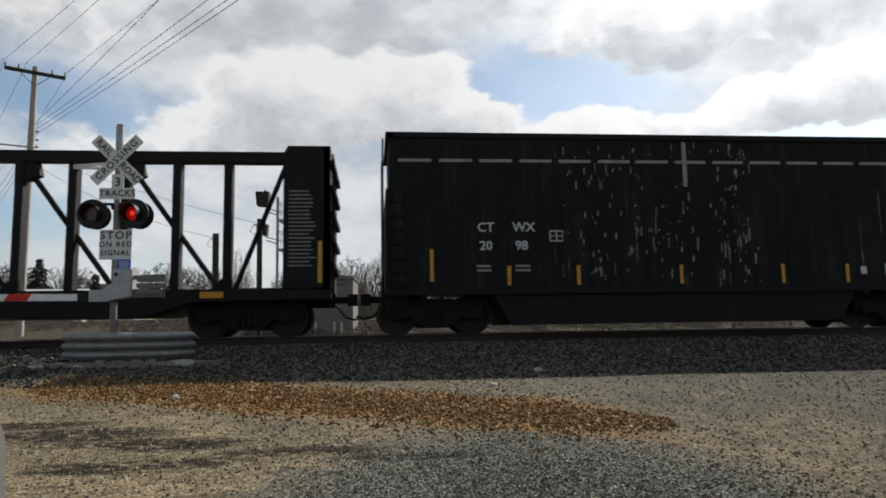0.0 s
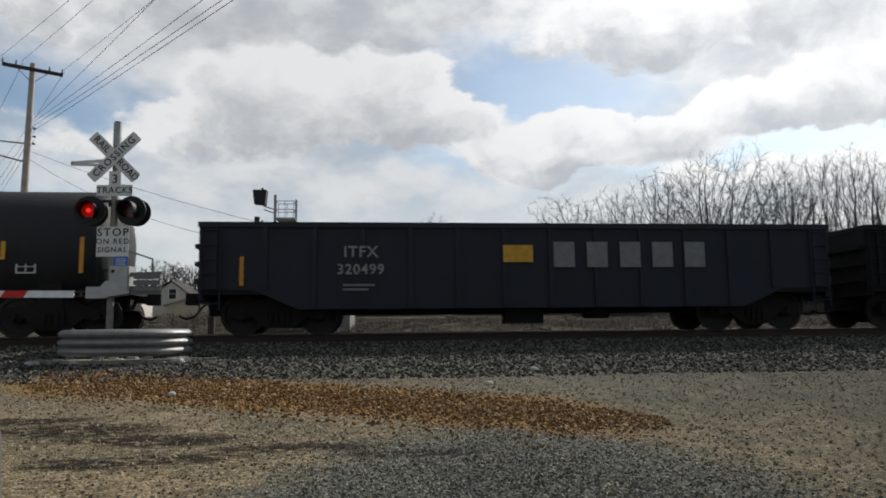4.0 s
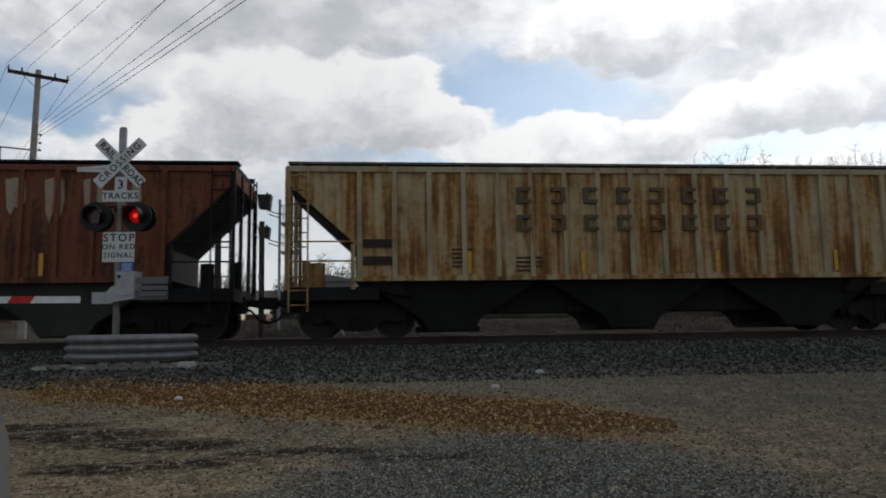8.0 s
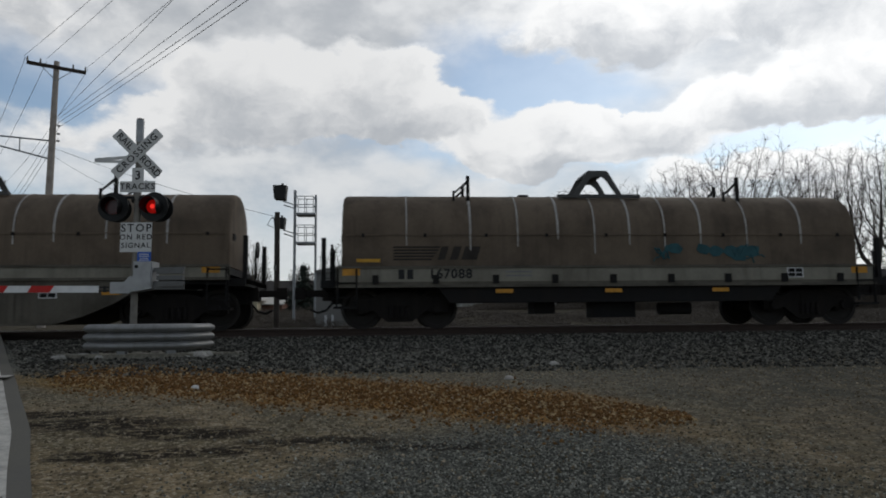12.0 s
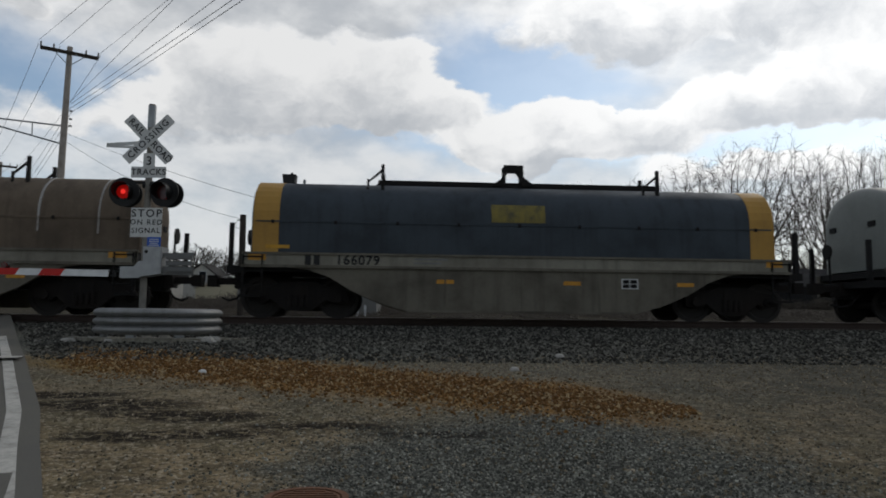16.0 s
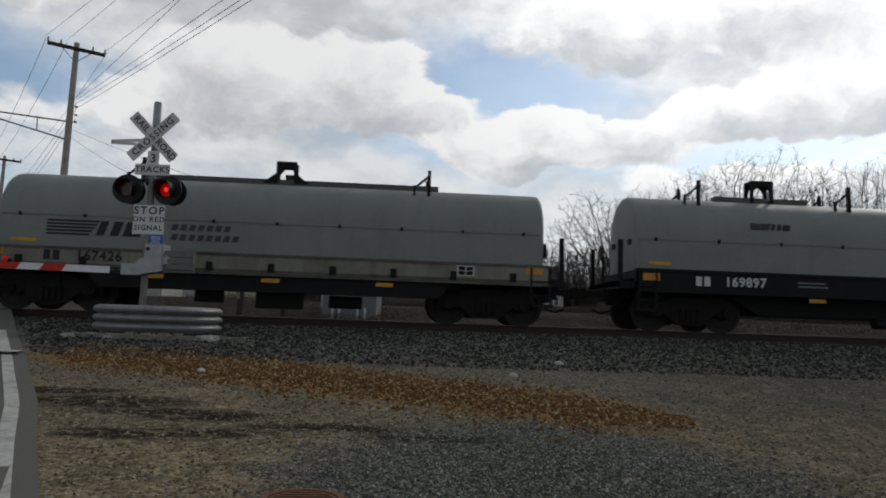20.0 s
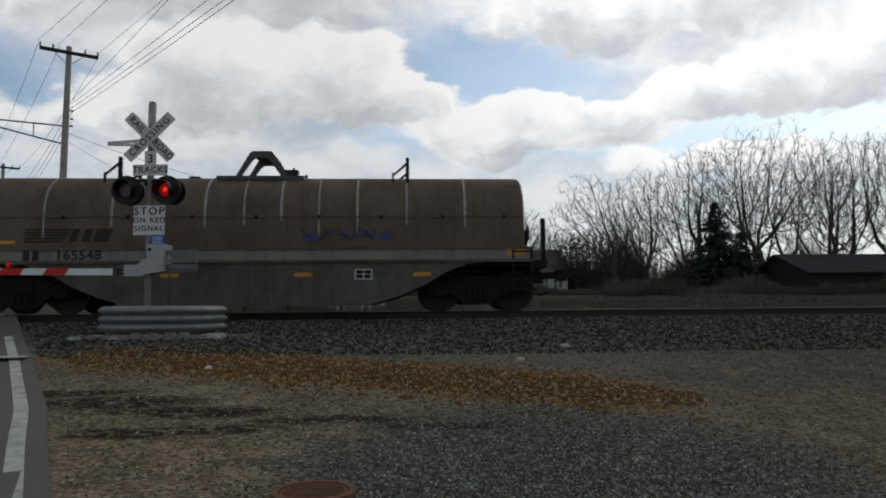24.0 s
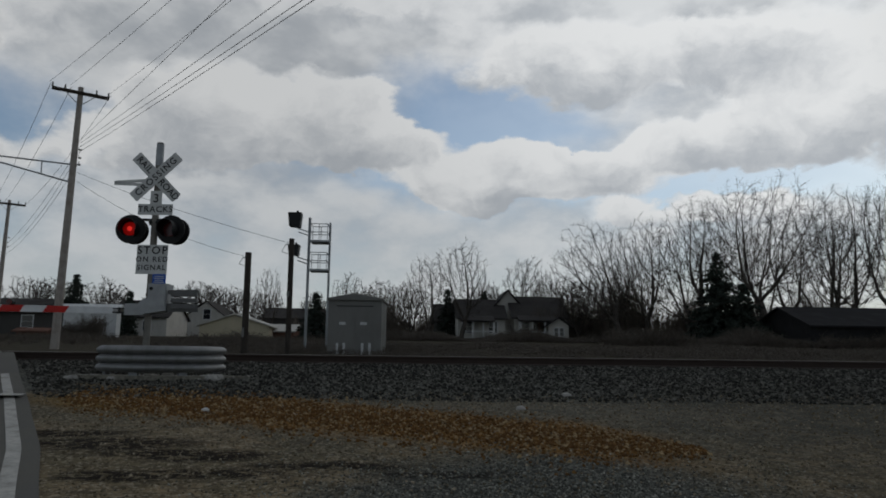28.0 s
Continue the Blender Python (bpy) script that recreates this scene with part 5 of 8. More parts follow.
# -- covered hopper with smooth curved sides
def smooth_hopper(left, length):
    car = car_at(left, "grey smooth-sided covered hopper with green and white graffiti", "railcar")
    deep = 1.35
    prof = [(-W + 0.05, 1.1), (-W, 1.9), (-W - 0.03, 2.9), (-W, 3.55), (-W + 0.06, 3.92), (-1.1, 4.12), (1.1, 4.12), (W - 0.06, 3.92), (W, 3.55), (W + 0.03, 2.9), (W, 1.9), (W - 0.05, 1.1)]
    body = Shape()
    rings = []
    for x, cut in ((0.0, 3.25), (0.3, 2.95), (0.75, 2.5), (1.1, 2.05), (1.19, 1.6), (1.21, 1.1), (length - 1.21, 1.1), (length - 1.19, 1.6), (length - 1.1, 2.05), (length - 0.75, 2.5), (length - 0.3, 2.95), (length, 3.25)):
        rings.append([(x, y * (0.97 if z < cut else 1), max(z, cut)) for y, z in prof])
    body.loft(rings)
    part("body", body, grey_hopper, car, "smooth grey curved side", True)
    for z in (3.36, 3.45, 3.54):
        part("side_crease", Shape().box(0.02, length - 0.02, -W - 0.035, -W - 0.0, z - 0.018, z + 0.018), grey_dark, car)
    part("top_chord", Shape().box(0, length, -W + 0.02, -W + 0.16, 3.88, 4.0), grey_light, car)
    part("side_sill", Shape().box(0, length, -W + 0.02, -W + 0.14, 0.68, 1.10).box(0, length, W - 0.14, W - 0.02, 0.68, 1.10).box(0, deep + 0.8, -W + 0.14, W - 0.14, 0.9, 1.06).box(length - deep - 0.8, length, -W + 0.14, W - 0.14, 0.9, 1.06), grey_light, car, "pale grey side sill")
    for s in (-1, 1):
        part("running_board", Shape().box(0, length, s * 0.95 - 0.2, s * 0.95 + 0.2, 4.22, 4.27), grey_dark, car)
        for i in range(9):
            x = 0.3 + (length - 0.6) * i / 8
            part("board_bracket", Shape().box(x - 0.03, x + 0.03, s * 0.95 - 0.18, s * 0.95 + 0.18, 4.05, 4.22), grey_light, car)
    for i in range(3):
        a = deep + 0.5 + i * (length - 2 * deep - 1.0) / 3
        w = (length - 2 * deep - 1.0) / 3
        part("hopper_bay", Shape().slab([(a + 0.35, 0.95), (a + w - 0.35, 0.95), (a + w * 0.64, 0.3), (a + w * 0.64, 0.14), (a + w * 0.36, 0.14), (a + w * 0.36, 0.3)], "y", -1.2, 1.2), soot_black, car, "dark hopper bay")
    part("centre_sill", Shape().box(0, length, -0.3, 0.3, 0.62, 0.95), soot_black, car)
    for x, s in ((0, 1), (length, -1)):
        part("slope_sheet", Shape().slab([(x + s * 0.05, 3.3), (x + s * 0.95, 1.08), (x + s * (deep + 0.5), 1.08), (x + s * (deep + 0.3), 2.2), (x + s * 0.5, 3.3)], "y", -W + 0.12, W - 0.12), grey_dark, car, "dark sloping end sheet")
        for y in (-W + 0.06, -0.5, 0.5, W - 0.06):
            part("end_post", Shape().pipe([(x + s * 0.04, y, 1.05), (x - s * 0.08, y, 3.8), (x + s * 0.1, y * 0.9, 4.2)], 0.035), grey_light, car)
        ladder("ladder", car, x + (0.02 if s > 0 else -0.44), 0.5, 3.9, -W - 0.01, grey_light)
        part("end_rail", Shape().pipe([(x + s * 0.06, -W + 0.05, 1.95), (x + s * 0.5, -W + 0.05, 1.95), (x + s * 0.5, -W + 0.05, 1.1)], 0.025), grey_dark, car)
        part("brake_gear", Shape().rod((x + s * 0.5, -0.7, 1.1), (x + s * 0.5, -0.7, 1.6), 0.16, n=10), grey_dark, car)
        tape(car, x + s * 1.30, 1.15, 2.0, w=0.12, y=-W - 0.01)
    part("mark_block", Shape().box(1.6, 2.75, -W - 0.03, -W - 0.012, 2.28, 2.30), letter_grey, car)
    words("ATGX", 0.26, letter_black, car, at=pose(2.15, -W - 0.022, 2.42), wide=1.05, spread=1.1)
    words("747", 0.24, letter_black, car, at=pose(2.0, -W - 0.02, 2.08), spread=1.15)
    part("scrawl", Shape().pipe([(1.7, 0, 1.9), (1.8, 0, 1.55), (1.95, 0, 1.8), (2.05, 0, 1.55), (2.2, 0, 1.85), (2.3, 0, 1.85), (2.3, 0, 1.55), (2.5, 0, 1.6), (2.6, 0, 1.8), (2.8, 0, 1.82), (2.75, 0, 1.55), (2.95, 0, 1.8), (3.1, 0, 1.75), (3.2, 0, 1.55), (3.35, 0, 1.58)], 0.018), letter_black, car, "scrawled black tag", at=pose(0, -W - 0.02, 0))
    bars(car, 1.75, 2.6, 1.35, 2, letter_grey, y=-W - 0.012, h=0.03, gap=0.08)
    plaque(car, length - 2.1, 1.40, y=-W - 0.012, w=0.42, h=0.26)
    # graffiti: five blocky green shapes with white outlines over a dark cloud
    part("graffiti_cloud", Shape().slab([(2.6, 0.78), (3.2, 1.05), (3.6, 1.25), (3.9, 1.15), (4.3, 1.5), (5.4, 1.55), (6.9, 1.55), (7.1, 1.78), (7.3, 1.6), (8.9, 1.6), (9.1, 1.76), (9.4, 1.55), (10.6, 1.5), (10.9, 1.2), (11.4, 1.28), (11.2, 1.0), (12.1, 0.98), (11.6, 0.74), (8, 0.66), (4.2, 0.66)], "y", -W - 0.0, -W - 0.02), graffiti_dark, car, "dark green sprayed cloud")
    glyphs = [[(-0.25, -0.02), (0.1, 0.55), (0.02, 0.98), (0.4, 1.02), (0.5, 0.62), (0.78, 0.66), (0.85, 1.0), (1.25, 0.98), (1.05, 0.55), (1.18, 0.0), (0.85, -0.04), (0.78, 0.36), (0.42, 0.32), (0.3, -0.03), (0.0, 0.04)],
              [(-0.1, 0.12), (0.1, 0.42), (0.02, 0.72), (0.42, 1.04), (0.72, 0.9), (1.2, 1.0), (0.98, 0.70), (0.58, 0.74), (0.46, 0.38), (0.7, 0.3), (0.72, 0.48), (1.12, 0.55), (1.3, 0.12), (0.95, -0.06), (0.55, 0.06), (0.25, -0.05)],
              [(-0.22, -0.04), (0.15, 0.4), (0.1, 0.72), (0.5, 0.9), (0.75, 1.06), (1.12, 0.72), (0.9, 0.55), (1.25, -0.05), (0.88, 0.02), (0.7, 0.34), (0.55, 0.3), (0.45, -0.05), (0.1, 0.06)],
              [(-0.1, 0.0), (0.15, 0.45), (-0.05, 0.92), (0.3, 0.82), (0.72, 1.05), (1.1, 0.62), (1.3, 0.06), (0.85, 0.10), (0.72, 0.46), (0.5, 0.5), (0.42, 0.1), (0.15, -0.06)],
              [(-0.2, 0.06), (0.05, 0.34), (0.58, 0.30), (0.1, 0.52), (0.08, 0.82), (0.5, 1.0), (0.9, 0.92), (1.4, 1.06), (1.1, 0.72), (0.62, 0.72), (1.12, 0.5), (1.22, 0.2), (0.85, -0.04), (0.4, 0.04)]]
    for i, g in enumerate(glyphs):
        x0 = 4.15 + i * 1.31
        cx, cz = sum(p[0] for p in g) / len(g), sum(p[1] for p in g) / len(g)
        for mat, k, y in ((letter_white, 1.145, -0.030 - 0.004 * i), (graffiti_green, 1.06, -0.032 - 0.004 * i)):
            part("graffiti_shape", Shape().slab([(x0 + cx + (px - cx) * k * 1.16 + 0.22 * (pz - cz), 0.74 + cz + (pz - cz) * k) for px, pz in g], "y", -W + y, -W + y + 0.008), mat, car, "sprayed letter shape")
    add_trucks(car, length, 1.6)
    add_ends(car, length)

# -- tank car
def tank_car(left, length):
    car = car_at(left, "black tank car with white lettering and a railed top platform", "railcar")
    n, r, zc = 40, 1.39, 2.06
    tank = Shape()
    rings = []
    for x, q in ((0.0, 0.0), (0.03, 0.45), (0.12, 0.75), (0.26, 0.93), (0.42, 1.0), (length - 0.42, 1.0), (length - 0.26, 0.93), (length - 0.12, 0.75), (length - 0.03, 0.45), (length, 0.0)):
        q = max(q, 0.02)
        rings.append([(x, r * q * math.cos(2 * math.pi * i / n), zc + r * q * math.sin(2 * math.pi * i / n)) for i in range(n)])
    part("tank", tank.loft(rings), black_tank, car, "black cylindrical tank", True)
    for x in (0.45, 2.9, 5.1, 7.3, length - 0.45):
        part("weld_band", Shape().loft([[(x + dx, (r + 0.006) * math.cos(2 * math.pi * i / n), zc + (r + 0.006) * math.sin(2 * math.pi * i / n)) for i in range(n)] for dx in (-0.02, 0.02)]), black_tank, car, smooth=True)
    part("sill", Shape().box(-0.25, 2.2, -0.4, 0.4, 0.6, 0.98).box(length - 2.2, length + 0.25, -0.4, 0.4, 0.6, 0.98), soot_black, car)
    for x in (1.0, length - 1.5):
        part("saddle", Shape().box(x, x + 0.5, -1.1, 1.1, 0.7, 1.3), soot_black, car)
    part("end_platform", Shape().box(-0.35, 0.9, -W, W, 0.95, 1.02).box(length - 0.9, length + 0.35, -W, W, 0.95, 1.02), soot_black, car)
    for x in (-0.3, length + 0.3):
        part("end_railing", Shape().pipe([(x, -W + 0.05, 1.0), (x, -W + 0.05, 1.95), (x + (0.45 if x < 0 else -0.45), -W + 0.05, 1.95), (x + (0.45 if x < 0 else -0.45), -W + 0.05, 1.0)], 0.022).pipe([(x, -1.0, 1.0), (x, -1.0, 1.95), (x, 1.0, 1.95), (x, 1.0, 1.0)], 0.022), soot_black, car)
    cx = length * 0.425
    part("manway", Shape().rod((cx, 0, zc + r - 0.1), (cx, 0, zc + r + 0.18), 0.42, n=24).rod((cx, 0, zc + r + 0.16), (cx, 0, zc + r + 0.30), 0.2, n=16), black_tank, car, "manway dome", True)
    plat = part("top_platform", Shape().box(cx - 0.95, cx + 0.95, -0.95, -0.45, zc + r - 0.12, zc + r - 0.07).box(cx - 0.95, cx + 0.95, 0.45, 0.95, zc + r - 0.12, zc + r - 0.07), soot_black, car, "grating platform")
    for x0, x1 in ((cx - 0.95, cx - 0.35), (cx + 0.35, cx + 0.95)):
        for y in (-0.9, 0.9):
            part("platform_railing", Shape().pipe([(x0, y, zc + r - 0.1), (x0, y, zc + r + 0.66), (x1, y, zc + r + 0.66), (x1, y, zc + r - 0.1)], 0.022).pipe([(x0, y, zc + r + 0.3), (x1, y, zc + r + 0.3)], 0.018), soot_black, plat)
    for x in (cx - 0.95, cx + 0.95):
        part("platform_railing", Shape().pipe([(x, -0.9, zc + r + 0.66), (x, 0.9, zc + r + 0.66)], 0.022), soot_black, plat)
    part("valve", Shape().rod((cx - 0.2, 0, zc + r + 0.2), (cx - 0.2, 0, zc + r + 0.45), 0.07).rod((cx + 0.15, 0.1, zc + r + 0.2), (cx + 0.15, 0.1, zc + r + 0.4), 0.06), soot_black, car)
    ladder("side_ladder", car, cx - 0.2, 0.6, zc + r - 0.1, -r - 0.06, soot_black)
    part("underbody_pipe", Shape().pipe([(2.6, -0.5, 0.62), (length - 2.6, -0.5, 0.62)], 0.04).pipe([(3.2, 0.3, 0.5), (6.2, 0.3, 0.5)], 0.05).rod((5.0, 0, 0.7), (5.0, 0, 0.3), 0.14).box(6.4, 7.2, -0.6, 0.2, 0.45, 0.7).rod((3.0, 0.2, 0.5), (3.7, 0.2, 0.5), 0.14), soot_black, car)
    y = -r - 0.004
    def on_tank(z):
        return -math.sqrt(max(0.05, r * r - (z - zc) ** 2)) - 0.012
    words("KLRX 136141", 0.20, letter_white, car, at=pose(2.2, on_tank(1.95), 1.93), spread=1.3)
    bars(car, 1.35, 2.6, 1.66, 2, faded_white, y=on_tank(1.6) + 0.0, h=0.035, gap=0.14)
    bars(car, 2.6, 3.5, 1.66, 2, faded_white, y=on_tank(1.6), h=0.035, gap=0.14)
    for x0, m in ((3.35, faded_white), (5.75, letter_grey), (7.1, letter_grey)):
        bars(car, x0, x0 + 0.95, 2.0, 5, m, y=on_tank(1.85), h=0.04, gap=0.09)
    for x, z0, z1, m in ((0.45, 1.35, 2.3, yellow_tape), (3.28, 1.7, 2.15, yellow_tape), (4.3, 1.75, 2.15, orange_tape), (5.6, 1.7, 2.15, yellow_tape), (length - 0.5, 1.4, 2.2, orange_tape), (8.0, 1.7, 2.1, yellow_tape)):
        tape(car, x, z0, z1, m, w=0.09, y=-r - 0.005)
    part("orange_panel", Shape().box(6.9, 7.75, -r - 0.014, -r - 0.004, 1.75, 2.0), orange_tape, car)
    plaque(car, 8.45, 1.55, y=on_tank(1.55))
    part("yellow_lever", Shape().box(0.1, 0.45, -W - 0.02, -W, 0.98, 1.18), yellow_tape, car)
    add_trucks(car, length, 1.15)
    add_ends(car, length, reach=0.8)

# -- gondolas
def gondola(left, length, mat, label, ribs=14):
    car = car_at(left, label, "railcar")
    z0, z1 = 0.56, 2.54
    part("side_wall", Shape().slab([(0, 1.0), (1.2, 1.0), (2.2, z0), (length - 2.2, z0), (length - 1.2, 1.0), (length, 1.0), (length, z1 - 0.1), (0, z1 - 0.1)], "y", -W + 0.04, -W + 0.10), mat, car, "steel gondola side")
    part("side_wall", Shape().slab([(0, 1.0), (1.2, 1.0), (2.2, z0), (length - 2.2, z0), (length - 1.2, 1.0), (length, 1.0), (length, z1 - 0.1), (0, z1 - 0.1)], "y", W - 0.10, W - 0.04), mat, car)
    for x in (0, length - 0.10):
        part("end_wall", Shape().box(x, x + 0.10, -W + 0.1, W - 0.1, 0.8, z1 - 0.1), mat, car)
    part("floor", Shape().box(0.05, length - 0.05, -W + 0.06, W - 0.06, 0.9, 1.0), soot_black, car)
    part("top_rim", Shape().box(-0.02, length + 0.02, -W - 0.02, -W + 0.16, z1 - 0.12, z1).box(-0.02, length + 0.02, W - 0.16, W + 0.02, z1 - 0.12, z1).box(-0.02, 0.16, -W, W, z1 - 0.12, z1).box(length - 0.16, length + 0.02, -W, W, z1 - 0.12, z1), mat, car)
    for i in range(ribs):
        x = 0.35 + (length - 0.7) * i / (ribs - 1)
        b = z0 + 0.03 if 2.2 < x < length - 2.2 else 1.02
        part("side_rib", Shape().slab([(x - 0.06, b), (x + 0.06, b), (x + 0.06, z1 - 0.1), (x - 0.06, z1 - 0.1)], "y", -W - 0.01, -W + 0.04), mat, car)
    for x in (-0.05, length + 0.05):
        for z in (1.2, 1.6, 2.0):
            part("end_rib", Shape().box(x - 0.05, x + 0.05, -W + 0.1, W - 0.1, z - 0.05, z + 0.05), mat, car)
    for x in (0.06, length - 0.48):
        ladder("ladder", car, x, 0.55, z1 - 0.15, -W - 0.03, mat)
    part("centre_sill", Shape().box(0, length, -0.3, 0.3, 0.45, 0.9), soot_black, car)
    part("air_reservoir", Shape().box(length * 0.47, length * 0.53, -1.0, -0.4, 0.2, 0.6), soot_black, car)
    part("brake_cylinder", Shape().rod((length * 0.6, -0.8, 0.45), (length * 0.64, -0.8, 0.45), 0.14), soot_black, car)
    add_trucks(car, length, 1.75)
    add_ends(car, length)
    return car

def sprayed(car, seed, x0, x1, z0, z1, mats, count, y=-W - 0.012, size=0.5, lines=0.6, blocks=False):
    """Sprayed shapes and loops on a car's side."""
    rng = random.Random(seed)
    for i in range(count):
        x, z = rng.uniform(x0, x1), rng.uniform(z0, z1)
        m = rng.choice(mats)
        if blocks and rng.random() < 0.6:
            w, h, k = rng.uniform(0.12, 0.28), rng.uniform(0.25, 0.55), rng.uniform(-0.15, 0.2)
            pts = [(x - w, z - h), (x + w * 0.8, z - h * 0.9), (x + w + k * 0.5, z - h * 0.1), (x + w * 0.7 + k, z + h), (x - w * 0.5 + k, z + h * 0.85), (x - w * 1.1 + k * 0.4, z + h * 0.1)]
            part("spray_patch", Shape().slab(pts, "y", y - 0.001 * (i % 7), y + 0.006), m, car)
        elif rng.random() < lines:
            pts = [(x + size * 0.5 * j * 0.4, 0, z + rng.uniform(-0.5, 0.5) * size) for j in range(rng.randint(4, 7))]
            part("spray_line", Shape().pipe(pts, rng.uniform(0.012, 0.03), 5), m, car, at=pose(0, y, 0))
        else:
            n = rng.randint(6, 9)
            pts = [(x + size * rng.uniform(0.4, 0.8) * math.cos(2 * math.pi * j / n), z + size * rng.uniform(0.25, 0.5) * math.sin(2 * math.pi * j / n)) for j in range(n)]
            part("spray_patch", Shape().slab(pts, "y", y - 0.001 * (i % 7), y + 0.006), m, car)

# -- steel coil cars
def hood_shape(x0, x1, z0, z1, w=1.05, flat=0.42, soft=0.14):
    """A loaf-shaped hood: upright sides, a rounded top, and ends rounded over a length of soft."""
    prof = [(-w, z0), (-w, z0 + (z1 - z0) * flat)]
    n = 18
    zs = z0 + (z1 - z0) * flat
    for i in range(1, n):
        a = math.pi * i / n
        prof.append((-w * math.cos(a), zs + (z1 - zs) * math.sin(a) ** 0.85))
    prof += [(w, zs), (w, z0)]
    rings = []
    steps = ((0.0, 0.80), (0.06, 0.88), (0.2, 0.945), (0.5, 0.985), (1.0, 1.0))
    for u, q in steps:
        rings.append([(x0 + soft * u, y * (1 - (1 - q) * soft * 2.2), z0 + (z - z0) * (1 - (1 - q) * soft * 2.2)) for y, z in prof])
    for u, q in steps[::-1]:
        rings.append([(x1 - soft * u, y * (1 - (1 - q) * soft * 2.2), z0 + (z - z0) * (1 - (1 - q) * soft * 2.2)) for y, z in prof])
    return Shape().loft(rings), prof

skins = {}

def skin(car, z):
    """How far out the near side of a car's hood lies at a height."""
    w, z0, z1, flat = skins[car.name]
    zs = z0 + (z1 - z0) * flat
    if z <= zs:
        return -w
    a = math.asin(min(1.0, ((z - zs) / (z1 - zs)) ** (1 / 0.85)))
    return -w * math.cos(a)

def decal(name, car, x0, x1, lean, z0, z1, mat, label="", slices=4):
    """A slanting painted panel that lies on the hood's curve."""
    s = Shape()
    for front in (-0.009, 0.003):
        for i in range(slices + 1):
            z = z0 + (z1 - z0) * i / slices
            y = skin(car, z) + front
            s.v += [(x0 + lean * i / slices, y, z), (x1 + lean * i / slices, y, z)]
    m = 2 * (slices + 1)
    for i in range(slices):
        a = 2 * i
        s.f += [(a, a + 1, a + 3, a + 2), (m + a, m + a + 2, m + a + 3, m + a + 1), (a, a + 2, m + a + 2, m + a), (a + 1, m + a + 1, m + a + 3, a + 3)]
    s.f += [(0, m, m + 1, 1), (m - 2, m - 1, 2 * m - 1, 2 * m - 2)]
    return part(name, s, mat, car, label)

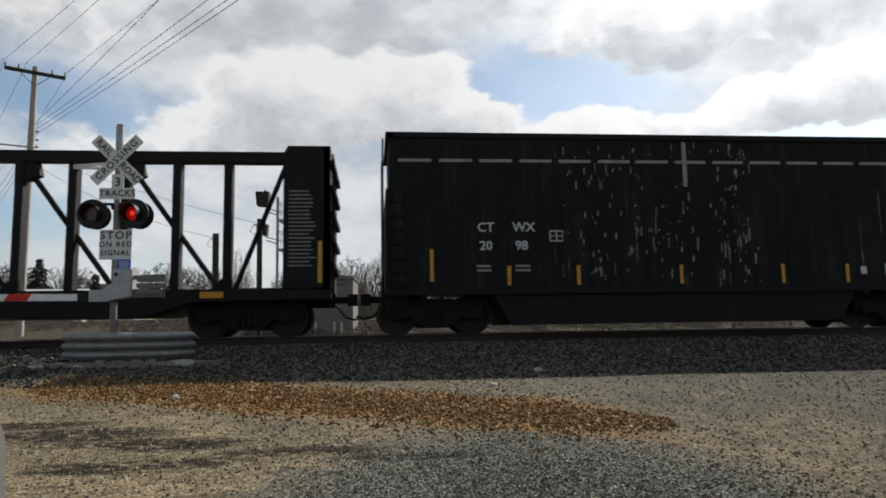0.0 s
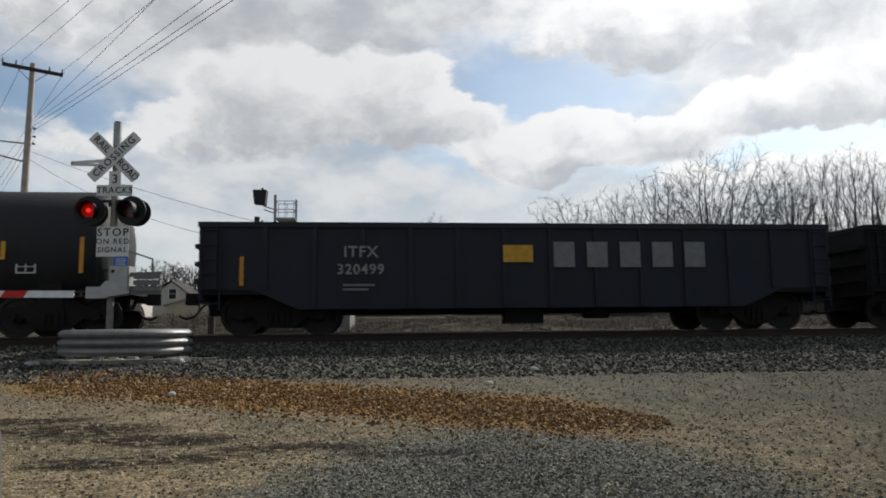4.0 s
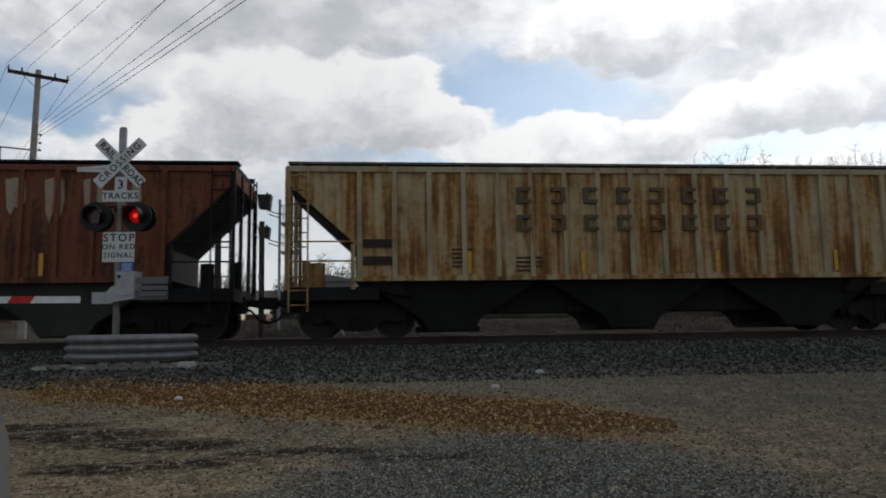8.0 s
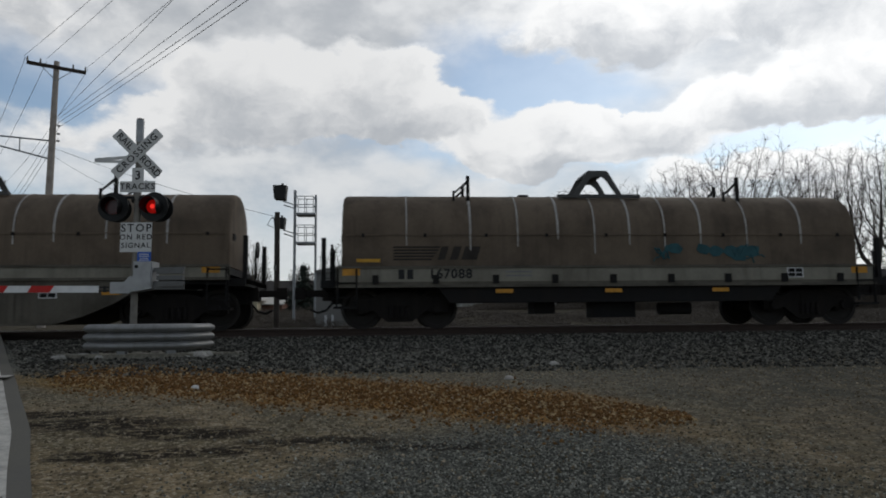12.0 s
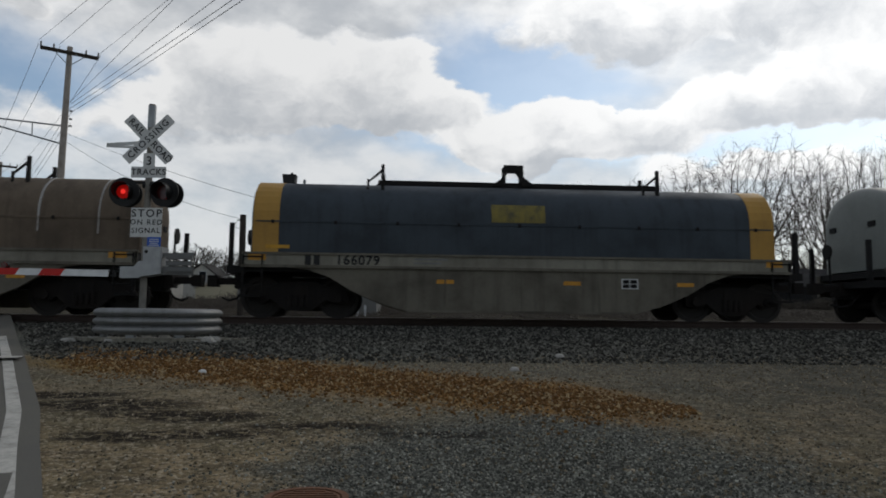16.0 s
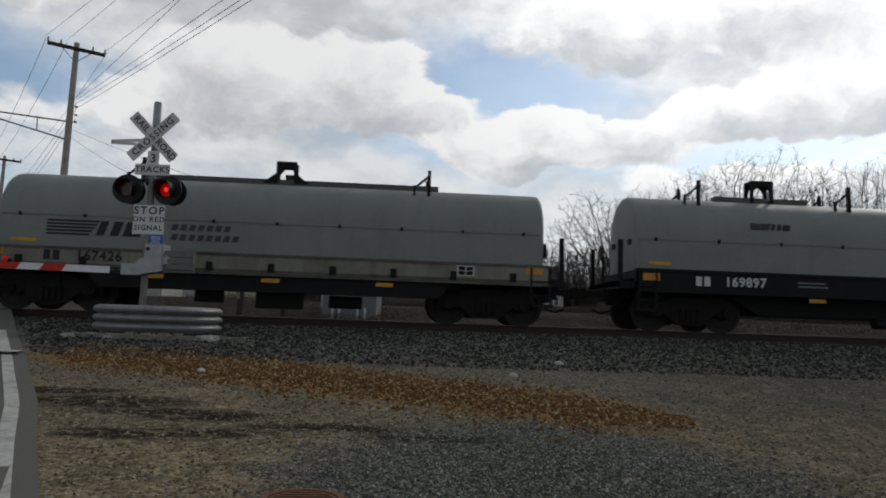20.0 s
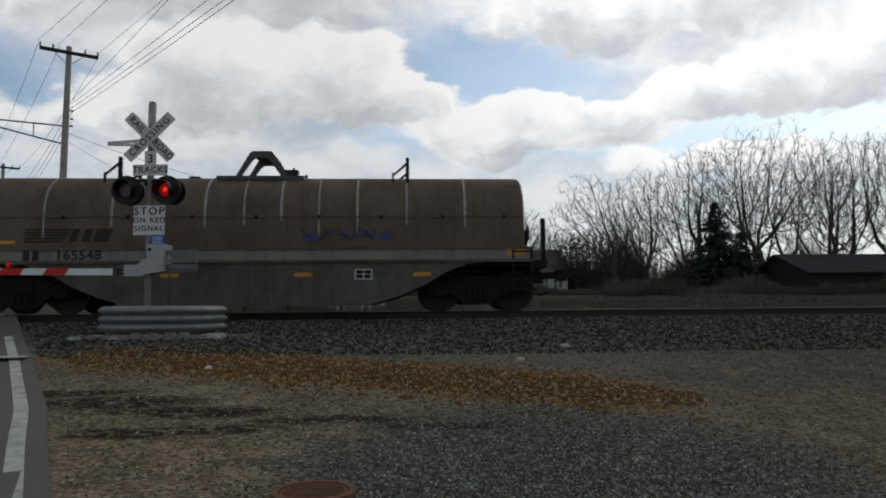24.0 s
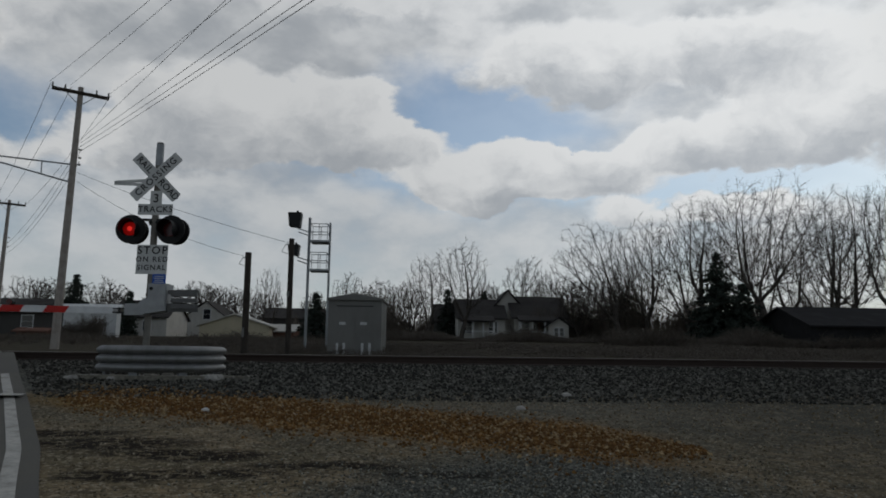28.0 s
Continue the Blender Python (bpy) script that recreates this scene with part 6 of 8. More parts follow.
def hood(car, x0, x1, z0, z1, mat, ribs=0, rib_mat=None, bracket="ring", beam=True, posts=2, seam=True, flat=0.42, end_bands=None, w=1.05, soft=0.14):
    s, prof = hood_shape(x0, x1, z0, z1, w, flat, soft)
    skins[car.name] = (w, z0, z1, flat)
    h = part("coil_hood", s, mat, car, "rounded removable steel hood", True)
    zs = z0 + (z1 - z0) * flat
    if seam:
        part("hood_seam", Shape().box(x0 + 0.1, x1 - 0.1, -w - 0.015, -w + 0.005, zs - 0.02, zs + 0.015), mat, h)
        n = max(3, int((x1 - x0) / 1.35))
        for i in range(n):
            x = x0 + 0.5 + (x1 - x0 - 1) * i / (n - 1)
            part("seam_bolt", Shape().box(x - 0.03, x + 0.03, -w - 0.04, -w, zs - 0.05, zs + 0.03), soot_black, h)
    part("hood_skirt", Shape().box(x0 + 0.02, x1 - 0.02, -w - 0.03, -w + 0.01, z0 - 0.03, z0 + 0.05), soot_black, h)
    for x in (x0 + 0.02, x1 - 0.02):
        part("end_latch", Shape().box(x - 0.05, x + 0.05, -w * 0.7, -w * 0.5, zs - 0.12, zs + 0.02).box(x - 0.05, x + 0.05, w * 0.5, w * 0.7, zs - 0.12, zs + 0.02), soot_black, h)
    vent = x0 + (x1 - x0) * 0.36
    part("hood_vent", Shape().box(vent - 0.13, vent + 0.13, 0.1, 0.3, z1 - 0.05, z1 + 0.09), soot_black, h, "small dark roof vent")
    half = [p for p in prof[1:-1]]
    def arc(x, wd, grow, first=0.0, last=1.0, name="hood_rib", m=None):
        pts = half[int(len(half) * first):max(2, int(len(half) * last))]
        ring = []
        for y, z in pts:
            yb, zb = y * (1 + grow), zs + (z - zs) * (1 + grow)
            ring.append([(x - wd, y, z), (x - wd, yb, zb), (x + wd, yb, zb), (x + wd, y, z)])
        return part(name, Shape().loft(ring), m or rib_mat, h)
    if ribs:
        for i in range(ribs):
            x = x0 + (x1 - x0) * ((0.12, 0.24, 0.33, 0.407, 0.478, 0.546, 0.615, 0.686, 0.778, 0.887)[i] if ribs == 10 else (i + 0.7) / (ribs + 0.4))
            arc(x, 0.018 + 0.008 * (i % 2), 0.012)
            part("rib_drop", Shape().box(x - 0.016, x + 0.016, -w - 0.015, -w, zs - random.uniform(0.05, 0.5), zs), rib_mat, h)
    if end_bands:
        for x in (x0 + 0.34, x1 - 0.34):
            arc(x, 0.30, 0.006, name="end_band", m=end_bands)
            part("band_skirt", Shape().box(x - 0.30, x + 0.30, -w - 0.01, -w, z0, zs), end_bands, h)
    xm = (x0 + x1) / 2
    if beam:
        part("ridge_beam", Shape().box(x0 + (x1 - x0) * (0.23 if beam == 1 else 0.33), x1 - (x1 - x0) * (0.20 if beam == 1 else 0.33), -0.14, 0.14, z1 - 0.02, z1 + 0.13), soot_black if mat not in pale_hoods else ridge_grey, h, "ridge beam")
    if bracket == "ring":
        for y in (-0.16, 0.16):
            part("lifting_bracket", Shape().slab([(xm - 0.3, z1 - 0.05), (xm - 0.3, z1 + 0.58), (xm + 0.3, z1 + 0.58), (xm + 0.3, z1 - 0.05), (xm + 0.22, z1 - 0.05), (xm + 0.22, z1 + 0.3), (xm + 0.12, z1 + 0.45), (xm - 0.12, z1 + 0.45), (xm - 0.22, z1 + 0.3), (xm - 0.22, z1 - 0.05)], "y", y - 0.03, y + 0.03), lamp_black if mat not in pale_hoods else soot_black, h, "dark lifting bracket")
        part("bracket_tie", Shape().box(xm - 0.28, xm + 0.28, -0.16, 0.16, z1 + 0.53, z1 + 0.575), soot_black, h)
    elif bracket == "tent":
        for y in (-0.16, 0.16):
            part("lifting_bracket", Shape().slab([(xm - 0.55, z1 + 0.05), (xm - 0.25, z1 + 0.28), (xm - 0.25, z1 + 0.58), (xm + 0.25, z1 + 0.58), (xm + 0.25, z1 + 0.28), (xm + 0.55, z1 + 0.05), (xm + 0.2, z1 + 0.05), (xm + 0.18, z1 + 0.34), (xm + 0.1, z1 + 0.44), (xm - 0.1, z1 + 0.44), (xm - 0.2, z1 + 0.3), (xm - 0.2, z1 + 0.05)], "y", y - 0.03, y + 0.03), soot_black, h, "dark lifting bracket")
    elif bracket == "frame":
        for y in (-0.5, 0.5):
            part("lifting_bracket", Shape().slab([(xm - 0.62, z1 - 0.03), (xm - 0.28, z1 + 0.55), (xm - 0.22, z1 + 0.6), (xm + 0.22, z1 + 0.6), (xm + 0.28, z1 + 0.55), (xm + 0.62, z1 - 0.03), (xm + 0.48, z1 - 0.03), (xm + 0.22, z1 + 0.36), (xm + 0.12, z1 + 0.44), (xm - 0.12, z1 + 0.44), (xm - 0.22, z1 + 0.36), (xm - 0.48, z1 - 0.03)], "y", y - 0.025, y + 0.025), frame_grey, h, "splayed lifting frame")
        part("bracket_tie", Shape().box(xm - 0.24, xm + 0.24, -0.5, 0.5, z1 + 0.54, z1 + 0.6), frame_grey, h)
        part("foot_rail", Shape().box(xm - 1.05, xm + 1.05, -0.6, -0.5, z1 - 0.10, z1 - 0.02).box(xm - 1.05, xm + 1.05, 0.5, 0.6, z1 - 0.10, z1 - 0.02), frame_grey, h)
    for q in ((0.24, 0.78) if posts == 2 else ()):
        x = x0 + (x1 - x0) * q
        for y, s in ((-0.60 * w, -1), (0.60 * w, 1)):
            post = part("guide_post", Shape().box(x - 0.04, x + 0.04, y - 0.04, y + 0.04, z1 - 0.5, z1 + 0.42), soot_black, h, "stacking guide post")
            part("post_brace", Shape().slab([(x - 0.38, z1 - 0.02), (x - 0.32, z1 - 0.02), (x - 0.03, z1 + 0.22), (x - 0.03, z1 + 0.30)], "y", y + 0.02 * s - 0.02, y + 0.02 * s + 0.02).box(x - 0.38, x - 0.33, y - 0.03, y + 0.03, z1 - 0.35, z1 + 0.05), soot_black, h)
    return h

def logo_bars(car, x, z, scale, mat):
    """A railroad emblem as plain shapes: five slanting stripes and two solid blocks."""
    for i in range(5):
        zz = z + (2 - i) * 0.085 * scale
        decal("emblem_stripe", car, x, x + (1.30 - i * 0.06) * scale, 0.03 * scale, zz - 0.024 * scale, zz + 0.024 * scale, mat, slices=1)
    for x0, w in ((1.24, 0.20), (1.58, 0.22), (1.90, 0.44)):
        decal("emblem_block", car, x + x0 * scale, x + (x0 + w) * scale, 0.12 * scale, z - 0.18 * scale, z + 0.19 * scale, mat, "solid emblem block")

def coil_ends(car, length, z, mat, tall=True):
    for x, s in ((0, 1), (length, -1)):
        part("end_step", Shape().box(x - 0.05 if s > 0 else x - 0.45, x + 0.45 if s > 0 else x + 0.05, -W, -W + 0.3, 0.45, 0.5).box(x + s * 0.02 - 0.02, x + s * 0.02 + 0.02, -W, -W + 0.04, 0.5, z), soot_black, car)
        ladder("handrail", car, x + (0.05 if s > 0 else -0.47), 0.55, z, -W - 0.03, soot_black)
        for y in (-1.2, 1.2):
            part("end_post", Shape().box(x - s * 0.3 - 0.05, x - s * 0.3 + 0.05, y - 0.05, y + 0.05, z - 0.4, z + 0.75), soot_black, car)
        part("brake_stand", Shape().rod((x - s * 0.2, 0.55, z - 0.3), (x - s * 0.2, 0.55, z + 0.6), 0.03).rod((x - s * 0.27, 0.55, z + 0.6), (x - s * 0.23, 0.55, z + 0.6), 0.2, n=14), soot_black, car)
        part("end_beam", Shape().box(x - 0.35 if s > 0 else x - 0.1, x + 0.1 if s > 0 else x + 0.35, -W + 0.1, W - 0.1, z - 0.42, z - 0.25), soot_black, car)

def coil_car(left, length, style, hood_mat, sill_mat, number, label, number_mat=None, lift=0.1, **hood_args):
    car = car_at(left, label, "railcar")
    number_mat = number_mat or letter_black
    if style == "tall":
        z0, z1 = 1.33, 3.53
        part("side_sill", Shape().box(0, length, -W, -W + 0.15, 0.70, 1.28).box(0, length, W - 0.15, W, 0.70, 1.28), sill_mat, car, "flat steel side sill")
        part("sill_lip", Shape().box(0, length, -W - 0.03, -W + 0.2, 1.26, 1.34).box(0, length, -W - 0.03, -W + 0.1, 0.66, 0.72), sill_mat, car)
        part("underframe", Shape().slab([(2.4, 0.7), (3.4, 0.42), (length - 3.4, 0.42), (length - 2.4, 0.7)], "y", -0.9, 0.9), soot_black, car)
        inset = 1.4
        zn = 0.98
    elif style == "fish":
        z0, z1 = 1.46, 3.31
        arch = [(0.9, 1.14), (1.5, 1.08), (2.0, 0.90), (2.5, 0.60), (3.1, 0.34), (3.75, 0.16)]
        out = [(0, 1.16)] + arch + [(length - a, b) for a, b in arch[::-1]] + [(length, 1.16), (length, 1.44), (0, 1.44)]
        part("side_girder", Shape().slab(out, "y", -W, -W + 0.10).slab(out, "y", W - 0.10, W), sill_mat, car, "deep fish-belly side girder")
        part("girder_flange", Shape().box(0, length, -W - 0.05, -W + 0.1, 1.12, 1.18).box(3.75, length - 3.75, -W - 0.05, -W + 0.1, 0.14, 0.19).box(0, length, -W - 0.04, -W + 0.2, 1.42, 1.47), sill_mat, car)
        for q in (0.36, 0.5, 0.64):
            part("girder_rib", Shape().box(length * q - 0.02, length * q + 0.02, -W - 0.015, -W, 0.2, 1.12), sill_mat, car)
        part("sill_band", Shape().box(0.02, length - 0.02, -W - 0.004, -W + 0.05, 1.185, 1.418), sill_band, car, "paler grimy upper band")
        inset = 1.25
        zn = 1.30
    elif style == "straight":
        z0, z1 = 1.40, 3.28
        part("side_sill", Shape().box(0, length, -W, -W + 0.15, 0.95, 1.38).box(0, length, W - 0.15, W, 0.95, 1.38), sill_mat, car, "riveted steel side sill")
        part("lower_sill", Shape().slab([(2.3, 0.95), (2.6, 0.56), (length - 2.6, 0.56), (length - 2.3, 0.95)], "y", -W + 0.05, -W + 0.15), soot_black, car)
        part("sill_lip", Shape().box(0, length, -W - 0.04, -W + 0.1, 0.92, 0.98).box(0, length, -W - 0.03, -W + 0.2, 1.36, 1.41), sill_mat, car)
        n = 9
        for i in range(n):
            x = 0.9 + (length - 1.8) * i / (n - 1)
            part("stake_pocket", Shape().box(x - 0.07, x + 0.07, -W - 0.06, -W, 1.0, 1.2), soot_black, car)
        part("air_reservoir", Shape().box(length * 0.47, length * 0.55, -1.1, -0.5, 0.2, 0.6), soot_black, car)
        part("brake_cylinder", Shape().rod((length * 0.6, -0.9, 0.4), (length * 0.66, -0.9, 0.4), 0.15, n=12), soot_black, car)
        part("valve_bracket", Shape().box(length * 0.36, length * 0.40, -1.0, -0.3, 0.3, 0.6), soot_black, car)
        part("sill_band", Shape().box(0.02, length - 0.02, -W - 0.004, -W + 0.05, 1.05, 1.358), sill_band, car, "paler grimy upper band")
        inset = 1.45
        zn = 1.22
    else:
        z0, z1 = 1.24 + lift, 3.17 + lift
        part("side_sill", Shape().box(0, length, -W, -W + 0.15, 0.72 + lift, 1.22 + lift).box(0, length, W - 0.15, W, 0.72 + lift, 1.22 + lift), sill_mat, car, "black steel side sill")
        part("sill_lip", Shape().box(0, length, -W - 0.04, -W + 0.1, 0.70 + lift, 0.76 + lift).box(0, length, -W - 0.03, -W + 0.2, 1.19 + lift, 1.24 + lift), sill_mat, car)
        part("underframe", Shape().slab([(2.4, 0.72 + lift), (3.2, 0.45), (length - 3.2, 0.45), (length - 2.4, 0.72 + lift)], "y", -1.0, 1.0), soot_black, car)
        part("brake_cylinder", Shape().rod((6.1, -1.0, 0.35), (6.8, -1.0, 0.35), 0.14, n=12), soot_black, car)
        part("air_reservoir", Shape().box(7.6, 8.1, -1.1, -0.6, 0.2, 0.5), soot_black, car)
        inset = 1.45
        zn = 0.99 + lift
    part("deck", Shape().box(-0.35, length + 0.35, -W + 0.15, W - 0.15, z0 - 0.42, z0 - 0.30), soot_black, car)
    part("trough_ledge", Shape().box(0.04, length - 0.04, -W + 0.16, W - 0.16, z0 - 0.20, z0 - 0.04), soot_black, car)
    part("centre_sill", Shape().box(-0.2, length + 0.2, -0.3, 0.3, 0.6, 0.95), soot_black, car)
    if style == "double":
        mid = length * 0.507
        hood(car, 0.12, mid - 0.02, z0, z1, hood_mat, bracket=hood_args.get("bracket", "ring"), beam=2, flat=0.40)
        hood(car, mid + 0.02, length - 0.12, z0, z1, hood_mat, bracket=hood_args.get("bracket", "ring"), beam=2, flat=0.40)
    else:
        hood(car, 0.10, length - 0.10, z0, z1, hood_mat, **(dict(w=1.32, soft=0.42) if style == "tall" else {}), **hood_args)
    if number:
        part("owner_mark", Shape().box(1.42, 1.56, -W - 0.016, -W - 0.004, zn - 0.11, zn + 0.11).box(1.62, 1.76, -W - 0.016, -W - 0.004, zn - 0.11, zn + 0.11), number_mat, car, "small block letters of the owner")
        words(number, 0.22, number_mat, car, at=pose(2.62, -W - 0.012, zn), spread=1.12, name="digit", bold=0.04)
        bars(car, 3.9, 4.7, zn + 0.05, 2, letter_grey, h=0.035, gap=0.09)
    plaque(car, length - 2.0 if style != "fish" else length - 3.9, zn if style != "fish" else 0.85, w=0.40, h=0.24)
    for x in (0.35, length - 0.4):
        part("reflector", Shape().box(x - 0.2, x + 0.2, -W - 0.012, -W - 0.002, zn - 0.02, zn + 0.16), orange_tape, car, "orange reflective strip")
    lowz = 0.80 if style == "fish" else 0.78
    for q in ((0.36, 0.59, 0.80) if style == "fish" else (0.30, 0.5, 0.70)):
        part("reflector", Shape().box(length * q - 0.2, length * q + 0.2, -W - 0.012, -W - 0.002, zn - 0.05 if style == "tall" else lowz, zn + 0.05 if style == "tall" else lowz + 0.09), orange_tape, car, "orange reflective strip")
    part("hood_placard", Shape().box(0.45, 1.0, -skins[car.name][0] - 0.012, -skins[car.name][0] - 0.002, z0 + 0.14, z0 + 0.22), yellow_tape, car, "small yellow placard")
    coil_ends(car, length, z0 - 0.05, sill_mat)
    add_trucks(car, length, inset)
    add_ends(car, length, reach=1.1)
    return car, z0, z1

# paints of the train
rib_grey = paint("rib_grey", (0.36, 0.34, 0.29), (0.12, 0.10, 0.085), (0.07, 0.04, 0.03), dirty=0.7, rusty=0.1, rough=0.75)
rib_tan = paint("rib_tan", (0.42, 0.35, 0.22), (0.17, 0.10, 0.05), (0.26, 0.11, 0.028), dirty=0.7, rusty=0.5, rough=0.8)
def streaked(name, base, stain, dark, pale, amount, drips):
    """Paint with long runs down the side: stains, darker runs within them, and thin pale drips."""
    k = Nodes(name)
    p = k.coord("Object")
    run = k.noise(k.scaled(p, (3.4, 3.4, 0.20)), 1.6, 5, 0.62)
    wide = k.noise(k.scaled(p, (1.0, 1.0, 0.45)), 1.1, 4, 0.6)
    ragged = k.noise(p, 7.0, 6, 0.7)
    m = k.math("ADD", k.math("ADD", k.math("MULTIPLY", run, 0.62), k.math("MULTIPLY", wide, 0.38)), k.math("MULTIPLY", k.math("SUBTRACT", ragged, 0.5), 0.22))
    edge = 0.72 - 0.36 * amount
    c = k.mix(k.span(m, edge - 0.06, edge + 0.10, 0, 0.9), base, stain)
    c = k.mix(k.span(m, edge + 0.03, edge + 0.16, 0, 0.85), c, dark)
    c = k.mix(k.span(k.noise(p, 1.3, 7, 0.65), 0.48, 0.72, 0, 0.6), c, dark)
    thin = k.noise(k.scaled(p, (9.0, 9.0, 0.28)), 1.6, 3, 0.6)
    c = k.mix(k.math("MULTIPLY", k.span(thin, 0.74 - drips, 0.82 - drips), k.span(wide, 0.42, 0.60, 0, 0.75)), c, pale)
    k.bump(k.math("ADD", ragged, k.math("MULTIPLY", run, 1.5)), 0.12, 0.02)
    return k.end(c, k.span(ragged, 0.2, 0.8, 0.65, 0.9))


black_drip = streaked("black_drip", (0.009, 0.009, 0.009), (0.024, 0.023, 0.022), (0.006, 0.006, 0.006), (0.30, 0.30, 0.29), 0.45, 0.07)
grey_ribbed = paint("grey_ribbed", (0.235, 0.21, 0.17), (0.075, 0.063, 0.05), (0.06, 0.035, 0.025), dirty=0.75, rusty=0.12, rough=0.75)
grey_hopper = paint("grey_hopper", (0.27, 0.28, 0.265), (0.17, 0.17, 0.16), dirty=0.35, rusty=0.0, rough=0.6)
grey_light = paint("grey_light", (0.32, 0.32, 0.30), (0.13, 0.12, 0.105), dirty=0.65, rusty=0.06, rough=0.65)
grey_dark = paint("grey_dark", (0.060, 0.057, 0.053), (0.025, 0.023, 0.021), dirty=0.5, rusty=0.05, rough=0.7)
graffiti_green = paint("graffiti_green", (0.012, 0.105, 0.070), (0.006, 0.035, 0.028), dirty=0.9, rusty=0, rough=0.6, scale=2.0)
graffiti_dark = plain("graffiti_dark", (0.008, 0.035, 0.025), 0.6)
black_tank = paint("black_tank", (0.020, 0.021, 0.023), (0.035, 0.035, 0.035), dirty=0.6, rusty=0.0, rough=0.6)
blue_black = paint("blue_black", (0.018, 0.022, 0.034), (0.03, 0.028, 0.026), dirty=0.6, rusty=0.06, rough=0.6)
def mural_material():
    """Faded sprayed colours over brown paint, with dark outlines, thinning out at the edges."""
    k = Nodes("mural")
    p = k.coord("Object")
    x, y, z = k.xyz(p)
    bend = k.vmath("SCALE", k.vmath("SUBTRACT", k.noise(p, 1.7, 4, 0.6, colour=True), (0.5, 0.5, 0.5)))
    bend.node.inputs["Scale"].default_value = 1.1
    q = k.vmath("ADD", p, bend)
    r = k.xyz(k.voronoi(k.scaled(q, (1.5, 1.0, 1.0)), 1.25, "Color"))[0]
    c = k.mix(k.span(r, 0.22, 0.26), (0.030, 0.023, 0.018), (0.085, 0.075, 0.030))
    c = k.mix(k.span(r, 0.42, 0.46), c, (0.150, 0.072, 0.020))
    c = k.mix(k.span(r, 0.60, 0.64), c, (0.185, 0.165, 0.115))
    c = k.mix(k.span(r, 0.78, 0.82), c, (0.022, 0.022, 0.024))
    line = k.math("ABSOLUTE", k.math("SUBTRACT", k.noise(q, 1.6, 2, 0.5), 0.5))
    c = k.mix(k.span(line, 0.020, 0.008, 0, 0.9), c, (0.010, 0.010, 0.010))
    wear = k.noise(p, 3.2, 7, 0.7)
    c = k.mix(k.span(wear, 0.42, 0.68, 0, 0.85), c, (0.034, 0.026, 0.020))
    near = k.math("MULTIPLY", k.math("MULTIPLY", k.span(x, 3.0, 4.2), k.span(x, 11.6, 10.4)), k.span(z, 2.15, 1.75))
    near = k.math("MULTIPLY", near, k.span(k.noise(p, 0.9, 5, 0.6), 0.28, 0.48))
    return k.end(k.mix(near, (0.036, 0.027, 0.021), c), k.span(wear, 0.3, 0.7, 0.6, 0.9))


gon_brown = paint("gon_brown", (0.038, 0.028, 0.021), (0.02, 0.018, 0.016), (0.15, 0.09, 0.05), dirty=0.7, rusty=0.10, rough=0.75)
flaked_white = streaked("flaked_white", (0.36, 0.29, 0.21), (0.20, 0.11, 0.065), (0.08, 0.038, 0.026), (0.42, 0.35, 0.27), 0.55, 0.0)
rust_red = streaked("rust_red", (0.140, 0.037, 0.026), (0.205, 0.082, 0.031), (0.044, 0.021, 0.017), (0.30, 0.24, 0.20), 0.74, 0.05)
tan_rust = streaked("tan_rust", (0.42, 0.345, 0.205), (0.35, 0.165, 0.036), (0.12, 0.055, 0.020), (0.52, 0.46, 0.34), 0.72, 0.0)
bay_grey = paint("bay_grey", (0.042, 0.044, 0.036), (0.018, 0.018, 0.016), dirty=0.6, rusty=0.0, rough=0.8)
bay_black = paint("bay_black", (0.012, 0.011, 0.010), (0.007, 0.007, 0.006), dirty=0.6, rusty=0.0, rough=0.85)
roof_grey = paint("roof_grey", (0.16, 0.155, 0.145), (0.05, 0.045, 0.04), dirty=0.7, rusty=0.2, rough=0.8)
hood_white = paint("hood_white", (0.37, 0.36, 0.30), (0.16, 0.15, 0.12), dirty=0.45, rusty=0.02, rough=0.6)
hood_grey = paint("hood_grey", (0.222, 0.230, 0.212), (0.125, 0.13, 0.12), dirty=0.3, rusty=0.0, rough=0.55)
hood_brown = paint("hood_brown", (0.15, 0.115, 0.082), (0.055, 0.043, 0.034), dirty=0.8, rusty=0.08, rough=0.8)
hood_tan = paint("hood_tan", (0.24, 0.185, 0.12), (0.085, 0.068, 0.05), dirty=0.7, rusty=0.06, rough=0.75)
hood_blue = paint("hood_blue", (0.050, 0.062, 0.074), (0.022, 0.025, 0.028), dirty=0.8, rusty=0.0, rough=0.6)
hood_maroon = paint("hood_maroon", (0.060, 0.014, 0.014), (0.028, 0.010, 0.009), dirty=0.6, rusty=0.0, rough=0.6)
band_yellow = paint("band_yellow", (0.46, 0.26, 0.06), (0.22, 0.13, 0.05), dirty=0.5, rusty=0.0, rough=0.6)
sill_grey = paint("sill_grey", (0.125, 0.113, 0.090), (0.040, 0.035, 0.028), (0.10, 0.05, 0.025), dirty=0.85, rusty=0.16, rough=0.75)
sill_cream = paint("sill_cream", (0.155, 0.140, 0.110), (0.052, 0.045, 0.036), (0.10, 0.05, 0.025), dirty=0.9, rusty=0.14, rough=0.75)
sill_band = paint("sill_band", (0.25, 0.235, 0.19), (0.10, 0.088, 0.07), (0.11, 0.06, 0.03), dirty=0.8, rusty=0.12, rough=0.75)
rib_white = plain("rib_white", (0.42, 0.40, 0.37), 0.7, spread=0.6)
ridge_grey = plain("ridge_grey", (0.10, 0.10, 0.095), 0.7)
frame_grey = plain("frame_grey", (0.085, 0.085, 0.082), 0.7)
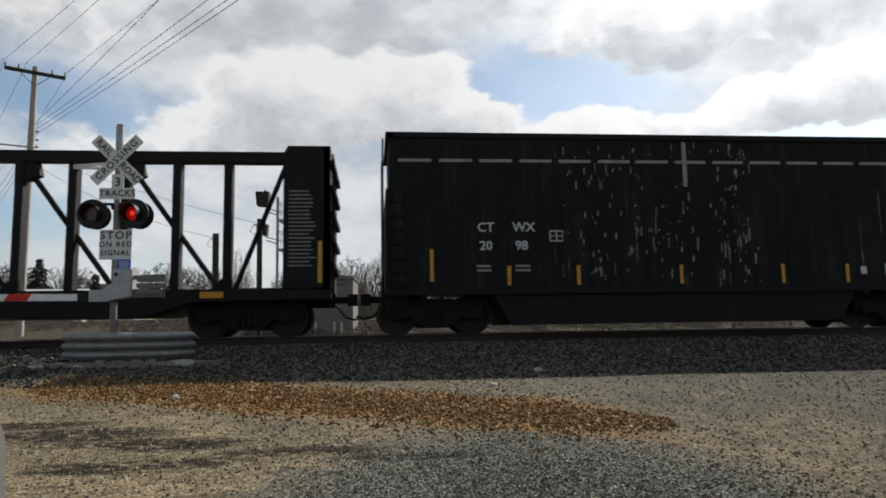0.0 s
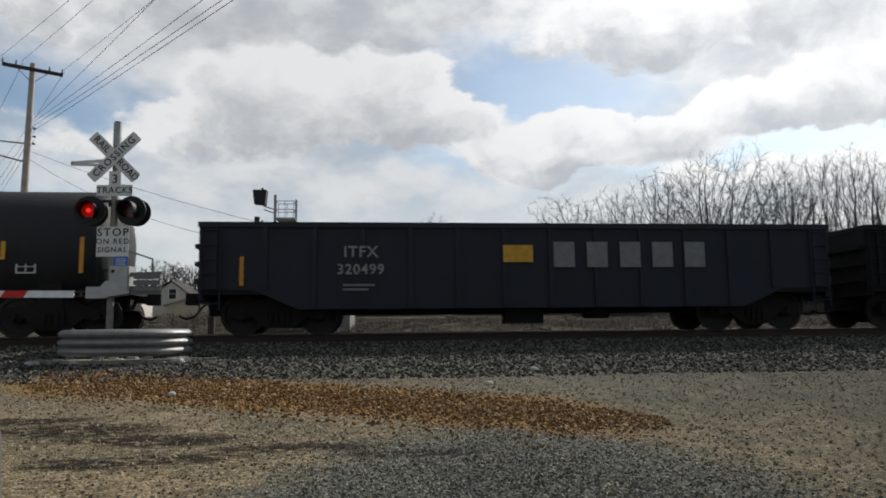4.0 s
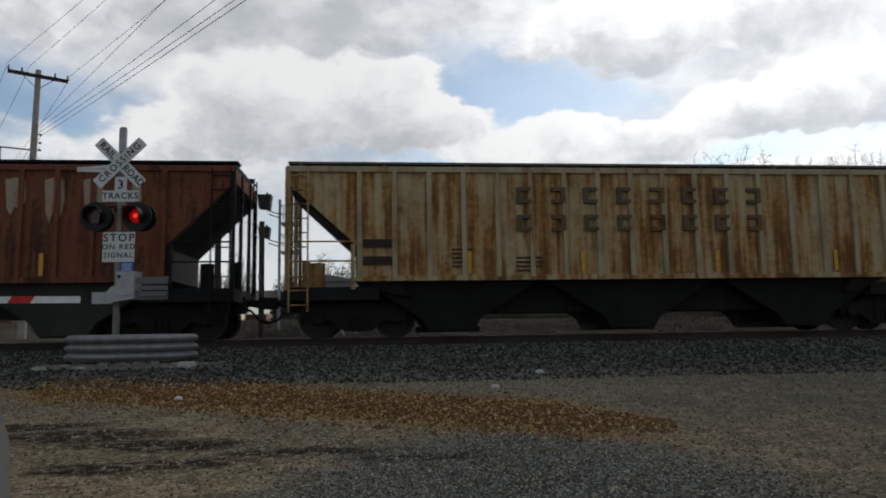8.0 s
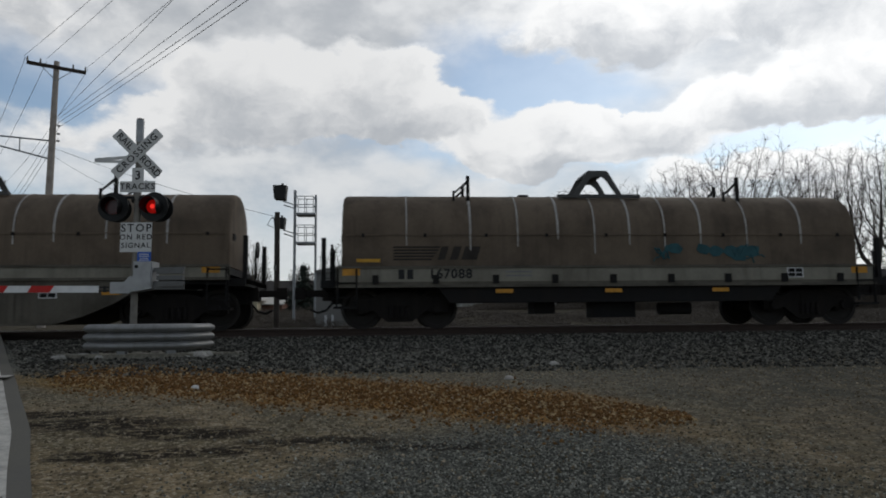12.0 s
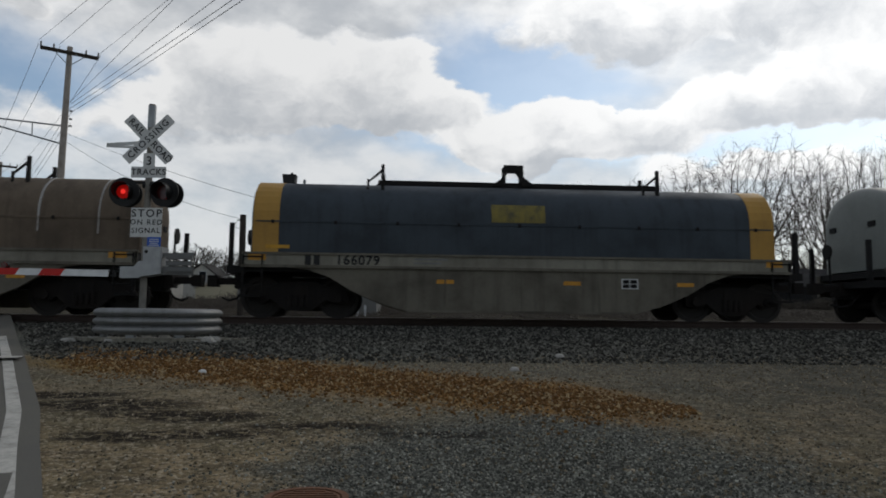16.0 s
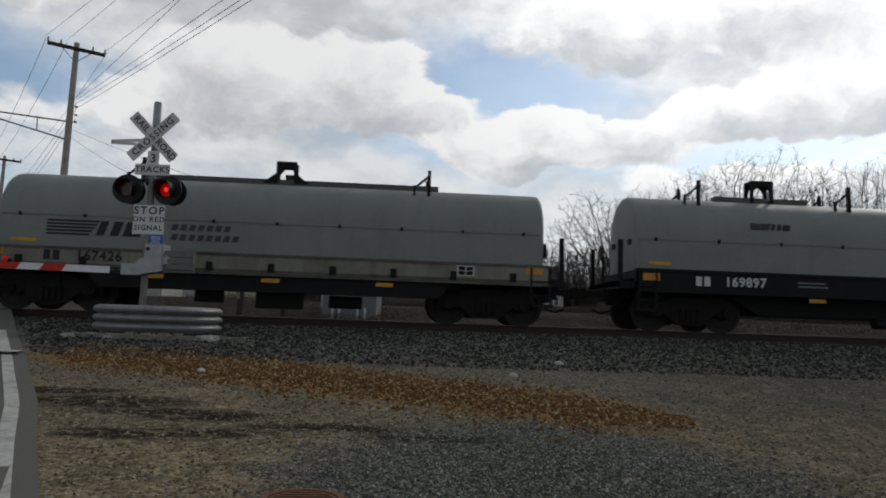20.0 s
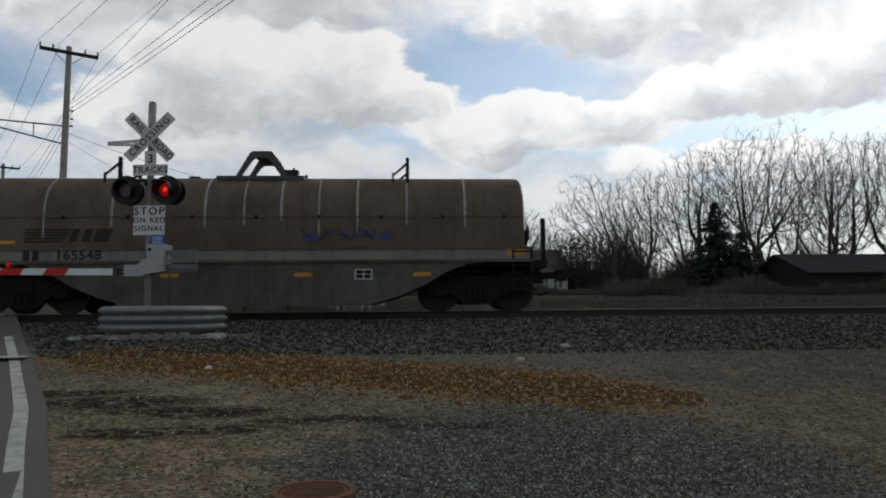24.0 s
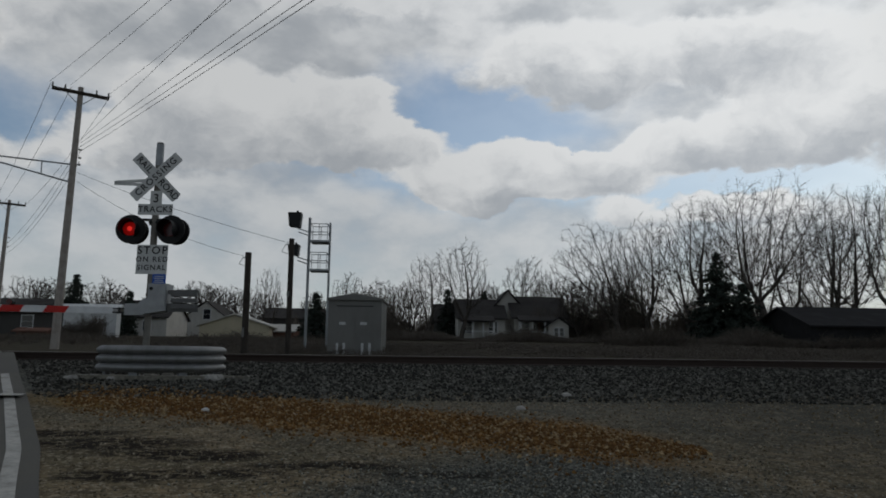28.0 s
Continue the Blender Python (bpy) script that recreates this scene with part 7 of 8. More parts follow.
ghost_black = plain("ghost_black", (0.040, 0.033, 0.027), 0.8, spread=0.6, scale=3.0)
letter_stain = streaked("letter_stain", (0.11, 0.085, 0.055), (0.20, 0.10, 0.035), (0.05, 0.03, 0.018), (0.25, 0.2, 0.14), 0.6, 0.0)
letter_brown = plain("letter_brown", (0.045, 0.032, 0.024), 0.8, spread=0.5)
teal_spray = plain("teal_spray", (0.03, 0.10, 0.115), 0.7, spread=0.6, scale=3.0)
purple_spray = plain("purple_spray", (0.06, 0.06, 0.16), 0.6)
worn_yellow = paint("worn_yellow", (0.24, 0.19, 0.05), (0.05, 0.06, 0.06), dirty=0.9, rusty=0.0, rough=0.7, scale=4)
pale_hoods = (hood_white, hood_grey)

centerbeam(-23.3, 22.3)
tall_hopper(0.27, 13.90)

rust_spot = plain("rust_spot", (0.06, 0.03, 0.02), 0.8)
xtra = ribbed_hopper(15.35, 15.92, grey_ribbed, "grey ribbed covered hopper with dark peeling patches", 16, 1.26, 3.76, 4.12, bay_black, roof_grey, grey_dark, rib_mat=rib_grey)
for i in range(4):
    part("owner_letter", Shape().box(10.45, 10.70, -W - 0.008, -W + 0.05, 3.2 - i * 0.46, 3.42 - i * 0.46), letter_white, xtra, "white block letter on the grey side")
part("letter_panel", Shape().box(10.3, 10.85, -W + 0.03, -W + 0.056, 1.4, 3.6), rib_grey, xtra)
words("AT", 0.24, letter_black, xtra, at=pose(2.70, -W + 0.05, 1.78), spread=1.3)
words("GX", 0.24, letter_black, xtra, at=pose(3.45, -W + 0.05, 1.78), spread=1.3)
words("78270", 0.20, letter_black, xtra, at=pose(2.85, -W + 0.05, 1.43), spread=1.9)
rng = random.Random(8)
for i in range(110):
    c, cz, sx, sz = rng.choice(((4.45, 2.2, 0.13, 0.4), (4.75, 2.0, 0.12, 0.3), (5.0, 2.3, 0.1, 0.35), (4.6, 1.9, 0.25, 0.08), (6.75, 2.3, 0.08, 0.4), (7.1, 2.4, 0.1, 0.3), (8.5, 2.2, 0.12, 0.12), (8.55, 3.05, 0.15, 0.06), (8.6, 1.55, 0.15, 0.06), (10.6, 1.6, 0.16, 0.2), (7.7, 3.1, 0.05, 0.2)))
    x, z = c + rng.gauss(0, sx), max(1.45, min(3.4, cz + rng.gauss(0, sz)))
    n = rng.randint(6, 10)
    part("peeled_patch", Shape().slab([(x + rng.uniform(0.015, 0.075) * math.cos(2 * math.pi * j / n), z + rng.uniform(0.02, 0.10) * math.sin(2 * math.pi * j / n)) for j in range(n)], "y", -W + 0.047, -W + 0.056), rng.choice((soot_black, rust_spot)), xtra, "dark patch of bare steel")
for x in (1.62, 6.4, 10.0):
    tape(xtra, x, 1.35, 2.1, orange_tape, y=-W + 0.05)
plaque(xtra, 12.1, 1.55, y=-W + 0.05)

smooth_hopper(32.43, 14.54)
tank_car(48.34, 10.15)

itfx = gondola(60.52, 14.98, blue_black, "dark blue-black gondola car with faded lettering")
words("ITFX", 0.26, faded_white, itfx, at=pose(3.6, -W - 0.02, 1.85), spread=1.1)
words("320499", 0.24, faded_white, itfx, at=pose(3.6, -W - 0.02, 1.45), spread=1.1)
bars(itfx, 3.2, 4.0, 1.1, 2, letter_grey, y=-W - 0.012)
part("emblem_panel", Shape().box(6.9, 7.6, -W - 0.016, -W + 0.0, 1.62, 2.02), yellow_tape, itfx, "yellow emblem panel")
for i in range(5):
    part("owner_letter", Shape().box(8.1 + i * 0.8, 8.6 + i * 0.8, -W - 0.016, -W, 1.5, 2.1), letter_grey, itfx, "faded grey block letter")
tape(itfx, 0.95, 1.1, 1.75, orange_tape)
gonb = gondola(76.49, 15.20, black_paint, "black gondola car covered in small white graffiti")
rng = random.Random(21)
for i in range(13):
    x0, z0 = 0.9 + i * 0.98 + rng.uniform(-0.12, 0.12), rng.uniform(0.95, 1.25)
    for j in range(rng.randint(2, 4)):
        x, pts = x0 + j * 0.17, []
        for q in range(rng.randint(4, 7)):
            pts.append((x + rng.uniform(-0.13, 0.18), 0, z0 + (q % 2) * rng.uniform(0.25, 0.6) + rng.uniform(-0.06, 0.1)))
        part("spray_line", Shape().pipe(pts, rng.uniform(0.006, 0.012), 5), rng.choice((letter_white, letter_white, faded_white)), gonb, "white scrawled tag", at=pose(0, -W + 0.03, 0))
part("spray_patch", Shape().rod((9.2, 0, 1.35), (9.2, 0.012, 1.35), 0.24, n=14).rod((9.15, 0, 1.72), (9.15, 0.012, 1.72), 0.14, n=12), letter_white, gonb, "white sprayed round figure", at=pose(0, -W + 0.02, 0))
tape(gonb, 14.0, 1.1, 1.9, yellow_tape)
plaque(gonb, 11.3, 1.3)
ndyx = gondola(92.76, 15.51, gon_brown, "brown gondola car with faded multicoloured graffiti")
part("dark_panel", Shape().box(1.52, 2.68, -W - 0.006, -W + 0.04, 0.65, 2.35), soot_black, ndyx)
words("NDYX", 0.25, letter_white, ndyx, at=pose(2.10, -W - 0.022, 2.10), spread=1.05)
words("321550", 0.23, letter_white, ndyx, at=pose(2.12, -W - 0.022, 1.72), spread=1.0)
for x in (1.72, 2.28):
    bars(ndyx, x, x + 0.36, 1.33, 2, letter_grey, y=-W - 0.012, h=0.04, gap=0.12)
part("sprayed_mural", Shape().box(3.0, 11.8, -W + 0.030, -W + 0.045, 0.60, 2.36), mural_material(), ndyx, "faded ochre, olive and pale sprayed mural")
for x in (3.9, 7.0, 10.0, 13.0):
    tape(ndyx, x, 0.9, 1.4)
for x in (1.2, 14.4):
    part("reflector", Shape().box(x - 0.22, x + 0.22, -W - 0.016, -W - 0.004, 1.15, 1.32), orange_tape, ndyx)
plaque(ndyx, 13.4, 1.35)

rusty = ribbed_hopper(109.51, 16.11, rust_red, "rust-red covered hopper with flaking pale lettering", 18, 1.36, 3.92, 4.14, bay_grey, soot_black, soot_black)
for x0, x1 in ((2.15, 2.72), (2.86, 3.45)):
    plate = part("number_panel", Shape().box(x0, x1, -W + 0.03, -W + 0.05, 2.02, 2.72), flaked_white, rusty, "faded pale panel")
    for z in (2.52, 2.22):
        for a in (0.08, 0.32):
            part("small_print", Shape().box(x0 + a, x0 + a + 0.13, -W + 0.02, -W + 0.032, z - 0.10, z + 0.10), letter_brown, plate)
for i in range(12):
    x, d = 4.55 + i * 0.825, (0.0, 0.15, 0.05, 0.45, 0.0, 0.1, 0.3, 0.05, 0.15, 0.35, 0.1, 0.5)[i]
    part("owner_letter", Shape().slab([(x + 0.05, 3.05 - d * 0.5), (x + 0.14, 2.95 - d), (x + 0.22, 3.05 - d * 0.3), (x + 0.36, 3.0 - d * 0.7), (x + 0.44, 3.15), (x + 0.42, 3.6), (x + 0.2, 3.66), (x, 3.6)], "y", -W + 0.03, -W + 0.052), flaked_white, rusty, "pale flaking block letter")
for x in (1.7, 2.9, 4.5, 6.1, 6.95, 8.7, 10.4, 12.0, 13.6):
    tape(rusty, x, 1.45, 1.95, yellow_tape, y=-W + 0.0)
for x in (2.2, 8.2, 11.3):
    part("roof_vent", Shape().rod((x, 0, 4.0), (x, 0, 4.25), 0.06), rust_red, rusty)
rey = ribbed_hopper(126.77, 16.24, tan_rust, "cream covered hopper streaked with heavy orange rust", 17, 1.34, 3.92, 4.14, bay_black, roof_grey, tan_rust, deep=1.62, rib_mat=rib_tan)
for row, z in ((8, 3.28), (8, 2.62)):
    for i in range(row):
        x = 5.35 + i * 0.81
        part("owner_letter", Shape().slab([(x + (0.36 - a if i % 3 == 1 else a), z + b) for a, b in ((0, -0.19), (0.34, -0.19), (0.34, -0.10), (0.11, -0.10), (0.11, 0.10), (0.34, 0.10), (0.34, 0.19), (0, 0.19))][::-1 if i % 3 == 1 else 1], "y", -W - 0.026, -W + 0.048), letter_stain, rey, "dark faded block letter")
bars(rey, 1.75, 2.7, 2.15, 1, letter_brown, h=0.2, y=-W + 0.04), bars(rey, 1.75, 2.6, 1.75, 1, letter_brown, h=0.2, y=-W + 0.04)
bars(rey, 3.8, 4.3, 2.0, 5, letter_brown, h=0.04, y=-W + 0.04), bars(rey, 5.3, 6.0, 1.8, 4, letter_brown, h=0.04, y=-W + 0.04)
for x in (1.66, 4.2, 6.9, 10.2, 13.2):
    tape(rey, x, 1.45, 1.95, yellow_tape, y=-W + 0.0)
for x in (1.3, 5.2, 9.2):
    part("roof_vent", Shape().rod((x, 0, 3.95), (x, 0, 4.22), 0.05), roof_grey, rey)

c1, a, b = coil_car(144.74, 14.46, "double", hood_white, black_paint, "169823", "coil car with two pale hoods on a black frame", letter_white)
logo_bars(c1, 2.05, 2.55, 0.95, letter_black), logo_bars(c1, 9.3, 2.55, 0.95, letter_black)
for x in (4.5, 5.2, 5.9):
    part("stencil_block", Shape().box(x, x + 0.4, -W - 0.012, -W - 0.002, 0.86, 1.1), letter_white, c1)
c2, a, b = coil_car(161.56, 13.15, "straight", hood_white, sill_grey, "167078", "coil car with one long pale hood", bracket="ring", beam=1)
logo_bars(c2, 4.75, 2.62, 0.95, letter_black)
c3, a, b = coil_car(176.95, 12.75, "fish", hood_brown, sill_grey, "165709", "coil car with a grimy brown ribbed hood and deep side girder", ribs=10, rib_mat=rib_white, bracket="frame", beam=0)
logo_bars(c3, 1.3, 1.80, 0.85, ghost_black)
c4, a, b = coil_car(192.08, 12.87, "straight", hood_brown, sill_grey, "167088", "coil car with a grimy brown ribbed hood and teal spray", ribs=10, rib_mat=rib_white, bracket="frame", beam=0)
logo_bars(c4, 1.3, 1.75, 0.85, ghost_black)
sprayed(c4, 5, 7.4, 10.2, 1.62, 1.85, [teal_spray], 14, y=-1.063, size=0.35)
c5, a, b = coil_car(207.22, 14.46, "double", hood_white, sill_cream, "167352", "coil car with two pale hoods and a dark emblem")
logo_bars(c5, 2.1, 2.55, 0.95, letter_black), logo_bars(c5, 9.3, 2.55, 0.95, letter_black)
c6, a, b = coil_car(223.85, 12.90, "straight", hood_grey, sill_grey, "165164", "coil car with a long pale grey hood and ridge beam", bracket="frame", beam=1)
logo_bars(c6, 1.0, 2.0, 0.8, letter_black)
sprayed(c6, 6, 4.4, 6.4, 1.7, 1.8, [letter_white], 8, y=-1.063, size=0.3)
c7, a, b = coil_car(239.05, 12.89, "fish", hood_brown, sill_cream, "165857", "coil car with a brown ribbed hood and white scrawl", ribs=9, rib_mat=rib_white, bracket="frame", beam=0)
logo_bars(c7, 1.2, 1.80, 0.8, ghost_black)
for i in range(6):
    x = 4.3 + i * 0.26
    part("spray_ring", Shape().pipe([(x + 0.16 * math.cos(2 * math.pi * j / 9), 0, 0.62 + (0.26 - 0.02 * i) * math.sin(2 * math.pi * j / 9)) for j in range(10)], 0.026, 5), letter_white, c7, "white scrawl", at=pose(0, -W - 0.012, 0))
c8, a, b = coil_car(254.26, 12.84, "fish", hood_blue, sill_cream, "166079", "coil car with a slate-blue hood and yellow end bands", bracket="tent", beam=1, end_bands=band_yellow)
decal("emblem_panel", c8, 5.75, 7.05, 0.0, 2.30, 2.74, worn_yellow, "worn yellow emblem")
c9, a, b = coil_car(269.56, 11.43, "tall", hood_grey, sill_grey, "163111", "coil car with a tall smooth grey hood and dark emblem", bracket="ring", beam=0, seam=False, flat=0.55)
c10, a, b = coil_car(283.43, 12.91, "fish", hood_tan, sill_grey, "160039", "coil car with a tan hood and deep grey side girder", bracket="frame", beam=0)
logo_bars(c10, 1.2, 1.85, 0.8, ghost_black)
c11, a, b = coil_car(298.73, 11.46, "tall", hood_grey, sill_grey, "163669", "coil car with a tall smooth grey hood and faint scrawl", bracket="ring", beam=0, seam=False, flat=0.55)
sprayed(c11, 9, 7.6, 9.4, 1.6, 1.7, [faded_white], 7, y=-1.333, size=0.3)
for c in (c9, c11):
    logo_bars(c, 1.25, 2.0, 1.0, letter_black)
    for z, n in ((2.1, 7), (1.85, 8)):
        for i in range(n):
            part("owner_letter", Shape().slab([(4.25 + i * 0.205, z - 0.075), (4.38 + i * 0.205, z - 0.075), (4.42 + i * 0.205, z + 0.075), (4.29 + i * 0.205, z + 0.075)], "y", -1.330, -1.317), letter_dark, c, "small dark block letter")
c12, a, b = coil_car(312.77, 12.84, "straight", hood_grey, sill_grey, "167426", "coil car with a pale grey hood and dark emblem", bracket="tent", beam=1)
logo_bars(c12, 1.2, 1.9, 0.9, letter_black)
for z, n in ((2.0, 7), (1.77, 8)):
    for i in range(n):
        part("owner_letter", Shape().slab([(4.0 + i * 0.2, z - 0.07), (4.13 + i * 0.2, z - 0.07), (4.17 + i * 0.2, z + 0.07), (4.04 + i * 0.2, z + 0.07)], "y", -1.060, -1.048), letter_dark, c12, "small dark block letter")
c13, a, b = coil_car(327.63, 14.58, "double", hood_grey, black_paint, "169897", "coil car with two pale grey hoods on a black frame", letter_white, lift=0.2)
logo_bars(c13, 3.0, 2.62, 0.42, letter_black), logo_bars(c13, 10.3, 2.62, 0.42, letter_black)

def cradle_car(left, length):
    """A long low gondola-like coil car with one maroon hood."""
    car = car_at(left, "maroon-hooded coil car on a long black gondola frame", "railcar")
    part("side_sill", Shape().slab([(0.4, 0.62), (length - 0.4, 0.62), (length - 0.4, 1.04), (1.6, 1.04), (0.4, 0.95)], "y", -W, -W + 0.12).slab([(0.4, 0.62), (length - 0.4, 0.62), (length - 0.4, 1.04), (0.4, 1.04)], "y", W - 0.12, W), black_paint, car, "black side sill")
    part("lower_sill", Shape().slab([(2.4, 0.62), (3.0, 0.28), (length - 3.0, 0.28), (length - 2.4, 0.62)], "y", -W + 0.03, -W + 0.12), black_paint, car)
    # lip greyer than the black sill: its highlight is painted in
    part("sill_lip", Shape().box(1.5, length - 0.4, -W - 0.04, -W + 0.16, 1.03, 1.09), ridge_grey, car)
    part("deck", Shape().box(-0.2, length + 0.2, -W + 0.12, W - 0.12, 0.80, 0.96), soot_black, car)
    s, prof = hood_shape(1.75, length - 1.6, 1.08, 2.62, w=1.30, flat=0.62, soft=0.3)
    h = part("coil_hood", s, hood_maroon, car, "maroon steel hood", True)
    n = 8
    for y in (-0.5, 0.44):
        part("lifting_frame", Shape().slab([(7.0, 2.6), (7.35, 3.2), (7.95, 3.2), (8.3, 2.6), (8.15, 2.6), (7.85, 3.02), (7.45, 3.02), (7.15, 2.6)], "y", y, y + 0.06), frame_grey, h, "splayed lifting frame")
    part("ridge_beam", Shape().box(3.9, 11.6, -0.6, -0.5, 2.6, 2.68).box(3.9, 11.6, 0.5, 0.6, 2.6, 2.68), soot_black, h)
    for x in (3.9, 11.4):
        part("hood_clamp", Shape().slab([(x, 2.5), (x + 0.45, 2.75), (x + 0.5, 2.85), (x + 0.6, 2.6)], "y", -0.75, -0.68), soot_black, h)
    part("emblem_block", Shape().box(3.35, 3.75, -1.325, -1.295, 1.22, 1.29).box(3.55, 3.95, -1.325, -1.295, 1.31, 1.38).rod((3.8, -1.325, 1.40), (3.8, -1.295, 1.40), 0.2, n=16), letter_white, h, "white wheel-shaped emblem")
    part("emblem_block", Shape().rod((7.6, -1.325, 1.40), (7.6, -1.295, 1.40), 0.24, n=16).box(6.5, 7.4, -1.325, -1.295, 1.28, 1.32).box(6.5, 7.4, -1.325, -1.295, 1.37, 1.41).box(6.5, 7.4, -1.325, -1.295, 1.46, 1.50), letter_white, h, "white emblem with stripes")
    for i in range(10):
        part("owner_letter", Shape().box(8.35 + i * 0.19, 8.48 + i * 0.19, -1.32, -1.30, 1.28, 1.52), letter_white, h, "white block letter")
    bars(car, 4.6, 5.6, 1.55, 5, letter_grey, y=-1.305, h=0.03, gap=0.09)
    part("owner_mark", Shape().box(3.4, 3.52, -W - 0.016, -W - 0.004, 0.58, 0.80).box(3.58, 3.70, -W - 0.016, -W - 0.004, 0.58, 0.80), letter_white, car)
    words("631196", 0.22, letter_white, car, at=pose(4.45, -W - 0.010, 0.69), spread=1.2, name="digit")
    part("end_gear", Shape().box(0.1, 1.2, -0.8, 0.8, 0.98, 1.55).rod((-0.1, 0.4, 1.0), (-0.1, 0.4, 2.0), 0.05).rod((0.05, -0.6, 1.0), (0.05, -0.6, 1.8), 0.04), soot_black, car)
    part("end_railing", Shape().pipe([(0.5, -1.3, 1.0), (0.5, -1.3, 1.95), (1.6, -1.3, 1.95), (1.6, -1.3, 1.35)], 0.022), soot_black, car)
    part("end_railing", Shape().pipe([(0.7, 1.2, 1.0), (0.7, 1.2, 1.95), (1.6, 1.2, 1.95)], 0.022), soot_black, car)
    bars(car, 6.0, 6.9, 0.72, 2, letter_grey, h=0.06)
    add_trucks(car, length, 1.5)
    add_ends(car, length, reach=0.8)

cradle_car(344.73, 15.4)
c15, a, b = coil_car(362.16, 11.43, "tall", hood_grey, sill_grey, "163420", "coil car with a tall smooth grey hood", bracket="ring", beam=0, seam=False, flat=0.55)
c16, a, b = coil_car(376.26, 12.85, "fish", hood_brown, sill_grey, "165548", "last coil car with a grimy brown ribbed hood and deep girder", ribs=10, rib_mat=rib_white, bracket="frame", beam=0)
logo_bars(c16, 1.2, 1.80, 0.8, ghost_black)
sprayed(c16, 12, 7.2, 9.6, 1.75, 1.85, [purple_spray], 8, y=-1.063, size=0.32)
part("end_of_train_device", Shape().box(12.9, 13.15, -0.15, 0.15, 0.75, 1.25), orange_tape, c16, "end-of-train marker on the coupler")

# ---- trees ----
def bare_tree(x, y, height, spread, seed, lean=0.0, stems=3, fork=0.2, label="tall bare deciduous tree in winter", buds=1900, hair=0.0095):
    """A trunk and a few limbs that branch again and again towards buds strewn through an uneven egg-shaped crown."""
    rng = random.Random(seed)
    tree = thing("tree", label, "tree", "bare trees", at=pose(x, y, ground_z(x, y) - 0.1))
    height *= 1.07
    wide, low = 0.40 * spread * height, max(0.12, fork * 0.85) * height
    mid, step = low + 0.50 * (height - low), height * 0.024
    goals = []
    while len(goals) < buds:
        d = Vector((rng.gauss(0, 1), rng.gauss(0, 1), rng.gauss(0, 1))).normalized()
        edge = 0.80 + 0.30 * noise.noise(d * 1.7 + Vector((seed, 0, 0))) + 0.16 * noise.noise(d * 5 + Vector((0, seed, 0)))
        r = min(1.05, edge * 1.12) * rng.random() ** 0.38
        tall = (height - mid) if d.z > 0 else (mid - low)
        goals.append((d.x * r * wide + lean * height * 0.55, d.y * r * wide, mid + d.z * r * tall))
    goals = np.array(goals)
    pos, par = [Vector((0, 0, -0.2))], [-1]
    def extend(a, d, n, wob):
        for _ in range(n):
            d = (d + Vector((rng.gauss(0, wob), rng.gauss(0, wob), 0.03))).normalized()
            pos.append(pos[a] + d * step)
            par.append(a)
            a = len(pos) - 1
        return a
    d0 = Vector((lean, 0, 1)).normalized()
    top = extend(0, d0, max(1, round(height * fork / step)), 0.05)
    turn = rng.uniform(0, 6.283)
    for q in range(stems):
        a = turn + 6.283 * q / stems + rng.uniform(-0.4, 0.4)
        tilt = (0.45 + 0.35 * rng.random()) * spread if stems > 1 else 0.05
        extend(top, (d0 + Vector((math.cos(a) * tilt, math.sin(a) * tilt, 0))).normalized(), rng.randint(4, 8), 0.11)
    where = np.array([tuple(p) for p in pos])
    gap = np.full(len(goals), 1e9)
    near = np.zeros(len(goals), int)
    def refresh(first):
        dist = np.linalg.norm(goals[:, None, :] - where[None, first:, :], axis=2)
        best = dist.argmin(axis=1)
        d = dist[np.arange(len(goals)), best]
        won = d < gap
        gap[won], near[won] = d[won], best[won] + first
    refresh(1)
    shoots = np.zeros(60000, int)        # children of each joint; a joint with three bears no more
    for _ in range(90):
        keep = (gap > step * 1.6) & (shoots[near] < 3)
        goals, gap, near = goals[keep], gap[keep], near[keep]
        if len(goals) < 4:
            break
        first, taken = len(where), {}
        pull = (goals - where[near]) / gap[:, None]
        for i, v in zip(near.tolist(), pull):
            taken[i] = taken.get(i, 0) + v
        fresh = []
        for i, v in taken.items():
            d = Vector(v).normalized() + Vector(where[i] - where[par[i]]).normalized() * 0.2 + Vector((rng.gauss(0, 0.07), rng.gauss(0, 0.07), 0.05 + rng.gauss(0, 0.05)))
            fresh.append(where[i] + np.array(d.normalized()) * step)
            par.append(i)
            shoots[i] += 1
        where = np.vstack([where, np.array(fresh)])
        refresh(first)
    n = len(where)
    tips = np.ones(n)
    forked = set(par)
    tips[[i for i in range(n) if i in forked]] = 0
    for i in range(n - 1, 0, -1):
        tips[par[i]] += tips[i]
    base = height * (0.014 + 0.003 * min(stems, 3))
    power = math.log(base / hair) / math.log(max(3, tips[0]))
    thick = hair * np.maximum(1, tips) ** power
    points = [Vector(p) for p in where.tolist()]
    wood, fine = Shape(), Shape()
    for i in range(1, n):
        p, q, r1 = points[par[i]], points[i], float(thick[i])
        r0 = min(float(thick[par[i]]), r1 * 1.35)
        if r1 > hair * 3.2:
            wood.rod(p, q, r0, r1, n=7 if r1 > 0.12 else 5, caps=False)
            continue
        fine.rod(p, q, r0, r1, n=3, caps=False)
        # short shoots along the thin wood
        axis = (q - p).normalized()
        for _ in range(2 if tips[i] <= 2 else 1):
            out = (axis + Vector((rng.gauss(0, 0.5), rng.gauss(0, 0.5), rng.gauss(0.15, 0.35)))).normalized()
            start = p.lerp(q, rng.random())
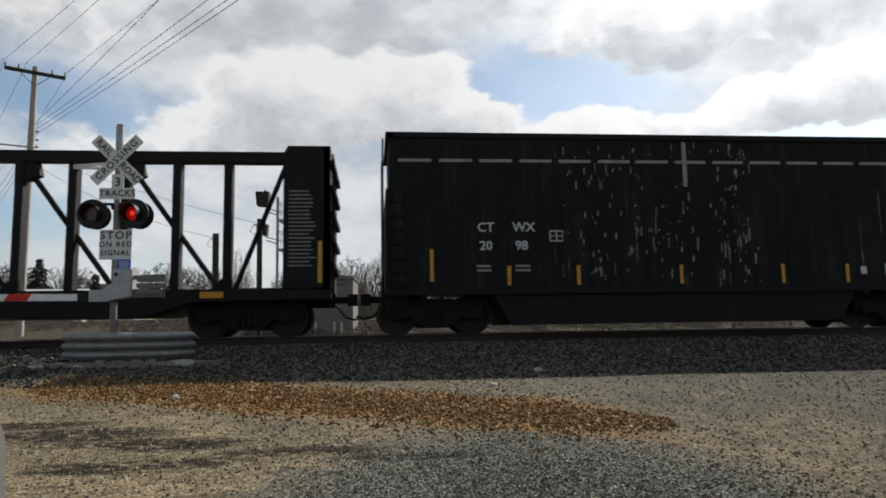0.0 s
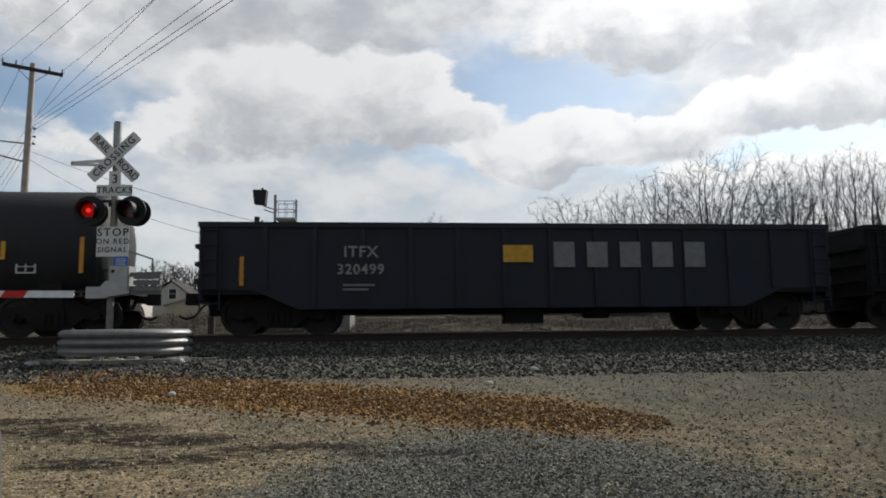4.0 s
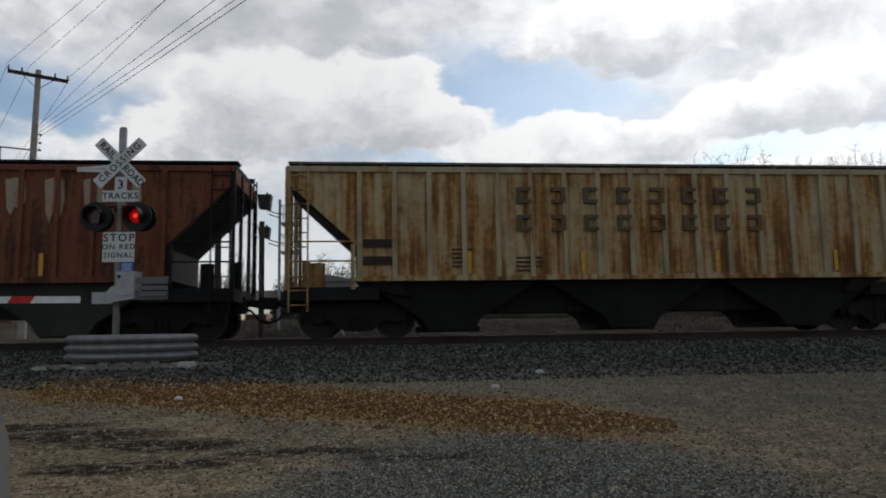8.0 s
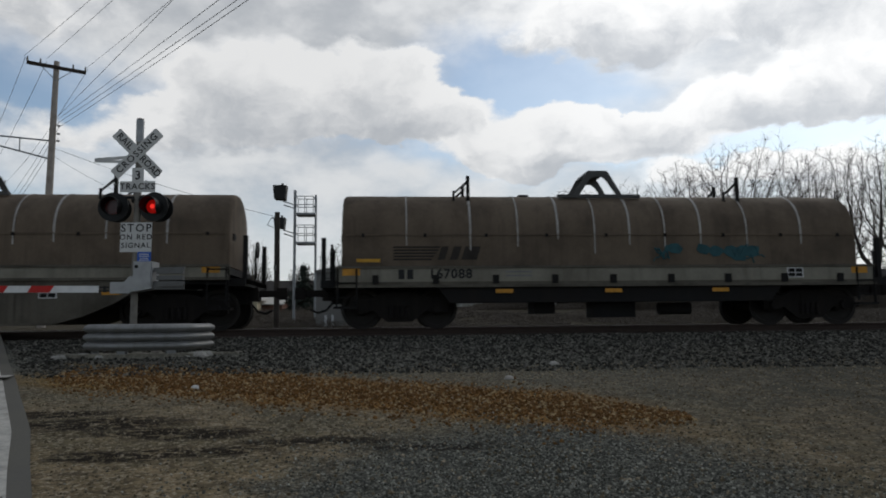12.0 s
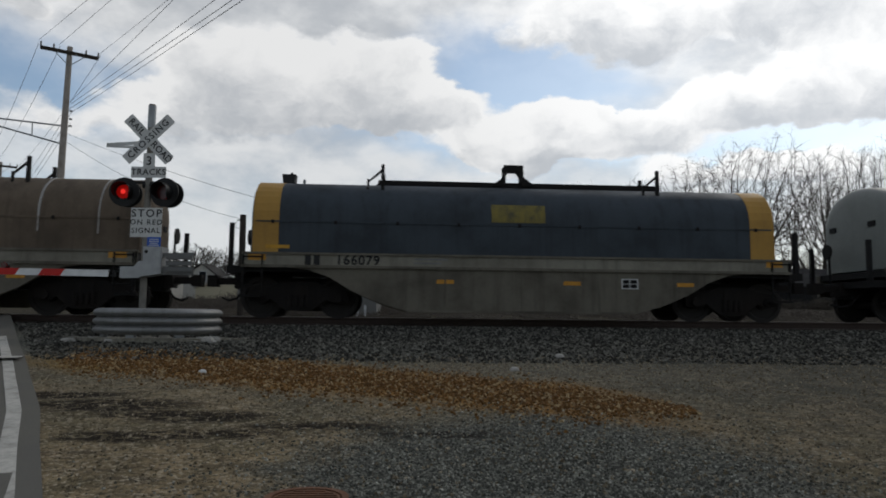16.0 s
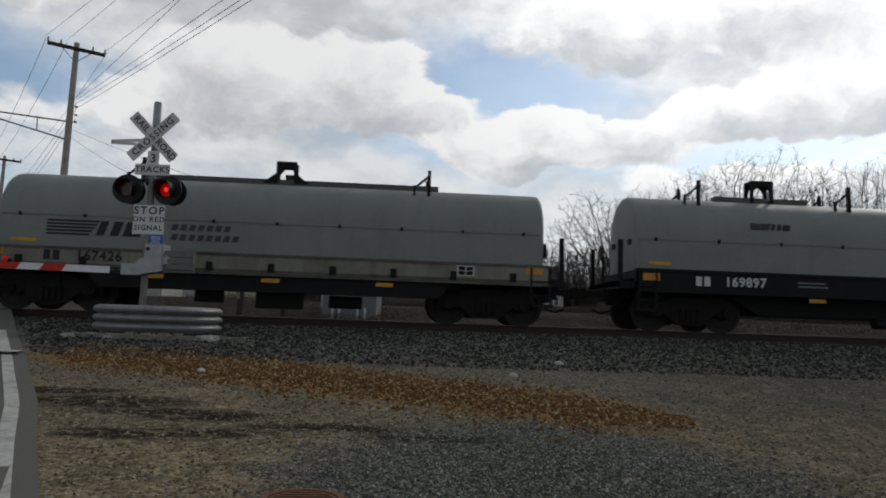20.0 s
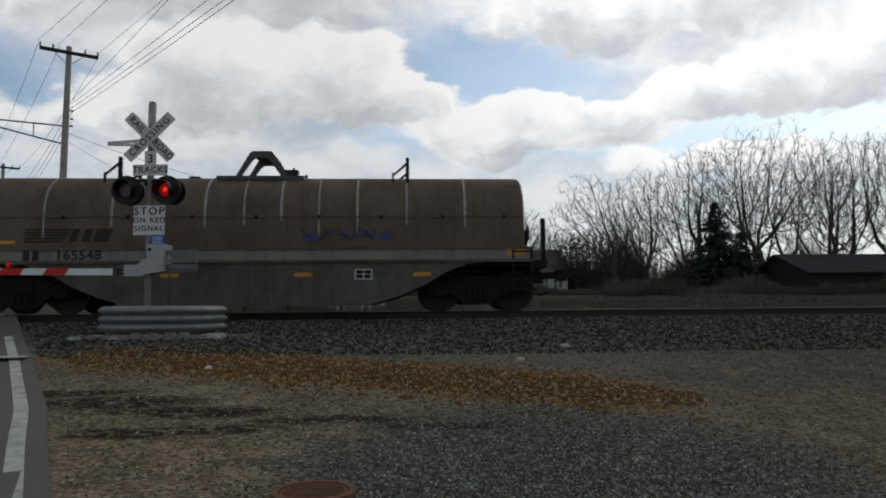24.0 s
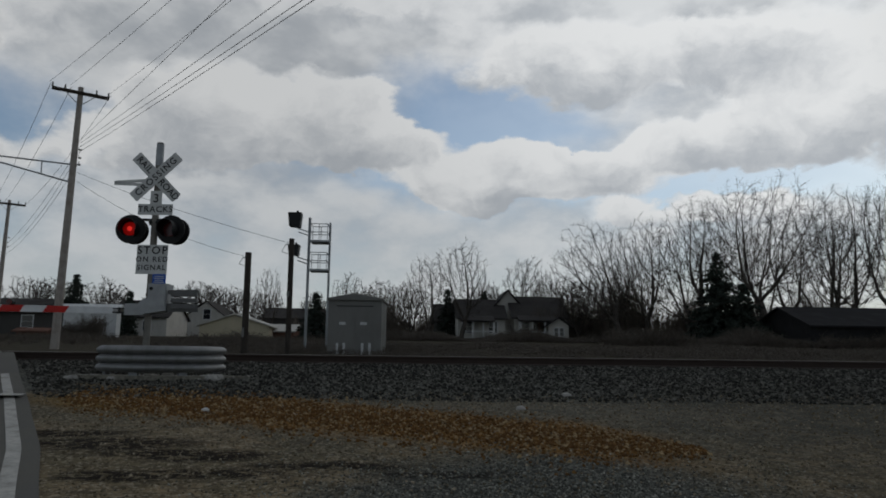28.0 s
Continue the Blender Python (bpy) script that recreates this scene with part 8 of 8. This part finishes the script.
            fine.rod(start, start + out * step * rng.uniform(0.9, 2.6), hair * 0.85, hair * 0.45, n=3, caps=False)
    part("trunk", wood, bark, tree, "dark branching trunk and limbs")
    part("crown", fine, twig_bark, tree, "fine bare twigs")
    return tree

def conifer(x, y, height, width, seed):
    rng = random.Random(seed)
    tree = thing("tree", "dark green evergreen conifer with drooping boughs", "tree", "conifers", at=pose(x, y, ground_z(x, y) - 0.1))
    part("trunk", Shape().rod((0, 0, 0), (0, 0, height * 0.97), 0.02 * height, 0.02, n=7), bark, tree)
    s = Shape()
    tiers = int(height * 5.5)
    for k in range(tiers):
        q = (k + rng.random()) / tiers
        z = height * (0.05 + 0.95 * q)
        reach = width * (1 - q) ** 0.85 * (0.72 + 0.55 * rng.random()) + 0.12
        for b in range(12 - int(5 * q)):
            a, r = rng.uniform(0, 6.283), reach * rng.uniform(0.55, 1.12)
            out = Vector((math.cos(a), math.sin(a), 0))
            tip = out * r + Vector((0, 0, z - r * rng.uniform(0.12, 0.42)))
            root = Vector((0, 0, z))
            for i in range(max(5, int(r * 11))):
                u = 0.12 + 0.88 * (i + rng.random()) / max(5, int(r * 11))
                p = root.lerp(tip, u) + Vector((rng.gauss(0, 0.05), rng.gauss(0, 0.05), rng.gauss(0, 0.07)))
                side = out.cross(Vector((0, 0, 1))) * rng.choice((-1, 1))
                e = p + (side * rng.uniform(0.3, 1.0) + out * rng.uniform(0.1, 0.7)) * rng.uniform(0.16, 0.42) * (1.15 - 0.5 * u) * (0.5 + 0.5 * min(1, r)) + Vector((0, 0, -rng.uniform(0.02, 0.22)))
                w = (e - p).cross(Vector((rng.gauss(0, 0.4), rng.gauss(0, 0.4), 1))).normalized() * rng.uniform(0.08, 0.18)
                m = p.lerp(e, 0.55)
                s.add([p, m + w, e, m - w, m + Vector((0, 0, 0.05))], [(0, 1, 4), (1, 2, 4), (2, 3, 4), (3, 0, 4)])
    part("crown", s, needle, tree, "drooping dark green boughs")

def thicket(name, x0, x1, y0, y1, h, count, seed, label, mat):
    """Leafless brush: many thin upright forked stems."""
    rng = random.Random(seed)
    s = Shape()
    for i in range(count):
        x, y = rng.uniform(x0, x1), rng.uniform(y0, y1)
        z = ground_z(x, y)
        p = Vector((x, y, z - 0.05))
        top = h * rng.uniform(0.45, 1.1) * (0.75 + 0.9 * noise.noise(Vector((x * 0.22, y * 0.1, 2.0))))
        for j in range(3):
            q = p + Vector((rng.gauss(0, 0.18), rng.gauss(0, 0.18), top * rng.uniform(0.6, 1.0)))
            s.rod(p, q, 0.018, 0.008, n=3, caps=False)
            for m in range(2):
                a = p.lerp(q, rng.uniform(0.3, 0.9))
                s.rod(a, a + Vector((rng.gauss(0, 0.3), rng.gauss(0, 0.3), top * 0.3)), 0.010, 0.005, n=3, caps=False)
    tagged(part(name, s, mat), label, "brush", kind="stuff")

bare_tree(32.65, 62.3, 15.0, 1.3, 11, stems=4, fork=0.26, buds=3400, label="large spreading bare tree with a low fork")
for i, (x, y, h, sp, lean, stems, fork) in enumerate((
        (20.4, 65, 11.2, 1.0, -0.40, 3, 0.16), (24.4, 68.8, 12.2, 0.8, -0.05, 2, 0.2), (28.0, 66.6, 11.6, 0.9, -0.34, 2, 0.1), (30.6, 70.5, 15.0, 0.85, 0.0, 2, 0.3),
        (39.6, 64, 13.8, 0.95, 0.06, 3, 0.12), (43.0, 65.8, 16.2, 0.7, 0.0, 3, 0.1), (46.2, 64, 16.4, 0.7, 0.02, 2, 0.2), (50.5, 66, 16.0, 0.8, 0.0, 3, 0.15),
        (36.8, 71, 12.8, 0.9, 0.0, 3, 0.15), (34.6, 75, 12.0, 0.8, 0.0, 2, 0.2), (41.0, 73, 14.0, 0.8, 0.0, 2, 0.2), (22.4, 76, 9.0, 0.9, 0.0, 3, 0.1), (26.4, 78, 11.0, 0.8, 0.0, 2, 0.15), (54.0, 70, 16.0, 0.8, 0.0, 2, 0.2), (47.5, 74, 14.0, 0.8, 0.0, 2, 0.2))):
    bare_tree(x, y, h, sp, 12 + i, lean=lean, stems=stems, fork=fork, label="tall bare tree in the wood beyond the brush")
bare_tree(2.4, 71.0, 8.7, 0.62, 70, stems=5, fork=0.16, label="vase-shaped bare tree before the houses")
bare_tree(6.0, 71.9, 10.3, 0.75, 71, stems=6, fork=0.2, label="large vase-shaped bare tree before the houses")
for i, (x, y, h, sp, stems) in enumerate(((-8.5, 110.8, 10.6, 0.7, 4), (-3.3, 100.5, 8.6, 0.8, 3), (14.5, 83.4, 9.8, 0.8, 1), (20.6, 89, 8.4, 0.9, 3), (17.5, 86, 8.6, 0.8, 2), (10.5, 92, 8.0, 0.9, 3), (12.2, 96, 7.8, 0.9, 3), (-0.5, 96, 8.0, 0.9, 3), (-5.2, 99, 7.6, 0.9, 3), (18.4, 74, 6.5, 0.9, 3), (1.0, 86, 7.0, 0.9, 3), (23.0, 84, 8.0, 0.9, 3))):
    bare_tree(x, y, h, sp, 80 + i, stems=stems, fork=0.15, buds=1200, hair=0.016, label="bare tree growing behind the houses")
bare_tree(-17.4, 93.2, 9.3, 0.5, 79, stems=4, fork=0.1, label="slender bare tree behind the pale shed")
for i, (x, y, h, sp) in enumerate(((-54.8, 108, 9.0, 1.2), (-50, 104, 8.4, 1.1), (-45, 110, 9.0, 1.1), (-37, 112, 8.2, 1.1), (-31.3, 110, 8.7, 1.3), (-27.9, 109.9, 8.5, 1.3), (-24, 108, 7.6, 1.2), (-20.5, 110, 7.2, 1.1), (-12.5, 104, 6.8, 1.0), (-41, 104, 7.0, 1.1), (-58, 100, 8.0, 1.1))):
    bare_tree(x, y, h, sp, 40 + i, stems=4, fork=0.15, buds=1500, hair=0.022, label="distant rounded bare tree beyond the houses")
conifer(-32.9, 73, 6.3, 2.9, 51)
conifer(27.7, 60.6, 8.3, 3.4, 52)
conifer(29.4, 59.6, 5.6, 3.3, 57)
conifer(-30.1, 79.9, 5.2, 1.3, 53)
conifer(5.1, 80, 6.0, 1.7, 54)
conifer(10.0, 86, 6.2, 3.0, 56)
conifer(-8.5, 70, 4.6, 1.9, 55)
thicket("brush_row", 16.5, 60, 52.0, 58.0, 1.7, 5000, 61, "dense leafless brown brush along the field", brush_brown)
thicket("house_brush", -14, 24, 88, 106, 4.6, 4200, 66, "hazy leafless growth behind the houses", brush_brown)
thicket("far_brush", 14, 64, 74, 84, 6.0, 5200, 65, "grey leafless undergrowth below the trees", brush_brown)
thicket("weeds", -30, -5, 40, 60, 0.7, 900, 62, "tall dry weeds beyond the tracks", brush_brown)
thicket("dry_grass", -12, 60, 31.0, 50.0, 0.42, 5200, 67, "low dry winter grass and stalks beyond the tracks", brush_brown)
thicket("hedge", -4, 18, 62, 70, 1.0, 2200, 63, "low leafless hedge before the houses", brush_brown)
thicket("shrub", -27.5, -24.2, 58.5, 60, 1.9, 160, 64, "bare shrub beside the white building", brush_brown)

# ---- houses ----
siding_white = paint("siding_white", (0.50, 0.48, 0.43), (0.28, 0.26, 0.23), dirty=0.4, rusty=0, rough=0.7)
siding_cream = paint("siding_cream", (0.50, 0.44, 0.31), (0.33, 0.29, 0.2), dirty=0.4, rusty=0, rough=0.7)
siding_grey = paint("siding_grey", (0.07, 0.066, 0.06), (0.035, 0.033, 0.03), dirty=0.4, rusty=0, rough=0.8)
siding_brown = paint("siding_brown", (0.16, 0.085, 0.06), (0.08, 0.05, 0.04), dirty=0.4, rusty=0, rough=0.8)
shingle_dark = paint("shingle_dark", (0.042, 0.038, 0.035), (0.028, 0.026, 0.024), dirty=0.5, rusty=0, rough=0.9)
tar_black = paint("tar_black", (0.026, 0.025, 0.025), (0.018, 0.017, 0.017), dirty=0.5, rusty=0, rough=0.95)
window_glass = plain("window_glass", (0.02, 0.022, 0.025), 0.08, 0, 0.1, 1.0, 0.6)
trim_white = plain("trim_white", (0.66, 0.66, 0.64), 0.6)

def house(x, y, wide, deep, eave, ridge, wall, roof, label, turn=0.0, gable="x", windows=(), doors=(), porch=None, category="house"):
    """gable x: the ridge runs along x; gable y: the gable faces the tracks."""
    h = thing("house", label, category, "houses", at=pose(x, y, ground_z(x, y) - 0.05, 0, 0, turn))
    a, b = wide / 2, deep
    if gable == "x":
        part("wall", Shape().slab([(0, -0.4), (b, -0.4), (b, eave), (b / 2, ridge - 0.08), (0, eave)], "x", -a, a), wall, h)
        part("roof", Shape().slab([(-0.35, eave - 0.2), (b / 2, ridge), (b + 0.35, eave - 0.2), (b + 0.35, eave - 0.06), (b / 2, ridge + 0.14), (-0.35, eave - 0.06)], "x", -a - 0.3, a + 0.3), roof, h)
    else:
        part("wall", Shape().slab([(-a, -0.4), (a, -0.4), (a, eave), (0, ridge - 0.08), (-a, eave)], "y", 0, b), wall, h)
        part("roof", Shape().slab([(-a - 0.35, eave - 0.2), (0, ridge), (a + 0.35, eave - 0.2), (a + 0.35, eave - 0.06), (0, ridge + 0.14), (-a - 0.35, eave - 0.06)], "y", -0.3, b + 0.3), roof, h)
    for wx, wz, ww, wh in windows:
        f = part("window", Shape().box(wx - ww / 2 - 0.08, wx + ww / 2 + 0.08, -0.06, -0.004, wz - wh / 2 - 0.08, wz + wh / 2 + 0.08), trim_white, h, "white-framed window")
        for s in (-1, 1):
            part("pane", Shape().box(wx - ww / 2, wx + ww / 2, -0.075, -0.061, wz + (0.02 if s > 0 else -wh / 2), wz + (wh / 2 if s > 0 else -0.02)), window_glass, f)
    for dx, dw in doors:
        part("door", Shape().box(dx - dw / 2, dx + dw / 2, -0.06, -0.004, 0, 2.05), siding_brown, h)
    if porch:
        x0, x1, z = porch
        p = part("porch_roof", Shape().slab([(-1.9, z - 0.25), (0.0, z + 0.35), (0.0, z + 0.5), (-1.95, z - 0.1)], "x", x0, x1), roof, h)
        part("porch_deck", Shape().box(x0, x1, -1.9, 0, -0.3, 0.25), siding_grey, h)
        for i in range(4):
            q = x0 + 0.1 + (x1 - x0 - 0.2) * i / 3
            part("porch_post", Shape().box(q - 0.07, q + 0.07, -1.8, -1.66, 0.25, z - 0.15), trim_white, h)
        part("porch_rail", Shape().box(x0, x1, -1.78, -1.7, 0.95, 1.05), trim_white, h)
    return h

house(8.4, 75, 5.0, 7.5, 2.5, 4.6, siding_white, shingle_dark, "small white house with dark roof and porch", windows=((-1.4, 1.5, 0.9, 1.2), (1.2, 1.5, 0.9, 1.2)), porch=(-2.3, 1.2, 2.2))
house(11.6, 77.5, 3.2, 6, 3.6, 5.6, siding_white, shingle_dark, "narrow white gabled house", gable="y", windows=((-0.6, 3.0, 0.7, 1.1), (0.6, 1.3, 0.7, 1.1)))
house(14.7, 75, 5.6, 7.5, 2.6, 5.0, siding_white, shingle_dark, "white house with dark roof and wide front porch", windows=((-1.6, 1.4, 0.8, 1.2), (1.9, 1.4, 0.8, 1.2)), doors=((0.2, 0.9),), porch=(-2.6, 1.6, 2.3))
house(16.2, 72.9, 2.1, 2.0, 1.75, 2.5, siding_white, shingle_dark, "white gabled porch wing with paired windows", gable="y", windows=((-0.25, 1.05, 0.4, 0.8), (0.3, 1.05, 0.4, 0.8)))
house(5.4, 80, 3.2, 5, 2.3, 4.2, siding_grey, shingle_dark, "grey house half hidden by trees", windows=((0.0, 1.4, 0.8, 1.1),))
house(-18.9, 81.2, 7.7, 9, 1.5, 2.65, siding_cream, siding_white, "long low cream metal shed", gable="y", category="shed")
house(-14.4, 84, 3.4, 6, 1.0, 1.7, siding_brown, siding_white, "low brick outbuilding with pale roof", gable="x", category="shed")
house(-26.2, 96, 6.4, 8, 2.4, 4.9, siding_white, shingle_dark, "white gabled house behind the shed", gable="y", windows=((0.2, 3.2, 0.9, 1.3),))
house(-15.5, 100, 8.0, 8, 3.0, 4.5, siding_grey, shingle_dark, "grey house with dark roof", gable="x")
house(-30.5, 84, 6.4, 8, 2.4, 4.4, siding_white, shingle_dark, "white house with dark roof behind the signal", gable="x", windows=((-1.0, 1.3, 0.9, 1.1), (1.0, 1.3, 0.9, 1.1)))
house(-26.4, 61.6, 4.4, 0.9, 2.5, 2.7, trim_white, trim_white, "plain white box building beside the crossing", gable="x", category="building")
house(-38.0, 70, 9.0, 7, 2.3, 3.6, siding_grey, shingle_dark, "grey low house by the road", gable="x", windows=((-2.5, 1.3, 1.0, 1.1), (2.2, 1.3, 1.0, 1.1)))
house(-34.4, 68, 2.6, 2, 0.5, 0.62, siding_brown, siding_brown, "low brown brick enclosure beside the road", gable="x", category="enclosure")
house(43.0, 53.5, 22.5, 9, 1.9, 3.45, tar_black, tar_black, "long dark low shed behind the brush", gable="x", category="shed")
house(22.4, 82, 4.0, 6, 1.7, 2.8, siding_white, siding_white, "small pale garage seen through brush", gable="x", category="garage")
flag = thing("flagpole", "thin flagpole with a small flag", "flagpole", at=pose(-25.6, 73, 2.7))
part("pole", Shape().rod((0, 0, 0), (0, 0, 4.4), 0.05), galvanised, flag)
part("flag", Shape().box(-0.9, 0, -0.01, 0.01, 2.2, 2.7), gate_red, flag)

# ---- what moves ----
KNOTS = (0, 3, 9, 15, 21, 28)
PACE = (16.07, 16.10, 16.13, 16.12, 16.02, 15.88)

def gone(t):
    """How far the train has run by t seconds."""
    n = max(1, int(t * 20))
    return sum(np.interp((i + 0.5) * t / n, KNOTS, PACE) for i in range(n)) * t / n

def motions():
    times = [i * 1.0 for i in range(29)]
    run = {t: float(gone(t)) for t in times}
    for car, left in cars:
        walk(car, [(t, pose(left - run[t], TRACK_Y, RAIL_Z)) for t in times])
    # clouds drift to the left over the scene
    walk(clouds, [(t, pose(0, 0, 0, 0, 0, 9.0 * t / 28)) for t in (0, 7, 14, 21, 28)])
    # lamps: turning the disc imitates flashing; each lit face shows 0.6 s, in turn
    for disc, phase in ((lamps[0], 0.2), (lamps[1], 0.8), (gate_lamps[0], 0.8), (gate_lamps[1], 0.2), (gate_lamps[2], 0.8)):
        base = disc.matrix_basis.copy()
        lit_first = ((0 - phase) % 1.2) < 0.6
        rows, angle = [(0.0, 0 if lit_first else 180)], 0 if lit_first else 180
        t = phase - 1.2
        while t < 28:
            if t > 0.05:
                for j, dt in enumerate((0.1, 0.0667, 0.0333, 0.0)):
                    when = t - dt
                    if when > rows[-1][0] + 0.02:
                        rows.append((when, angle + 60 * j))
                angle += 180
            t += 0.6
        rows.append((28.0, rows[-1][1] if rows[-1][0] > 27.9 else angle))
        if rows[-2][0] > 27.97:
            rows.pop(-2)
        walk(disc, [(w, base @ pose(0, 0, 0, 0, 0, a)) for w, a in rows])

motions()
